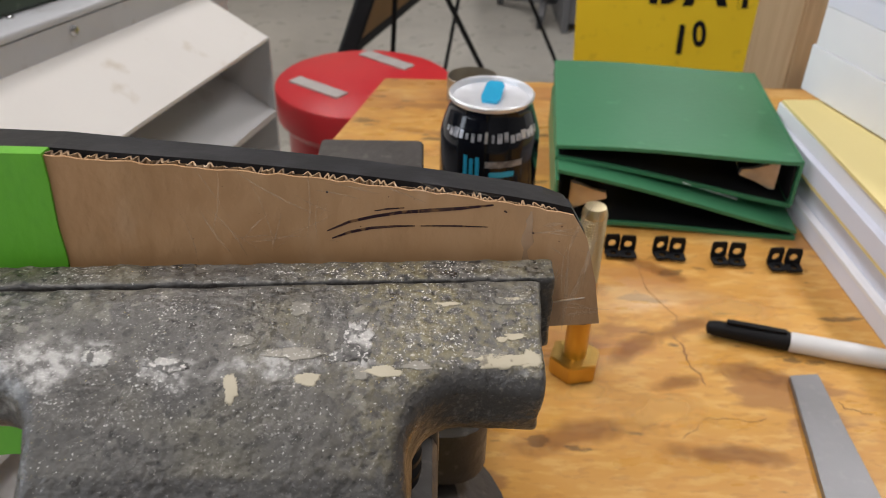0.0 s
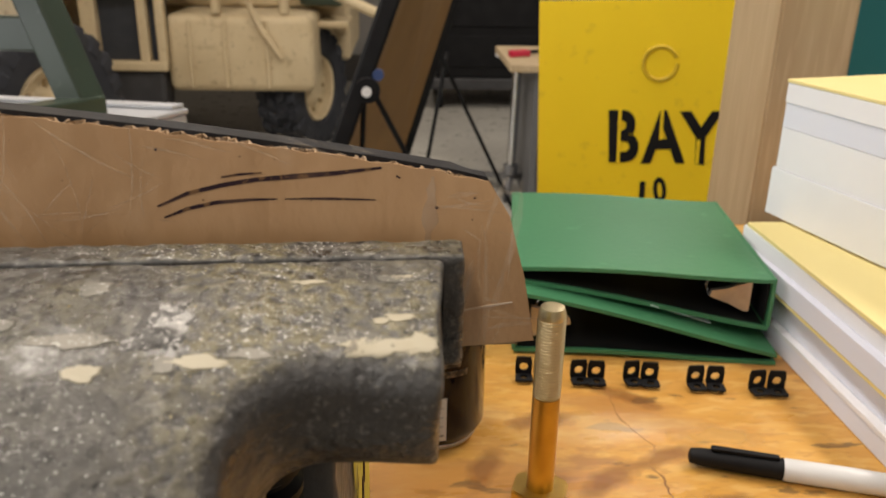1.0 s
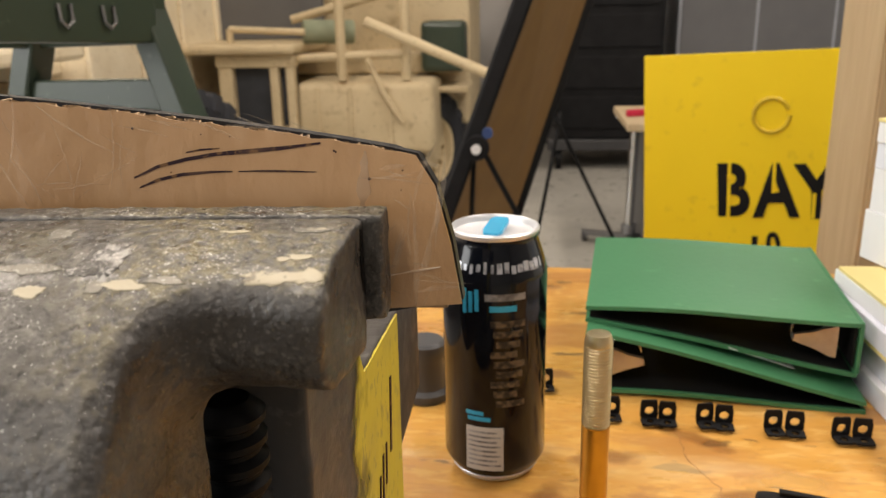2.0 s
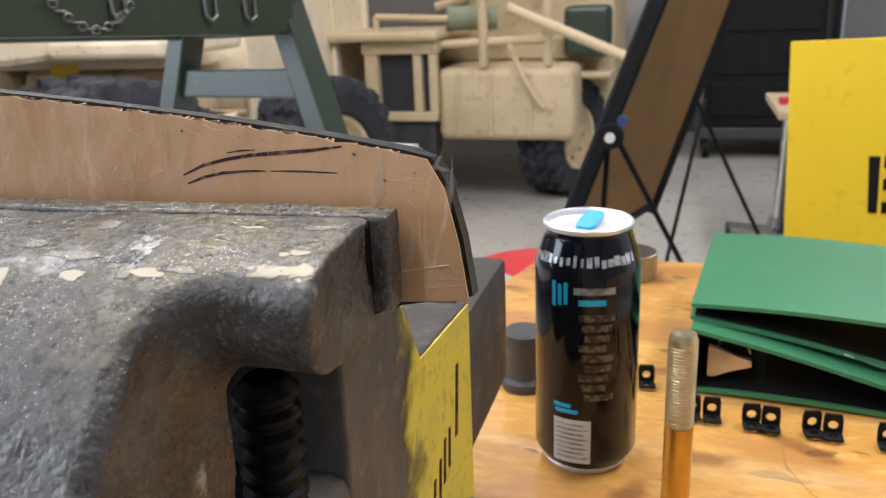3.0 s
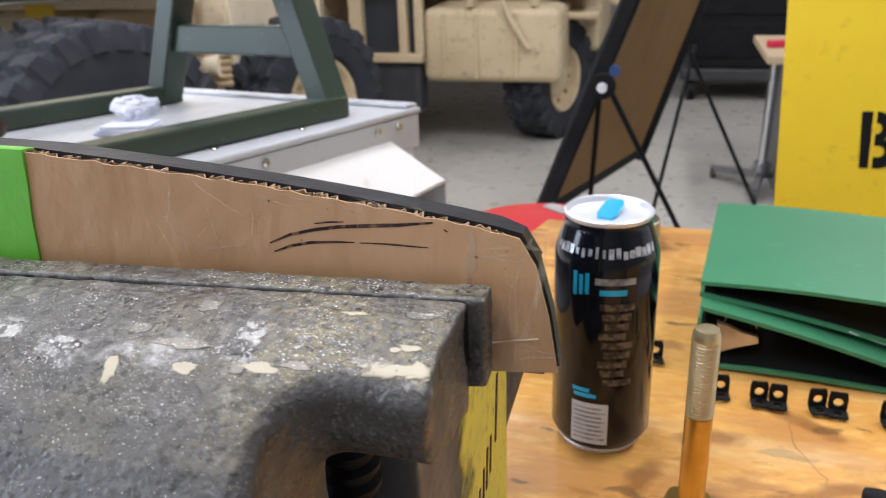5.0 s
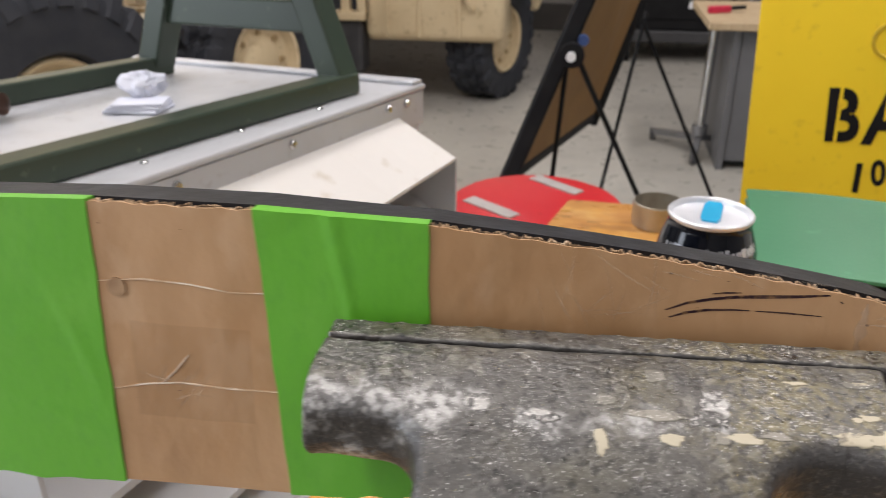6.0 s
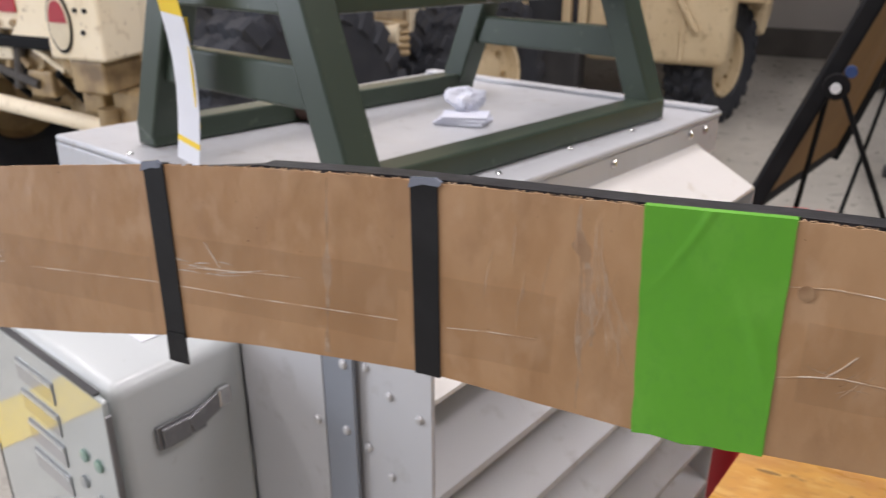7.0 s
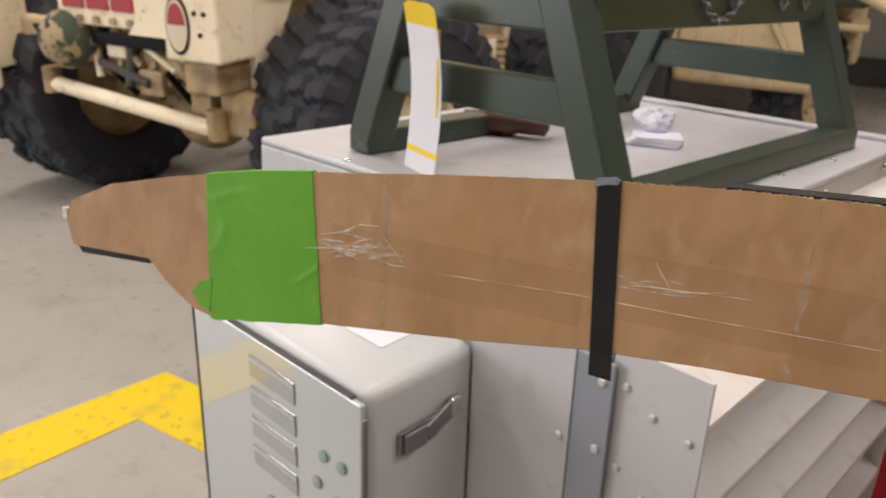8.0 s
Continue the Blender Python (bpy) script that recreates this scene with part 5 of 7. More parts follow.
for bx, by, turn in ((0.1540, 0.6600, 4), (0.1660, 0.6585, -3), (0.1910, 0.6580, 10), (0.2032, 0.6560, -4), (0.2340, 0.6510, 3), (0.2475, 0.6500, -6), (0.2750, 0.6440, 7), (0.2880, 0.6430, -5), (0.1290, 0.6640, 2), (0.0840, 0.7060, 6), (0.1160, 0.6650, -4)):
    ob = new("angle_bracket", bracket_data)
    ob.matrix_basis = pose(bx, by, BZ + 0.0003, 0, 0, turn)
    tagged(ob, "small black steel angle bracket with holes", "bracket", "row of brackets")

pen = thing("marker_pen", "capped black and white marker pen lying on the bench", "marker pen", Matrix.Translation((0.200, 0.5625, BZ + 0.0068)) @ Matrix.Rotation(radians(-16.5), 4, "Z") @ Matrix.Rotation(radians(90), 4, "Y"))
part("cap", lathe(B(), [(0.002, 0.0), (0.0042, 0.001), (0.0052, 0.006), (0.0058, 0.02), (0.0064, 0.052), (0.0064, 0.0525)], 28), BLACK, pen, "black cap", True)
part("barrel", lathe(B(), [(0.0060, 0.0525), (0.0066, 0.054), (0.0068, 0.09), (0.0062, 0.13), (0.0048, 0.137), (0.002, 0.138)], 28), MARKER_WHITE, pen, "pale grey barrel", True)
part("clip", box(B(), -0.0082, -0.0064, -0.002, 0.002, 0.012, 0.05, 0.0006), BLACK, pen)

bar = B()
prism(bar, [(0.241, 0.518), (0.2595, 0.5195), (0.2550, 0.41), (0.249, 0.28), (0.217, 0.28), (0.2250, 0.42)], BZ + 0.0003, BZ + 0.0045, "z", )
bmesh.ops.bevel(bar, geom=bar.edges[:], offset=0.0006, segments=2, affect="EDGES")
mesh_thing("steel_bar", bar, DULL_STEEL, "flat dull grey steel bar lying on the bench", "steel bar")


def binder(name, label, spine_right, z0, rise, mat, at, W=0.196, D=0.205):
    """A lever binder lying flat: a level cover, a sloping one, a spine and a ring mechanism."""
    ob = thing(name, label, "ring binder", at, "stacked binders")
    sx = 1 if spine_right else -1
    def cover(a, b, nm, lab="", m=mat, q0=0.0, q1=0.003, inset=0.0):
        bm = B()
        n = 10
        rows = []
        for k in range(n + 1):
            f = k / n
            xx = (-W / 2 + W * f) * (1 - inset)
            zz = a + (b - a) * f + 0.0016 * math.sin(f * 5.0)
            rows.append([bm.verts.new((xx, yy, zz + q)) for yy in (-D / 2 * (1 - inset), D / 2 * (1 - inset)) for q in (q0, q1)])
        for p, r in zip(rows, rows[1:]):
            bm.faces.new((p[0], r[0], r[2], p[2]))
            bm.faces.new((p[1], p[3], r[3], r[1]))
            bm.faces.new((p[0], p[1], r[1], r[0]))
            bm.faces.new((p[2], r[2], r[3], p[3]))
        bm.faces.new((rows[0][0], rows[0][2], rows[0][3], rows[0][1]))
        bm.faces.new((rows[-1][0], rows[-1][1], rows[-1][3], rows[-1][2]))
        part(nm, bm, m, ob, lab)
    if spine_right:
        cover(z0 + 0.038, z0 + 0.038, "upper_cover")
        cover(z0 + rise, z0, "lower_cover")
    else:
        cover(z0 + rise, z0 + 0.006, "upper_cover")
        cover(z0, z0, "lower_cover")
    ends = ((z0 + 0.038, z0 + 0.038), (z0 + rise, z0)) if spine_right else ((z0 + rise, z0 + 0.006), (z0, z0))
    # thin black sheets over the inner faces of both covers and the spine
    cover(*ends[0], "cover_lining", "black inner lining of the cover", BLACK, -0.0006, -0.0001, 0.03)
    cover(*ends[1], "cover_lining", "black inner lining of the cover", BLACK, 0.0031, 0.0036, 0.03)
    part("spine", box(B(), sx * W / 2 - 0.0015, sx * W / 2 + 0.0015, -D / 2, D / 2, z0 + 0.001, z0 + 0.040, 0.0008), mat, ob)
    part("spine_lining", box(B(), sx * W / 2 - sx * 0.0030 - 0.0006, sx * W / 2 - sx * 0.0030 + 0.0006, -D / 2 + 0.003, D / 2 - 0.003, z0 + 0.005, z0 + 0.036), BLACK, ob, "thin black sheet inside the spine")
    mech = B()
    xm = sx * (W / 2 - 0.012)
    prism(mech, [(xm - sx * 0.030, z0 + 0.019), (xm - sx * 0.016, z0 + 0.014), (xm - sx * 0.004, z0 + 0.008), (xm, z0 + 0.008), (xm, z0 + 0.032), (xm - sx * 0.008, z0 + 0.030), (xm - sx * 0.018, z0 + 0.026), (xm - sx * 0.029, z0 + 0.024)], -D / 2 + 0.012, -D / 2 + 0.016, "y")
    part("ring_lever", mech, material("aged_ring_steel", (0.60, 0.53, 0.45), 0.28, 0.75, [(60, 0.4, 0.7, (0.42, 0.32, 0.24), 0.7)]), ob, "aged metal ring lever")
    for ry in (-0.06, 0.0, 0.06):
        rb = B()
        tube(rb, [(xm - sx * 0.016 + 0.012 * math.cos(a), ry, z0 + 0.019 + 0.012 * math.sin(a)) for a in [radians(q) for q in range(0, 331, 30)]], 0.0012, 8)
        part("ring", rb, STEEL, ob, "", True)
    return ob


binder("ring_binder", "green vinyl ring binder lying flat on the bench", False, BZ + 0.0015, 0.046, BINDER, pose(0.2190, 0.786, 0, 0, 0, -6), 0.192, 0.192)
up = binder("ring_binder", "green vinyl ring binder stacked on another binder", True, BZ + 0.0215, 0.0285, BINDER, pose(0.2180, 0.800, 0, 0, 0, -6.5), 0.190, 0.186)
slip = B()
prism(slip, [(0.215, 0.9365), (0.262, 0.9215), (0.262, 0.9223), (0.215, 0.9373)], 0.706, 0.800, "y")
mesh_thing("paper_slip", slip, PAPER, "white slip of paper poking out of a binder", "paper")


def stack(name, label, at, W, D, layers, mats, seed, skew=0.002):
    """A pile of paper in bundles of slightly shifted sheets."""
    ob = thing(name, label, "paper stack", at)
    r = random.Random(seed)
    z = 0.0
    for k, h in enumerate(layers):
        bm = B()
        box(bm, -W / 2, W / 2, -D / 2, D / 2, z, z + h - 0.0003, 0.0004, pose(skew * (r.random() - 0.5) * 4, skew * (r.random() - 0.5) * 4, 0, 0, 0, 1.6 * (r.random() - 0.5)))
        part("ream", bm, mats[k % len(mats)] if k < len(layers) - 1 else mats[-1], ob)
        z += h
    return ob


stack("paper_stack", "thick stack of white paper with a yellow top sheet", pose(0.425, 0.655, BZ + 0.0004, 0, 0, 2.0), 0.216, 0.279, [0.014, 0.004, 0.020, 0.003, 0.016, 0.013, 0.0035], [PAPER_BLUE, PAPER, PAPER_BLUE, PAPER_YELLOW, PAPER_BLUE, PAPER, PAPER_YELLOW], 4)
stack("paper_stack", "stack of white paper bundles on a paper stack", Matrix.Translation((0.502, 0.745, BZ + 0.0752)) @ pose(0, 0, 0, 0, 0, 16), 0.279, 0.216, [0.040, 0.034, 0.020, 0.016, 0.003], [PAPER, PAPER, PAPER_BLUE, PAPER, PAPER_YELLOW], 9, 0.0012)

tin = thing("shallow_tin", "shallow round metal tin on the bench", "tin", pose(0.057, 0.950, BZ))
part("wall", lathe(B(), [(0.026, 0.0005), (0.0268, 0.001), (0.0268, 0.026), (0.0255, 0.0265), (0.0255, 0.004), (0.001, 0.004)], 36), material("tarnished_tin", (0.45, 0.42, 0.36), 0.35, 0.8, [(40, 0.4, 0.7, (0.30, 0.26, 0.2), 0.7)]), tin, "", True)
knob = thing("black_knob", "black plastic stepped knob standing on the bench", "knob", pose(-0.004, 0.688, BZ))
part("body", lathe(B(), [(0.0165, 0.0005), (0.0175, 0.002), (0.0175, 0.007), (0.0145, 0.010), (0.0135, 0.032), (0.0155, 0.036), (0.0155, 0.044), (0.013, 0.046), (0.001, 0.046)], 32), DARKGREY, knob, "", True)

# ---- red drum beside the bench ----
drum = thing("red_drum", "red steel waste drum with taped lid beside the bench", "drum", pose(-0.092, 1.365, 0))
part("body", lathe(B(), [(0.118, 0.001), (0.122, 0.006), (0.124, 0.25), (0.127, 0.255), (0.127, 0.27), (0.124, 0.275), (0.126, 0.70), (0.001, 0.70)], 56), RED, drum, "", True)
part("lid", lathe(B(), [(0.129, 0.685), (0.141, 0.700), (0.143, 0.742), (0.140, 0.748), (0.132, 0.750), (0.001, 0.752)], 56), RED, drum, "domed red lid", True)
for a0, px, py in ((-38, -0.07, -0.035), (-40, 0.03, 0.085)):
    dt = B()
    box(dt, -0.052, 0.052, -0.013, 0.013, 0.7506, 0.7535, 0.0008, pose(px, py, 0.0, 0, 0, a0))
    part("tape_strip", dt, DUCT, drum, "strip of silver duct tape")

# ---- wooden post and sign ----
post = B()
prism(post, [(0.420, 1.022), (0.497, 1.010), (0.523, 1.205), (0.446, 1.217)], 0.0005, 2.2, "z")
bmesh.ops.bevel(post, geom=post.edges[:], offset=0.003, segments=2, affect="EDGES")
mesh_thing("wooden_post", post, POSTWOOD, "rough pale pine post standing behind the bench", "post")

sign = thing("yellow_sign", "yellow board with black stencilled letters leaning behind the bench", "sign", Matrix.Translation((0.344, 1.697, 0.0)) @ Matrix.Rotation(math.atan2(-0.292, 0.956), 4, "Z") @ Matrix.Rotation(radians(-2.8), 4, "Y"))
part("board", box(B(), -0.016, 0.47, 0.0, 0.006, 0.022, 1.0795, 0.001), SIGN, sign)


def letters(text, size, sx, x, z, mat, name, roll=0.0):
    curve = bpy.data.curves.new(name, "FONT")
    curve.body, curve.size, curve.extrude, curve.offset = text, size, 0.0006, 0.0030 * size / 0.1
    tmp = bpy.data.objects.new(name, curve)
    scene.collection.objects.link(tmp)
    dg = bpy.context.evaluated_depsgraph_get()
    me = bpy.data.meshes.new_from_object(tmp.evaluated_get(dg))
    bpy.data.objects.remove(tmp)
    me.materials.clear()
    me.materials.append(mat)
    me.transform(Matrix.Translation((x, -0.0009, z)) @ Matrix.Rotation(radians(roll), 4, "Y") @ Matrix.Rotation(radians(90), 4, "X") @ Matrix.Diagonal((sx, 1, 1, 1)))
    ob = new(name, me)
    ob.parent = sign
    return ob


for ch, lx in (("B", 0.116), ("A", 0.186), ("Y", 0.256)):
    letters(ch, 0.135, 0.78, lx, 0.785, BLACK, "stencil_letter", -2)
for gx, gz, gh in ((0.1385, 0.832, 0.104), (0.2150, 0.858, 0.060), (0.2830, 0.806, 0.046)):
    part("stencil_gap", box(B(), gx - 0.0028, gx + 0.0028, -0.0022, -0.0008, gz - gh / 2, gz + gh / 2), SIGN, sign)
letters("1", 0.078, 0.85, 0.169, 0.690, BLACK, "stencil_letter", 1)
letters("0", 0.066, 0.75, 0.209, 0.706, BLACK, "stencil_letter", -6)
ring = B()
tube(ring, [(0.206 + 0.030 * math.cos(a), 0.0002, 0.968 + 0.030 * math.sin(a)) for a in [radians(q) for q in range(20, 361, 17)]], 0.0042, 6)
part("worn_ring", ring, SIGN_SHADE, sign, "faint worn ring mark", True)

tealcab = thing("teal_cabinet", "dark teal steel cabinet behind the bench", "cabinet", pose(1.15, 1.85, 0))
part("body", box(B(), -0.36, 0.4, -0.25, 0.3, 0.001, 1.9, 0.01), TEAL, tealcab)
part("door", box(B(), -0.34, 0.38, -0.262, -0.2505, 0.05, 1.86, 0.004), TEAL, tealcab)

# ---- grey climate unit ----
CAB = pose(-0.457, 0.589, 0, 0, 0, -18.07)
# the lid dips a little towards the back
LIDM = CAB @ Matrix.Translation((-0.004, 0.373, 0.990)) @ Matrix.Rotation(radians(-3.03), 4, "X") @ Matrix.Rotation(radians(-1.78), 4, "Y") @ Matrix.Translation((0.004, -0.373, -0.980))
unit = thing("climate_unit", "grey metal climate unit with louvres and latches", "climate unit", CAB)


def unit_part(name, bm, mat, label="", smooth=False):
    return part(name, bm, mat, unit, label, smooth)


unit_part("body", box(B(), -0.540, -0.004, -0.06, 0.66, 0.03, 0.930, 0.003), ALU)
def on_lid(bm):
    bmesh.ops.transform(bm, matrix=CAB.inverted() @ LIDM, verts=bm.verts)
    return bm


unit_part("lid", on_lid(box(B(), -0.547, -0.002, -0.027, 0.678, 0.9715, 0.980, 0.003)), LID, "pale metal lid with folded edges")
unit_part("lid_rim", on_lid(box(B(), -0.547, -0.008, -0.027, -0.017, 0.9345, 0.971, 0.002)), LID)
unit_part("lid_rim", on_lid(box(B(), -0.547, -0.537, -0.0165, 0.678, 0.9345, 0.971, 0.002)), LID)
unit_part("fascia", on_lid(box(B(), -0.020, -0.0042, -0.0165, 0.674, 0.925, 0.9705, 0.001)), LID, "pale grey side strip under the lid")
unit_part("rear_lip", on_lid(box(B(), -0.543, -0.006, 0.648, 0.674, 0.9803, 0.986, 0.002)), LID, "raised rear lip of the lid")
unit_part("corner_post", box(B(), -0.031, 0.006, -0.0645, -0.0605, 0.04, 0.925, 0.001), ALU_BLUE, "blue-grey corner strip")
unit_part("front_panel", box(B(), -0.150, -0.033, -0.064, -0.0605, 0.05, 0.925, 0.001), ALU)
unit_part("side_panel", prism(B(), [(0.0, 0.05), (0.086, 0.05), (0.086, 0.940), (0.0, 0.940)], -0.056, -0.052, "y"), ALU, "riveted end plate of the louvre box")
unit_part("side_skin", box(B(), -0.0035, -0.0005, -0.058, 0.640, 0.05, 0.904, 0.001), ALU)


def screw_head(x, y, z, axis, r=0.0045):
    bm = B()
    lathe(bm, [(r, 0.0), (r, r * 0.35), (r * 0.7, r * 0.75), (r * 0.1, r * 0.85)], 14, Matrix.Translation((x, y, z)) @ (Matrix.Rotation(radians(90), 4, "Y") if axis == "x" else Matrix.Rotation(radians(90), 4, "X")))
    unit_part("screw_head", bm, PALE_STEEL, "", True)


for y in (0.03, 0.195, 0.371, 0.578, 0.625):
    bm = B()
    lathe(bm, [(0.0055, 0.0), (0.0055, 0.002), (0.0038, 0.0042), (0.0005, 0.0047)], 14, Matrix.Translation((-0.0041, y, 0.9610)) @ Matrix.Rotation(radians(90), 4, "Y"))
    unit_part("screw_head", on_lid(bm), STEEL, "", True)
for x, z in ((0.014, 0.905), (0.041, 0.888), (0.074, 0.880), (0.014, 0.824), (0.041, 0.806), (0.074, 0.79), (0.014, 0.74), (0.041, 0.72), (0.074, 0.70)):
    screw_head(x, -0.0561, z, "y", 0.0040)
for x, z in ((-0.042, 0.832), (-0.004, 0.838), (-0.042, 0.66), (-0.004, 0.64), (-0.004, 0.905)):
    screw_head(x, -0.064, z, "y")
for x, y in ((-0.031, 0.464), (-0.040, 0.332), (-0.036, 0.190), (-0.388, -0.0185)):
    bm = B()
    lathe(bm, [(0.004, 0.0), (0.004, 0.0012), (0.0025, 0.0024), (0.0005, 0.0027)], 14, Matrix.Translation((x, y, 0.9800)))
    unit_part("screw_head", on_lid(bm), STEEL, "", True)
hood = B()
TOL = CAB.inverted() @ LIDM
rows = []
for f in range(9):
    yy = -0.0515 + 0.6485 * f / 8
    w = min(1.0, f / 3)
    inner, outer = Vector((0.0002, yy, 0.9432)).lerp(TOL @ Vector((-0.0040, -0.045 + 0.650 * f / 8, 0.9435)), w * w * (3 - 2 * w)), Vector((0.086, yy, 0.901))
    rows.append([hood.verts.new(c) for c in (inner, outer, outer + Vector((0, 0, -0.004)), inner + Vector((0, 0, -0.003)))])
for p, q in zip(rows, rows[1:]):
    for i in range(4):
        hood.faces.new((p[i], q[i], q[(i + 1) % 4], p[(i + 1) % 4]))
hood.faces.new(rows[0][::-1])
hood.faces.new(rows[-1])
bmesh.ops.recalc_face_normals(hood, faces=hood.faces[:])
unit_part("louvre_hood", hood, HOOD, "pale hood over the louvres")
for k in range(1, 8):
    zt = 0.944 - 0.0985 * k
    lv = B()
    prism(lv, [(0.0002, zt), (0.086, zt - 0.043), (0.086, zt - 0.051), (0.083, zt - 0.051), (0.083, zt - 0.0445), (0.0002, zt - 0.003)], -0.0515, 0.597, "y")
    unit_part("louvre", lv, ALU)
unit_part("louvre_end", prism(B(), [(0.0, 0.05), (0.086, 0.05), (0.086, 0.899), (0.0, 0.940)], 0.5975, 0.6005, "y"), ALU)

pod = thing("control_box", "pale grey control box with a clear glossy front cover", "control box", CAB @ pose(-0.269, -0.132, 0.0034))
body = box(B(), -0.145, 0.122, -0.068, 0.071, 0.34, 0.880, 0.014, None, 4)
part("case", body, CASE, pod, "", True)
part("bracket_leg", box(B(), -0.12, -0.08, -0.04, 0.06, -0.0029, 0.345, 0.003), ALU, pod)
part("bracket_leg", box(B(), 0.06, 0.10, -0.04, 0.06, -0.0029, 0.345, 0.003), ALU, pod)
part("cover", box(B(), -0.150, 0.123, -0.0745, -0.0695, 0.345, 0.874, 0.002), PLEXI, pod, "clear glossy cover sheet")
for nm, x0, x1, z0, z1 in (("cover_gasket", -0.1525, -0.1505, 0.345, 0.876), ("cover_gasket", -0.1525, 0.110, 0.8745, 0.8765)):
    part(nm, box(B(), x0, x1, -0.0750, -0.0690, z0, z1), DARKGREY, pod, "thin dark cover edge")
part("cover_edge", box(B(), 0.1225, 0.1255, -0.0750, -0.0690, 0.350, 0.860, 0.001), DULL_STEEL, pod, "dark cover gasket")
for k in range(4):
    z = 0.853 - 0.0350 * k
    part("display_slot", box(B(), -0.046, 0.028, -0.0760, -0.0747, z - 0.024, z, 0.0004), material("faded_grey_slot", (0.34, 0.36, 0.37), 0.1, 0, [(20, 0.4, 0.7, (0.42, 0.40, 0.42), 0.7)], coat=1.0), pod, "faded display slot")
    # A pale bar stands in for the glint in each slot.
    part("slot_glint", box(B(), -0.045, 0.027, -0.0766, -0.0761, z - 0.006, z - 0.002), CASE, pod)
for k, (x, z) in enumerate(((0.070, 0.795), (0.096, 0.796), (0.060, 0.760), (0.088, 0.752), (0.070, 0.72), (-0.02, 0.69), (0.0, 0.675), (0.09, 0.705))):
    bm = B()
    lathe(bm, [(0.0065, 0), (0.0065, 0.002), (0.004, 0.003), (0.0005, 0.003)], 16, Matrix.Translation((x, -0.0747, z)) @ Matrix.Rotation(radians(90), 4, "X"))
    part("button", bm, material("muted_green_button", (0.24, 0.40, 0.33), 0.2, 0, [(20, 0.4, 0.7, (0.3, 0.42, 0.36), 0.6)]) if k in (0, 1, 4, 7) else material("muted_grey_button", (0.33, 0.36, 0.37), 0.2, 0, [(20, 0.4, 0.7, (0.4, 0.42, 0.43), 0.6)]), pod, "muted push button", True)
latch = B()
box(latch, 0.1222, 0.127, -0.034, 0.016, 0.802, 0.826, 0.001)
lp = part("latch", latch, DULL_STEEL, pod, "chromed draw latch")
part("latch_strap", box(B(), 0.127, 0.131, -0.030, -0.002, 0.8035, 0.8245, 0.0015), DULL_STEEL, lp, "dark latch strap")
part("latch_lever", beam(B(), (0.1295, -0.002, 0.814), (0.1275, 0.036, 0.826), 0.004, 0.018, bevel=0.001), DULL_STEEL, lp)
part("latch_hook", box(B(), 0.1222, 0.1305, 0.030, 0.044, 0.816, 0.836, 0.002), STEEL, lp, "steel catch hook")
part("label_plate", box(B(), 0.0, 0.07, -0.005, 0.045, 0.8803, 0.881), PAPER, pod, "white paper sticker")

# the cover leans back a little, with what is fixed to it
for ob in pod.children:
    if ob.name.split(".")[0] in ("cover", "cover_gasket", "cover_edge", "display_slot", "slot_glint", "button"):
        for v in ob.data.vertices:
            v.co.y -= 0.017 * (0.876 - v.co.z)

# ---- green stand on the unit ----
stand = thing("steel_stand", "dark green welded steel A-frame stand on the unit", "stand", LIDM @ pose(-0.425, 0.014, 0.9806, 0, 0, -1.5))
Wd, Dp, T = 0.371, 0.563, 0.036


def bar_part(name, a, b, w=T, d=T, up=(0, 0, 1), label=""):
    return part(name, beam(B(), a, b, w, d, up, 0.003), OLIVE, stand, label)


HT = 0.155
for x in (T / 2, Wd - T / 2):
    bar_part("rail", (x, 0.0, 0.014), (x, Dp, 0.014), T, 0.027)
for y, y2 in ((T / 2, T / 2), (Dp - T / 2, Dp - T / 2)):
    bar_part("leg", (T / 2, y, 0.0155), (T / 2 + 0.0725, y, HT + 0.05), T, T * 1.1, (0, 1, 0))
    bar_part("leg", (Wd - T / 2, y2, 0.0155), (Wd - T / 2 - 0.0725, y2, HT + 0.05), T, T * 1.1, (0, 1, 0))
    zc = 0.097
    bar_part("crossbar", (0.06, y + 0.15 * (y2 - y), zc), (Wd - 0.06, y2 - 0.15 * (y2 - y), zc), T * 0.6, 0.040)
for y, y2 in ((0.012, 0.012), (Dp - 0.012, Dp - 0.012)):
    bar_part("top_beam", (0.07, y, HT + 0.06), (Wd - 0.07, y2, HT + 0.06), 0.024, 0.11)
for x, y in ((0.074, 0.030), (Wd - 0.074, 0.030)):
    bar_part("top_beam", (x, y, HT + 0.06), (x, Dp - 0.026, HT + 0.06), 0.024, 0.11)
shackle_x = Wd - 0.060
for y in (0.28, 0.40, 0.46):
    sb = B()
    tube(sb, [(shackle_x, y - 0.008, HT + 0.046), (shackle_x + 0.002, y - 0.008, HT + 0.028), (shackle_x + 0.002, y, HT + 0.021), (shackle_x + 0.002, y + 0.008, HT + 0.028), (shackle_x, y + 0.008, HT + 0.046)], 0.0022, 8)
    part("shackle", sb, DULL_STEEL, stand, "small steel shackle", True)
ch = B()
for k in range(15):
    f = k / 14
    c = Vector((shackle_x + 0.003, 0.20 + 0.10 * f, HT + 0.044 - 0.032 * math.sin(math.pi * f)))
    tube(ch, [c + Vector((0, 0.005 * math.cos(q), 0.004 * math.sin(q))) if k % 2 else c + Vector((0.004 * math.sin(q), 0.005 * math.cos(q), 0)) for q in [radians(w) for w in range(0, 331, 30)]], 0.001, 5)
part("chain", ch, DULL_STEEL, stand, "thin hanging steel chain", True)

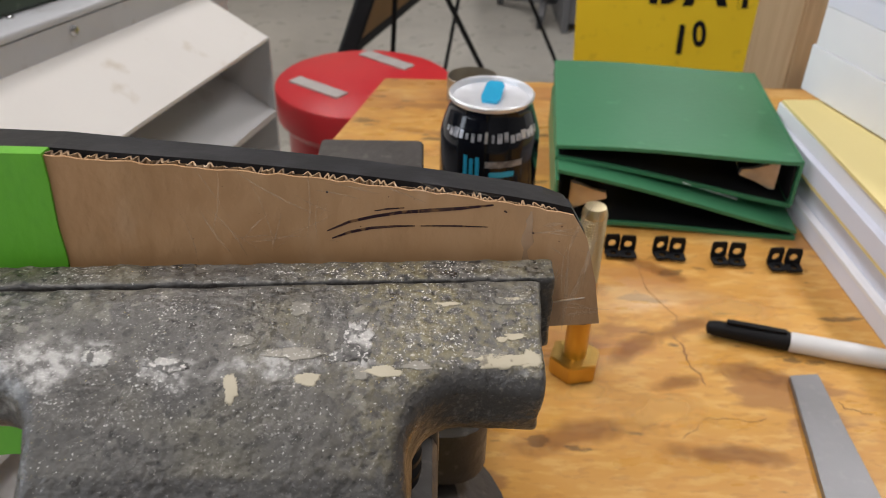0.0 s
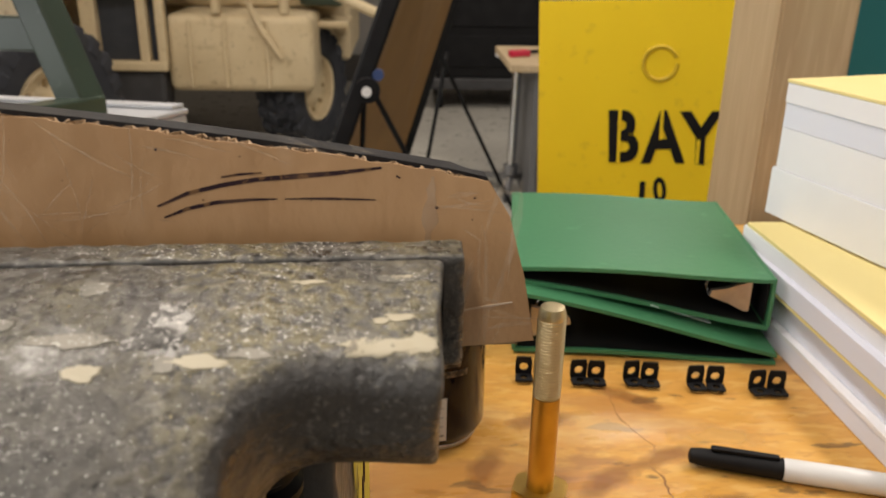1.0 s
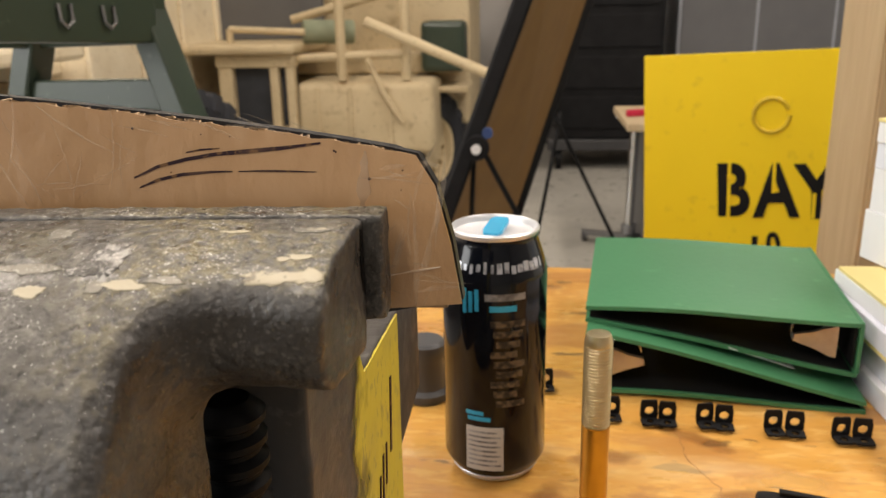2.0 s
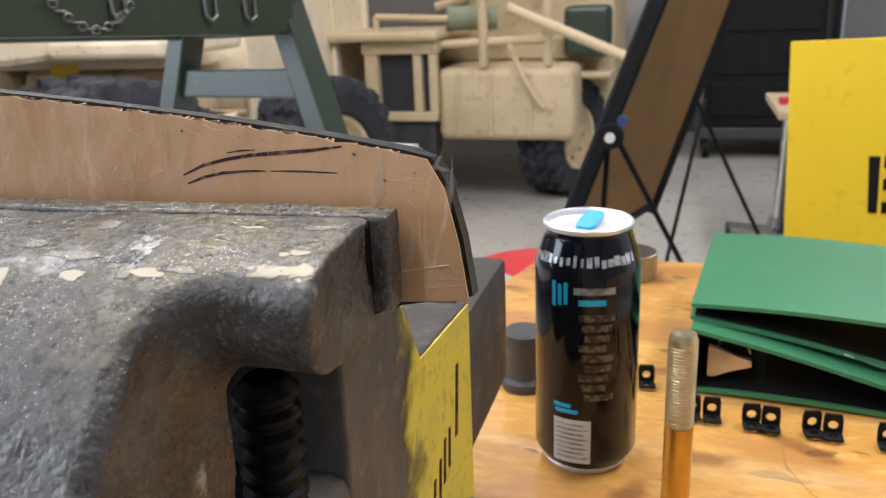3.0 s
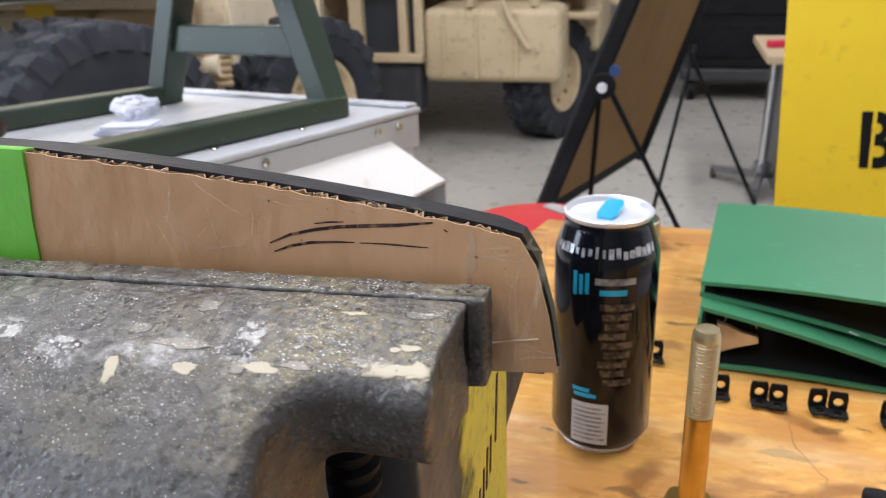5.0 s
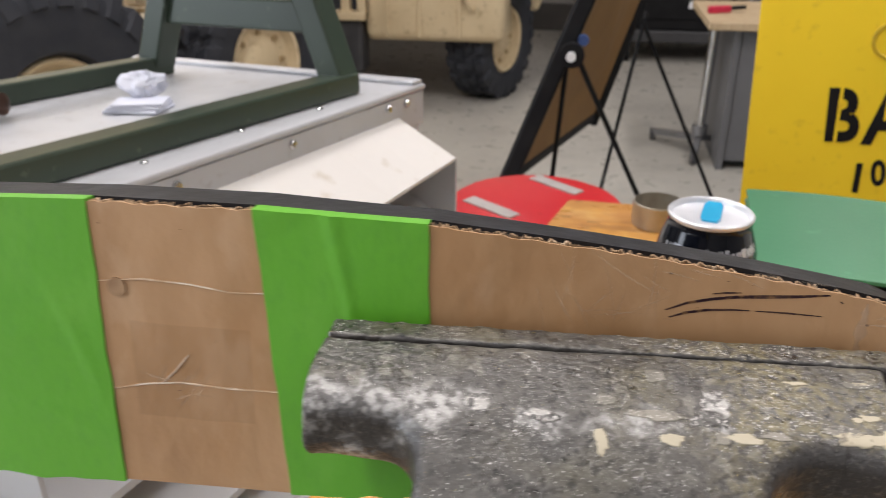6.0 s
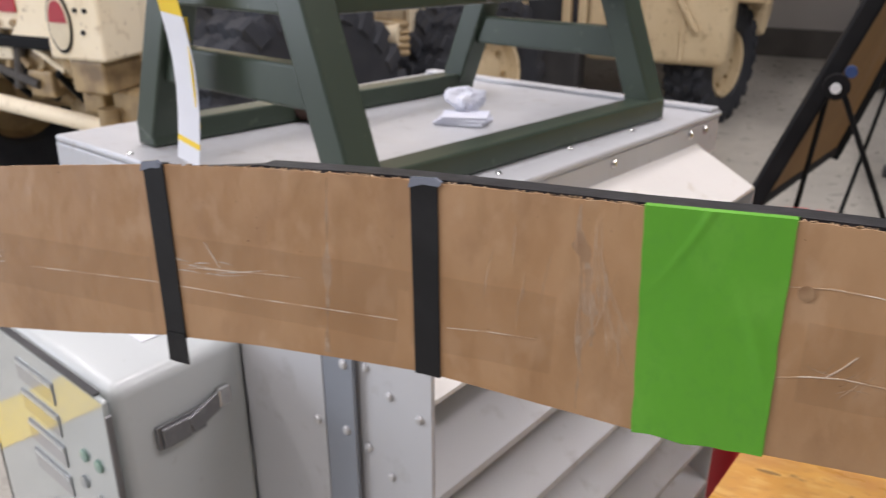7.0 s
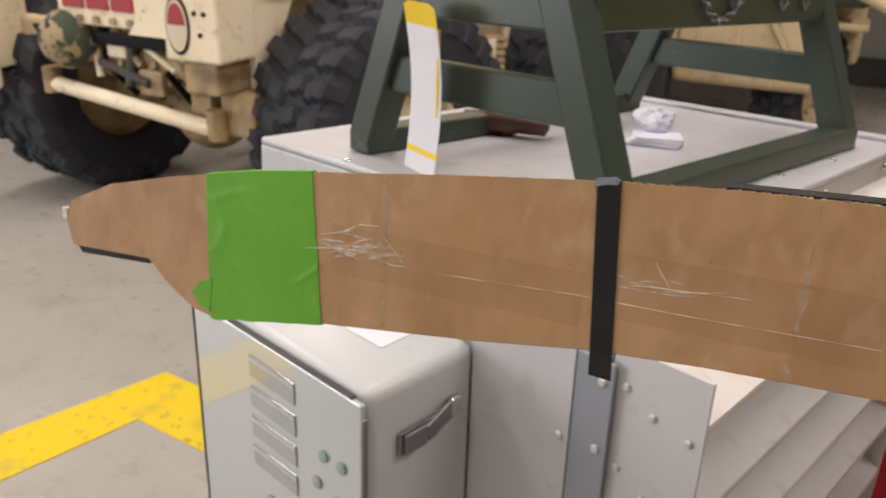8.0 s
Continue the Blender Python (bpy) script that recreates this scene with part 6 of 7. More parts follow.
tag = thing("hang_tag", "white and yellow paper tag hanging from the green stand", "tag", pose(-0.731, 0.662, 0, 0, 0, -29))
for nm, z0, z1, mt in (("tag_head", 1.158, 1.180, TAG_YELLOW), ("tag_body", 1.036, 1.158, PAPER), ("tag_stripe", 1.030, 1.036, TAG_YELLOW), ("tag_foot", 1.012, 1.030, PAPER)):
    bm = B()
    rows = []
    for k in range(6):
        z = z0 + (z1 - z0) * k / 5
        bend = 0.010 * math.sin((z - 1.012) / 0.168 * 3.0)
        shift = (1.18 - z) * 0.045
        w2 = 0.0270 if z < 1.176 else 0.018
        rows.append([bm.verts.new((xx + shift, bend + q, z)) for xx in (-w2, w2) for q in (0, 0.0006)])
    for p, r in zip(rows, rows[1:]):
        bm.faces.new((p[0], p[2], r[2], r[0]))
        bm.faces.new((p[1], r[1], r[3], p[3]))
        bm.faces.new((p[0], r[0], r[1], p[1]))
        bm.faces.new((p[2], p[3], r[3], r[2]))
    bm.faces.new((rows[0][0], rows[0][1], rows[0][3], rows[0][2]))
    bm.faces.new((rows[-1][0], rows[-1][2], rows[-1][3], rows[-1][1]))
    part(nm, bm, mt, tag)
part("tag_border", box(B(), 0.0235, 0.0265, 0.0085, 0.0105, 1.05, 1.157), TAG_YELLOW, tag)
part("tag_wire", tube(B(), [(0, 0.004, 1.176), (0.004, 0.012, 1.190), (0.0, 0.02, 1.22)], 0.0008, 6), STEEL, tag)

# ---- loose things on the lid ----
wad = B()
bmesh.ops.create_icosphere(wad, subdivisions=4, radius=1, matrix=Matrix.Diagonal((0.025, 0.024, 0.013, 1)))
for v in wad.verts:
    q = v.co * 62
    v.co += v.co.normalized() * (0.010 * noise.noise(q) + 0.007 * abs(noise.noise(q * 2.3)))
    v.co.z = max(v.co.z, -0.0125)
mesh_thing("crumpled_paper", wad, PAPER_BLUE, "crumpled white paper wad on the grey lid", "crumpled paper", LIDM @ pose(-0.240, 0.388, 1.0058))
nap = thing("folded_napkin", "folded white paper napkins lying on the grey lid", "napkin", LIDM @ pose(-0.222, 0.362, 0.9806, 0, 0, 25))
for k in range(3):
    part("sheet", box(B(), -0.034 + 0.003 * k, 0.033, -0.028, 0.026 - 0.003 * k, 0.0004 + 0.0042 * k, 0.004 + 0.0042 * k, 0.0012, pose(0, 0, 0, 0, 0, 7 * k - 5)), PAPER_BLUE, nap)
tool = thing("dark_tool", "dark brown cylindrical tool lying on the grey lid", "tool", LIDM @ pose(-0.372, 0.235, 0.9806, 0, 0, 20))
tl = B()
lathe(tl, [(0.006, 0.0), (0.011, 0.003), (0.012, 0.03), (0.017, 0.036), (0.017, 0.07), (0.013, 0.078), (0.013, 0.115), (0.004, 0.12)], 24, Matrix.Translation((-0.06, 0, 0.0175)) @ Matrix.Rotation(radians(90), 4, "Y"))
part("body", tl, BRONZE, tool, "", True)

# ---- leaning folding frame beyond the drum ----
easel = thing("folding_frame", "leaning black folding frame with a brown board and thin legs", "folding frame", pose(-0.05, 2.15, 0))
EO = Vector((-0.05, 2.15, 0))


def easel_part(name, bm, mat, label="", smooth=False):
    bmesh.ops.translate(bm, vec=-EO, verts=bm.verts)
    return part(name, bm, mat, easel, label, smooth)


ea, eb = Vector((-0.384, 2.105, 0.012)), Vector((0.145, 2.21, 1.44))
fa, fb = Vector((0.010, 2.86, 0.455)), Vector((0.338, 3.10, 1.44))
ed, fd = (eb - ea).normalized(), (fb - fa).normalized()
easel_part("frame_tube", beam(B(), ea, eb, 0.046, 0.034, (0, 1, 0), 0.008), BLACK, "black square frame tube")
easel_part("frame_tube", beam(B(), fa, fb, 0.050, 0.034, (0, 1, 0), 0.008), BLACK, "black square frame tube")
bd = B()
q0, q1, q2, q3 = ea + ed * 0.53, eb, fb, fa + fd * 0.03
side = (q3 - q0).normalized() * 0.018
n_ = ed.cross(q3 - q0).normalized() * 0.006
vs = [bd.verts.new(p + n_ * s_) for s_ in (-1, 1) for p in (q0 + side, q1 + side, q2 - side, q3 - side)]
for f in ((0, 1, 2, 3), (7, 6, 5, 4), (0, 4, 5, 1), (1, 5, 6, 2), (2, 6, 7, 3), (3, 7, 4, 0)):
    bd.faces.new([vs[i] for i in f])
easel_part("board", bd, BROWN, "brown fibreboard panel")
easel_part("frame_end", beam(B(), q0, q3, 0.024, 0.030, (0, 0, 1), 0.006), BLACK)
piv = Vector((-0.046, 2.125, 0.842))
for a, b in ((piv + Vector((0, -0.02, 0)), (0.343, 2.44, 0.008)), ((0.179, 3.082, 0.80), (0.024, 2.765, 0.008)), ((0.118, 3.02, 0.87), (0.547, 2.957, 0.008)), (piv + Vector((-0.02, 0.03, 0)), (-0.12, 2.35, 0.008))):
    easel_part("leg", rod(B(), a, b, 0.0068, 12), BLACK, "thin black leg", True)
easel_part("hinge_plate", rod(B(), piv + Vector((-0.01, -0.035, 0)), piv + Vector((-0.01, -0.02, 0)), 0.030, 20), BLACK, "round hinge plate", True)
easel_part("hinge_bolt", rod(B(), piv + Vector((-0.012, -0.043, -0.002)), piv + Vector((-0.012, -0.035, -0.002)), 0.012, 14), MARKER_WHITE, "bright hinge bolt", True)
easel_part("hinge_knob", rod(B(), piv + Vector((0.015, -0.03, 0.035)), piv + Vector((0.015, -0.01, 0.035)), 0.013, 14), material("navy_knob", (0.03, 0.06, 0.16), 0.4, 0, [(20, 0.4, 0.7, (0.04, 0.08, 0.2), 0.6)]), "dark blue knob", True)

# ---- grey cart and black equipment rack behind ----
cart = thing("work_table", "grey steel work table with a brown wooden top", "table", pose(0.95, 4.05, 0))
part("side_panel", box(B(), -0.345, -0.315, -0.26, 0.30, 0.001, 0.625, 0.004), GREYPANEL, cart, "flat grey side panel")
part("drawer_body", box(B(), -0.3145, 0.40, -0.25, 0.30, 0.04, 0.625, 0.004), GREYPANEL, cart)
part("worktop", box(B(), -0.46, 0.42, -0.30, 0.34, 0.6255, 0.660, 0.005), POSTWOOD, cart, "brown wooden top")
part("post", rod(B(), (-0.405, -0.05, 0.10), (-0.395, -0.05, 0.625), 0.021, 16), STEEL, cart, "chrome post", True)
part("post_collar", rod(B(), (-0.405, -0.05, 0.10), (-0.405, -0.05, 0.145), 0.036, 18), DULL_STEEL, cart, "", True)
for x1, y1 in ((-0.60, 0.16), (-0.20, 0.10), (-0.44, -0.20)):
    part("foot", beam(B(), (-0.405, -0.05, 0.085), (x1, y1, 0.045), 0.034, 0.028, bevel=0.006), DULL_STEEL, cart, "low steel foot")
    part("caster", rod(B(), (x1 - 0.012, y1, 0.0305), (x1 + 0.012, y1, 0.0305), 0.030, 16), DARKGREY, cart, "", True)
redbox = thing("red_clamp", "small red clamp lying on the table top", "clamp", pose(0.560, 4.00, 0.6605, 0, 0, 20))
part("jaw", box(B(), -0.05, 0.05, -0.018, 0.018, 0.0005, 0.030, 0.006), material("bright_red_plastic", (0.55, 0.02, 0.06), 0.4, 0, [(20, 0.4, 0.7, (0.45, 0.02, 0.05), 0.6)]), redbox)
part("handle", rod(B(), (0.03, 0.0, 0.018), (0.13, 0.01, 0.020), 0.009, 14), BLACK, redbox, "black handle", True)

rack = thing("equipment_rack", "tall black equipment rack on casters by the wall", "rack", pose(0.62, 6.35, 0))
part("body", box(B(), -0.36, 0.36, -0.3, 0.3, 0.22, 1.75, 0.012), BLACK, rack)
for k in range(5):
    part("shelf_face", box(B(), -0.33, 0.33, -0.312, -0.3005, 0.30 + 0.28 * k, 0.52 + 0.28 * k, 0.004), BLACK, rack)
part("base_bar", box(B(), -0.42, 0.42, -0.32, 0.32, 0.14, 0.2195, 0.01), DARKGREY, rack)
for x in (-0.34, 0.34):
    for y in (-0.26, 0.26):
        part("caster", rod(B(), (x - 0.02, y, 0.07), (x + 0.02, y, 0.07), 0.0695, 18), BLACK, rack, "", True)
part("label_card", box(B(), 0.05, 0.09, -0.316, -0.3125, 0.375, 0.42), PAPER, rack, "small white card")
locker = thing("grey_locker", "plain grey steel locker by the wall", "locker", pose(1.75, 6.55, 0))
part("body", box(B(), -0.66, 0.9, -0.35, 0.35, 0.001, 2.1, 0.006), material("pale_grey_locker", (0.38, 0.40, 0.44), 0.5, 0, [(3, 0.4, 0.7, (0.33, 0.35, 0.39), 0.7)]), locker)
for k in range(3):
    part("door", box(B(), -0.64 + 0.52 * k, -0.14 + 0.52 * k, -0.362, -0.3505, 0.06, 2.04, 0.004), GREYPANEL, locker)


# ---- military trucks ----
def wheel(parent, name, c, axis, R_, W_, lugs=26, rim=TAN, bore=0.56):
    """A wheel with chunky tread as a part of a truck."""
    m = Vector(axis).to_track_quat("Z", "Y").to_matrix().to_4x4()
    m.translation = Vector(c) - parent.matrix_basis.translation
    holder = new(name)
    holder.empty_display_size = 0.05
    holder.parent = parent
    holder.matrix_basis = m
    h = W_ / 2
    prof = [(bore, -0.75), (bore + 0.04, -0.92), (0.70, -0.99), (0.80, -1.0), (0.815, -1.0), (0.90, -0.96), (0.935, -0.92)] + [(0.955, -0.90 + 1.8 * q / 22) for q in range(23)] + [(0.935, 0.92), (0.90, 0.96), (0.815, 1.0), (0.80, 1.0), (0.70, 0.99), (bore + 0.04, 0.92), (bore, 0.75)]
    seg = lugs * 10
    ty = B()
    rings = []
    for rr, zz in prof:
        ring_ = []
        for k in range(seg):
            p = (k / 10 + 0.55 * zz * (1 if zz > 0 else -1)) % 1.0
            raised = 0.0
            if rr > 0.81:
                row = abs(zz)
                if row > 0.52:
                    raised = 1.0 if 0.12 < p < 0.72 else 0.0
                elif row > 0.46:
                    raised = 0.0
                else:
                    raised = 1.0 if 0.30 < (p + (0.5 if zz > 0 else 0.15)) % 1.0 < 0.90 and abs(zz) > 0.05 else 0.0
            q = R_ * (rr + (0.055 * raised if rr > 0.93 else 0.0))
            w = h * zz * (1.0 + (0.05 * raised if 0.81 < rr < 0.94 else 0.0))
            a = 2 * math.pi * k / seg
            ring_.append(ty.verts.new((q * math.cos(a), q * math.sin(a), w)))
        rings.append(ring_)
    for ra, rb in zip(rings, rings[1:]):
        for k in range(seg):
            ty.faces.new((ra[k], ra[(k + 1) % seg], rb[(k + 1) % seg], rb[k]))
    for k in range(seg):
        ty.faces.new((rings[-1][k], rings[-1][(k + 1) % seg], rings[0][(k + 1) % seg], rings[0][k]))
    part("tyre", ty, TYRE, holder, "chunky black tyre tread", True, 25)
    q = R_ * bore / 0.56
    rm = lathe(B(), [(q * 0.10, -h * 0.5), (q * 0.50, -h * 0.5), (q * 0.56, -h * 0.72), (q * 0.575, h * 0.72), (q * 0.54, h * 0.86), (q * 0.50, h * 0.80), (q * 0.46, h * 0.5), (q * 0.34, h * 0.42), (q * 0.24, h * 0.60), (q * 0.12, h * 0.66), (q * 0.02, h * 0.66)], 40)
    part("rim", rm, rim, holder, "tan steel rim", True)
    nut = finish("wheel_nut", rod(B(), (0, 0, h * 0.42), (0, 0, h * 0.54), q * 0.035, 6), TAN_OIL)
    for k in range(8):
        a = radians(45 * k)
        ob = new("wheel_nut", nut)
        ob.parent = holder
        ob.matrix_basis = Matrix.Translation((q * 0.37 * math.cos(a), q * 0.37 * math.sin(a), 0))
    return holder


truck = thing("armoured_truck", "sand-coloured military truck with large tyres and a round emblem", "truck", pose(-2.55, 3.6, 0))


def truck_part(name, bm, mat=None, label="", smooth=False, parent=None):
    bmesh.ops.translate(bm, vec=-(parent or truck).matrix_basis.translation, verts=bm.verts)
    return part(name, bm, mat or (TAN if parent else TAN_PALE), parent or truck, label, smooth)


wheel(truck, "front_wheel", (-1.90, 2.60, 0.470), (0.93, -0.36, 0), 0.470, 0.44, 26, TAN, 0.46)
wheel(truck, "front_wheel", (-3.42, 2.64, 0.47), (-1, 0.10, 0), 0.47, 0.40, 17, TAN_OIL, 0.50)
truck_part("hull", box(B(), -3.25, -2.12, 3.50, 6.2, 0.45, 2.5, 0.03))
truck_part("side_armour", box(B(), -2.118, -1.80, 3.52, 6.1, 0.28, 2.3, 0.02))
truck_part("hood", box(B(), -3.15, -2.20, 2.32, 3.498, 0.98, 1.45, 0.03))
truck_part("front_plate", box(B(), -3.10, -2.48, 2.20, 2.235, 0.80, 1.30, 0.01), TAN_PALE)
truck_part("bumper_post", box(B(), -2.475, -2.235, 2.10, 2.30, 0.735, 1.25, 0.012), TAN_PALE, "tan front bumper post")
truck_part("bumper_post", box(B(), -3.62, -3.40, 2.10, 2.30, 0.60, 1.25, 0.012), TAN_PALE)
truck_part("tow_block", box(B(), -2.42, -2.27, 2.12, 2.34, 0.62, 0.733, 0.01), TAN_OIL)
truck_part("tow_block", box(B(), -2.36, -2.20, 2.22, 2.42, 0.45, 0.618, 0.02), TAN_OIL)
truck_part("fender", box(B(), -2.19, -1.70, 2.75, 3.34, 0.99, 1.06, 0.02), TAN_PALE)
eb_ = B()
lathe(eb_, [(0.001, 0), (0.098, 0), (0.098, 0.004), (0.001, 0.004)], 40, Matrix.Translation((-2.405, 2.099, 0.855)) @ Matrix.Diagonal((0.52, 1, 1, 1)) @ Matrix.Rotation(radians(90), 4, "X"))
truck_part("emblem_disc", eb_, BLACK, "round emblem with a black rim")
eb2 = B()
lathe(eb2, [(0.001, 0), (0.086, 0), (0.086, 0.004), (0.001, 0.004)], 40, Matrix.Translation((-2.405, 2.0955, 0.855)) @ Matrix.Diagonal((0.52, 1, 1, 1)) @ Matrix.Rotation(radians(90), 4, "X"))
truck_part("emblem_field", eb2, CREAM)
eb3 = B()
prism(eb3, [(0.072 * 0.52 * math.cos(radians(a)), 0.072 * math.sin(radians(a))) for a in range(0, 181, 12)], 0, 0.003, "y", Matrix.Translation((-2.405, 2.0895, 0.858)))
truck_part("emblem_half", eb3, RED_MARK, "red upper half of the emblem")
for x in (-2.33, -2.29):
    truck_part("rivet", rod(B(), (x, 2.094, 0.90), (x, 2.101, 0.90), 0.008, 10), BLACK)
truck_part("rivet", rod(B(), (-2.31, 2.094, 0.83), (-2.31, 2.101, 0.83), 0.008, 10), BLACK)
for k, (x0, x1, z0, z1) in enumerate(((-3.60, -3.52, 0.56, 0.78), (-3.50, -3.36, 0.52, 0.80))):
    truck_part("bumper_pad", box(B(), x0, x1, 2.02, 2.12, z0, z1, 0.03, None, 4), TAN_PALE, "rounded tan bumper pad", True)
gus = B()
prism(gus, [(-2.66, 0.80), (-2.48, 1.02), (-2.48, 0.80)], 2.12, 2.195, "y")
truck_part("gusset", gus, TAN_PALE)
truck_part("side_gusset", prism(B(), [(2.30, 0.56), (2.30, 1.24), (2.75, 1.24)], -2.30, -2.245, "x"), TAN_PALE)
for k, (cx, cz, rr, ln) in enumerate(((-2.98, 0.64, 0.030, 0.14), (-2.90, 0.70, 0.022, 0.10), (-2.80, 0.62, 0.035, 0.14), (-2.72, 0.69, 0.020, 0.10), (-2.66, 0.66, 0.03, 0.12), (-2.56, 0.62, 0.04, 0.13), (-2.50, 0.70, 0.03, 0.10))):
    truck_part("joint", rod(B(), (cx, 2.30, cz - ln / 3), (cx + 0.03, 2.36, cz + ln / 3), rr * 0.6, 14), TAN_OIL if k % 3 else TAN, "", True)
for k in range(7):
    truck_part("bolt_head", rod(B(), (-2.98 + 0.085 * k, 2.185, 0.825), (-2.98 + 0.085 * k, 2.199, 0.825), 0.014, 8), TAN_OIL)
for k, (x0, y0, z0, x1, y1, z1, r) in enumerate(((-3.02, 2.28, 0.80, -2.96, 2.24, 0.60, 0.016), (-2.90, 2.27, 0.78, -2.74, 2.24, 0.66, 0.014), (-2.78, 2.26, 0.80, -2.80, 2.23, 0.58, 0.020), (-2.64, 2.27, 0.79, -2.52, 2.24, 0.70, 0.014), (-2.60, 2.25, 0.72, -2.44, 2.22, 0.60, 0.022), (-2.95, 2.24, 0.66, -2.70, 2.23, 0.60, 0.018), (-2.72, 2.24, 0.74, -2.56, 2.23, 0.66, 0.012))):
    truck_part("linkage", rod(B(), (x0, y0, z0), (x1, y1, z1), r, 10), (TAN_PALE, TAN_OIL, IRON_DARK)[k % 3], "", True)
for k, (cx, cz, sx, sz) in enumerate(((-2.86, 0.72, 0.05, 0.04), (-2.70, 0.60, 0.06, 0.05), (-2.56, 0.74, 0.045, 0.035), (-2.46, 0.56, 0.05, 0.05))):
    truck_part("bracket", box(B(), cx - sx, cx + sx, 2.235, 2.30, cz - sz, cz + sz, 0.01), TAN_OIL if k % 2 else TAN_PALE)
truck_part("spring_plate", box(B(), -2.96, -2.54, 2.215, 2.25, 0.73, 0.775, 0.008), IRON_BLACK)
truck_part("tie_rod", rod(B(), (-3.18, 2.20, 0.555), (-2.36, 2.20, 0.475), 0.030, 16), TAN_PALE, "tan steering tie rod", True)
truck_part("rod_end", rod(B(), (-3.19, 2.20, 0.52), (-3.19, 2.20, 0.62), 0.036, 16), TAN_OIL, "", True)
truck_part("rod_end", rod(B(), (-2.36, 2.20, 0.44), (-2.36, 2.20, 0.55), 0.036, 16), TAN_OIL, "", True)
truck_part("axle", rod(B(), (-3.25, 2.64, 0.47), (-2.12, 2.64, 0.47), 0.075, 18), TAN_OIL, "oily front axle", True)
dif = B()
bmesh.ops.create_uvsphere(dif, u_segments=24, v_segments=14, radius=0.17, matrix=Matrix.Translation((-2.72, 2.60, 0.43)))
truck_part("differential", dif, TAN_OIL, "", True)
for x in (-3.02, -2.86, -2.62, -2.50):
    truck_part("suspension_arm", rod(B(), (x, 2.40, 0.80), (x + 0.05, 2.62, 0.46), 0.030, 12), TAN_OIL, "", True)
hl = B()
bmesh.ops.create_uvsphere(hl, u_segments=24, v_segments=14, radius=0.115, matrix=Matrix.Translation((-3.08, 2.22, 0.735)))
truck_part("headlamp_cover", hl, CAMO, "camouflage-covered round headlamp", True)
for k in range(3):
    truck_part("red_plate", box(B(), -3.06 + 0.125 * k, -2.955 + 0.125 * k, 2.192, 2.1995, 0.862, 0.918), RED_MARK, "small red plate")
for k, (x0, x1, z0, z1) in enumerate(((-3.58, -3.30, 0.42, 0.60), (-3.50, -3.24, 0.62, 0.80), (-2.95, -2.55, 0.62, 0.72), (-2.75, -2.62, 0.58, 0.66))):
    truck_part("under_bracket", box(B(), x0, x1, 2.26, 2.42, z0, z1, 0.02), TAN_OIL if k > 1 else TAN)
for k in range(6):
    truck_part("hose", tube(B(), [(-2.95 + 0.09 * k, 2.30, 0.78), (-2.93 + 0.08 * k, 2.24, 0.66 - 0.02 * (k % 3)), (-2.88 + 0.07 * k, 2.34, 0.52)], 0.014, 8), TAN_OIL if k % 2 else IRON_BLACK, "", True)
truck_part("stowage_roll", rod(B(), (-2.1, 3.28, 0.70), (-1.72, 3.28, 0.68), 0.05, 16), TAN_PALE, "", True)
truck_part("yellow_label", box(B(), -2.575, -2.43, 3.193, 3.1985, 0.885, 0.940), TAG_YELLOW, "small yellow label")
CANVAS = material("sand_canvas", (0.66, 0.54, 0.36), 0.85, 0, [(7, 0.42, 0.62, (0.54, 0.42, 0.26), 0.7), (60, 0.5, 0.65, (0.70, 0.58, 0.40), 0.5)], 0.4, 26)
for k, (bx, by, bz, sx, sy, sz) in enumerate(((-2.72, 3.36, 0.72, 0.21, 0.11, 0.085), (-2.34, 3.36, 0.71, 0.20, 0.12, 0.08), (-2.06, 3.35, 0.72, 0.16, 0.11, 0.085), (-2.56, 3.36, 0.85, 0.26, 0.11, 0.065), (-2.12, 3.37, 0.85, 0.21, 0.11, 0.06), (-2.95, 3.35, 0.80, 0.12, 0.11, 0.12))):
    bag = B()
    bmesh.ops.create_icosphere(bag, subdivisions=4, radius=1)
    for v in bag.verts:
        c = v.co.copy()
        for ax in range(3):
            c[ax] = math.copysign(abs(c[ax]) ** 0.55, c[ax])
        c += v.co * 0.10 * noise.noise(v.co * 2.4 + Vector((k * 3.1, 0, 0)))
        v.co = Vector((bx + sx * c.x, by + sy * c.y, bz + sz * c.z))
    truck_part("stowed_bag", bag, CANVAS, "lumpy sand-coloured canvas bag", True)
truck_part("stowage_shelf", box(B(), -3.10, -1.90, 3.20, 3.49, 0.915, 0.975, 0.012), TAN_PALE)
for k in range(4):
    truck_part("side_rib", box(B(), -1.799, -1.775, 3.5 + 0.5 * k, 3.56 + 0.5 * k, 0.6, 1.5, 0.004))
for k in range(5):
    truck_part("stowed_coil", tube(B(), [(-1.86 + 0.16 * math.cos(a), 3.30 + 0.05 * math.sin(a), 0.60 + 0.03 * k) for a in [radians(q) for q in range(0, 361, 30)]], 0.014, 6), TAN_OIL, "", True)

jeep = thing("utility_truck", "sand-coloured open military utility truck with tube frame", "truck", pose(-1.0, 4.9, 0))


def jeep_part(name, bm, mat=None, label="", smooth=False):
    return truck_part(name, bm, mat, label, smooth, jeep)


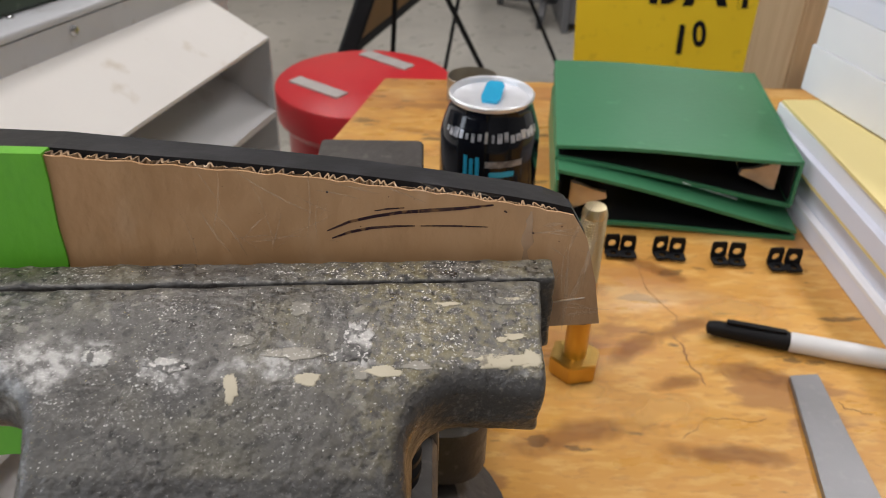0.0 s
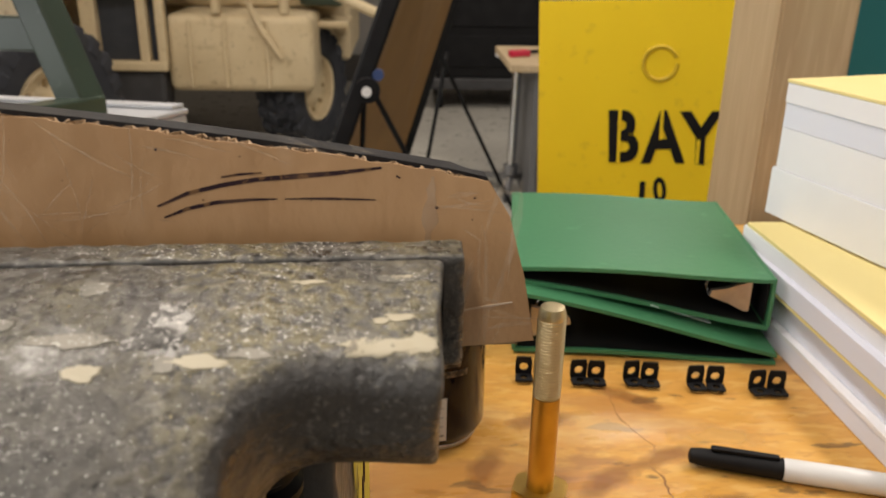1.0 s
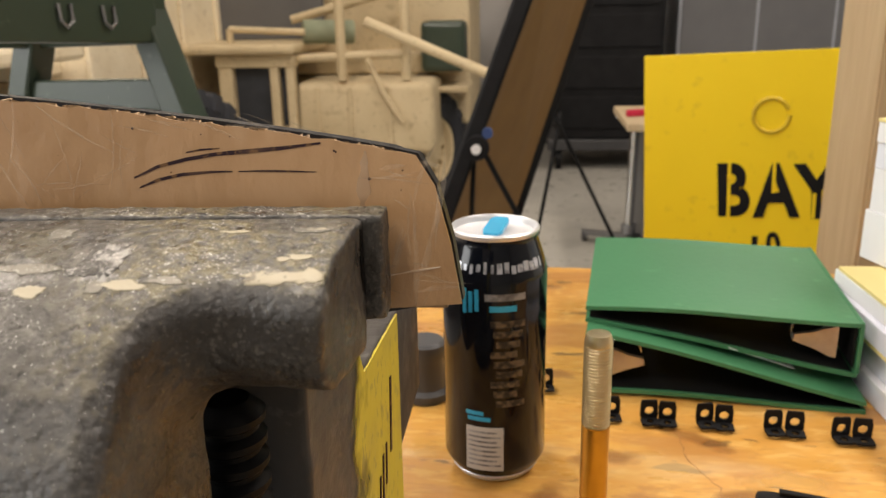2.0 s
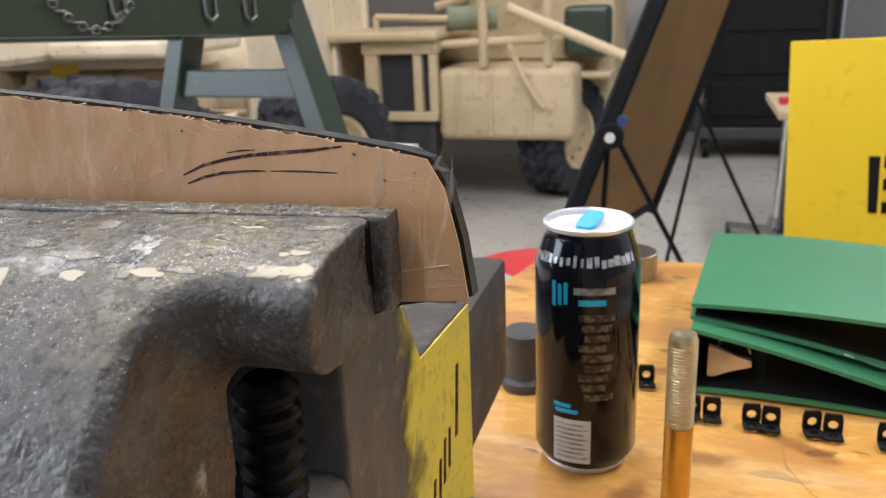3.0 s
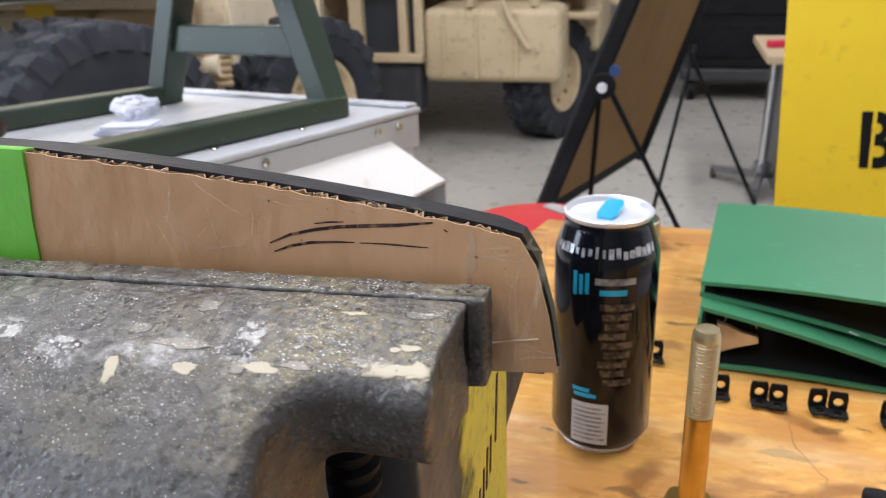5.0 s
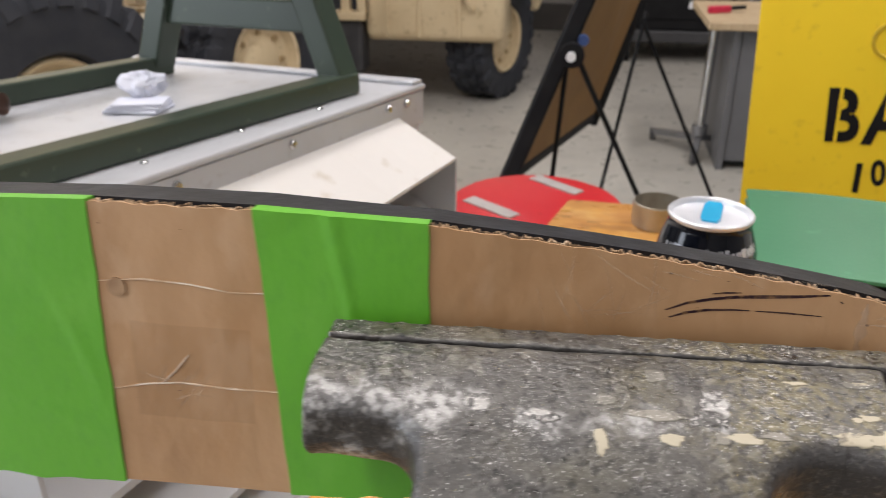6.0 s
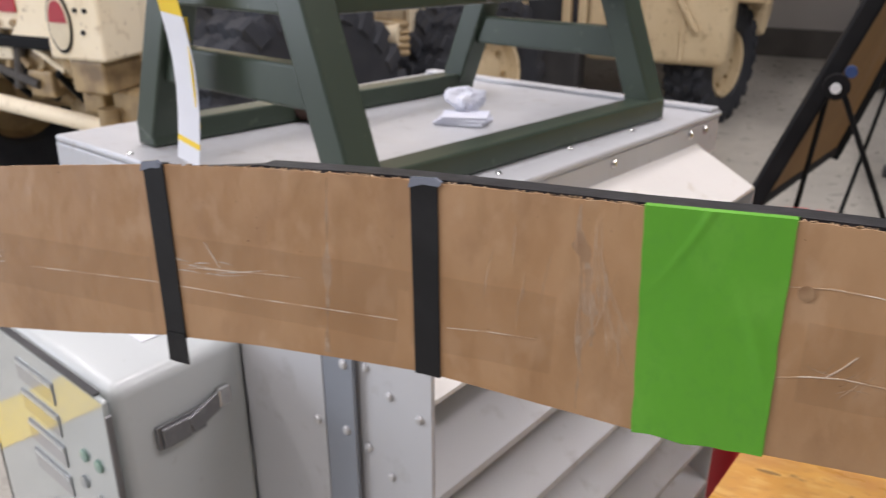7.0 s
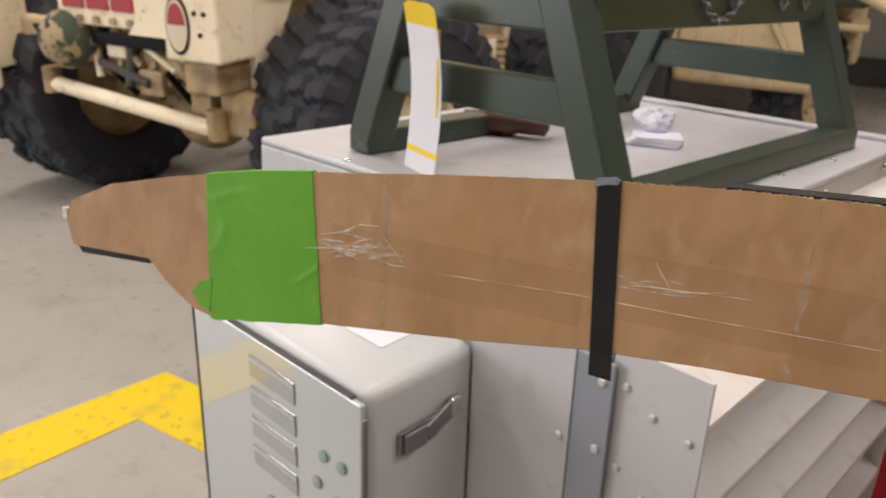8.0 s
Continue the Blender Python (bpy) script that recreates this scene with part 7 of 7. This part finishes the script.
wheel(jeep, "front_wheel", (-1.57, 3.78, 0.41), (0.93, -0.36, 0), 0.41, 0.27, 22)
wheel(jeep, "rear_wheel", (-0.56, 4.98, 0.335), (0.93, -0.36, 0), 0.335, 0.25, 20)
tk = box(B(), -1.22, -0.45, 4.58, 5.1, 0.375, 0.775, 0.05, None, 4)
jeep_part("side_tank", tk, TAN, "rounded tan side tank", True)
for x in (-1.10, -0.92, -0.70):
    jeep_part("tank_rib", box(B(), x, x + 0.02, 4.565, 4.579, 0.40, 0.75, 0.004))
jeep_part("tank_strap", tube(B(), [(-0.80, 4.56, 0.90), (-0.72, 4.55, 0.72), (-0.62, 4.56, 0.56)], 0.016, 8), TAN, "", True)
for x0, x1 in ((-1.62, -1.54), (-1.335, -1.285), (-1.245, -1.20)):
    jeep_part("grille_post", box(B(), x0, x1, 4.52, 4.60, 0.50, 0.90, 0.01))
jeep_part("grille_rail", box(B(), -1.63, -1.19, 4.51, 4.60, 0.86, 0.93, 0.01))
jeep_part("grille_rail", box(B(), -1.62, -1.20, 4.515, 4.60, 0.49, 0.54, 0.01))
jeep_part("grille_mesh", box(B(), -1.54, -1.20, 4.575, 4.60, 0.54, 0.86), material("dark_blue_grey_mesh", (0.03, 0.035, 0.045), 0.5, 0, [(20, 0.4, 0.7, (0.045, 0.05, 0.06), 0.7)]), "dark radiator mesh")
jeep_part("step_box", box(B(), -1.56, -1.23, 4.55, 4.72, 0.20, 0.485, 0.02), DARKGREY)
jeep_part("hood_shelf", box(B(), -1.95, -1.17, 4.45, 5.2, 0.932, 0.985, 0.02))
jeep_part("chassis", box(B(), -1.9, -0.5, 4.72, 5.6, 0.36, 0.50, 0.02), TAN_OIL)
jeep_part("deck", box(B(), -1.9, -0.35, 5.0, 6.2, 0.78, 0.90, 0.02))
jeep_part("tub", box(B(), -1.9, -0.3, 5.25, 6.3, 0.45, 1.25, 0.03))
jeep_part("windscreen", box(B(), -1.80, -1.15, 5.05, 5.10, 0.985, 1.50, 0.01), GREYPANEL)
jeep_part("green_pack", box(B(), -0.55, -0.30, 4.85, 5.1, 0.80, 1.08, 0.03), OLIVE, "dark green stowed bag")
jeep_part("green_roll", rod(B(), (-1.18, 4.7, 1.04), (-0.92, 4.8, 1.03), 0.065, 18), material("pale_green_canvas", (0.24, 0.27, 0.18), 0.8, 0, [(14, 0.4, 0.7, (0.3, 0.32, 0.22), 0.7)]), "rolled pale green canvas", True)
for a, b, r in (((-0.95, 4.6, 0.78), (-0.95, 4.6, 1.5), 0.026), ((-0.60, 4.62, 0.78), (-0.60, 4.62, 1.5), 0.026), ((-1.24, 4.6, 0.90), (-0.60, 4.62, 0.92), 0.024), ((-0.80, 4.55, 1.09), (-0.10, 4.45, 0.80), 0.028), ((-1.57, 4.62, 0.985), (-1.57, 4.62, 1.06), 0.018), ((-1.57, 4.62, 1.06), (-1.15, 4.62, 1.04), 0.018), ((-1.3, 4.9, 1.1), (-0.5, 4.95, 1.3), 0.024)):
    jeep_part("frame_pipe", rod(B(), a, b, r, 14), TAN, "", True)
jeep_part("wheel_arch", box(B(), -0.80, -0.28, 4.85, 5.2, 0.685, 0.72, 0.01))
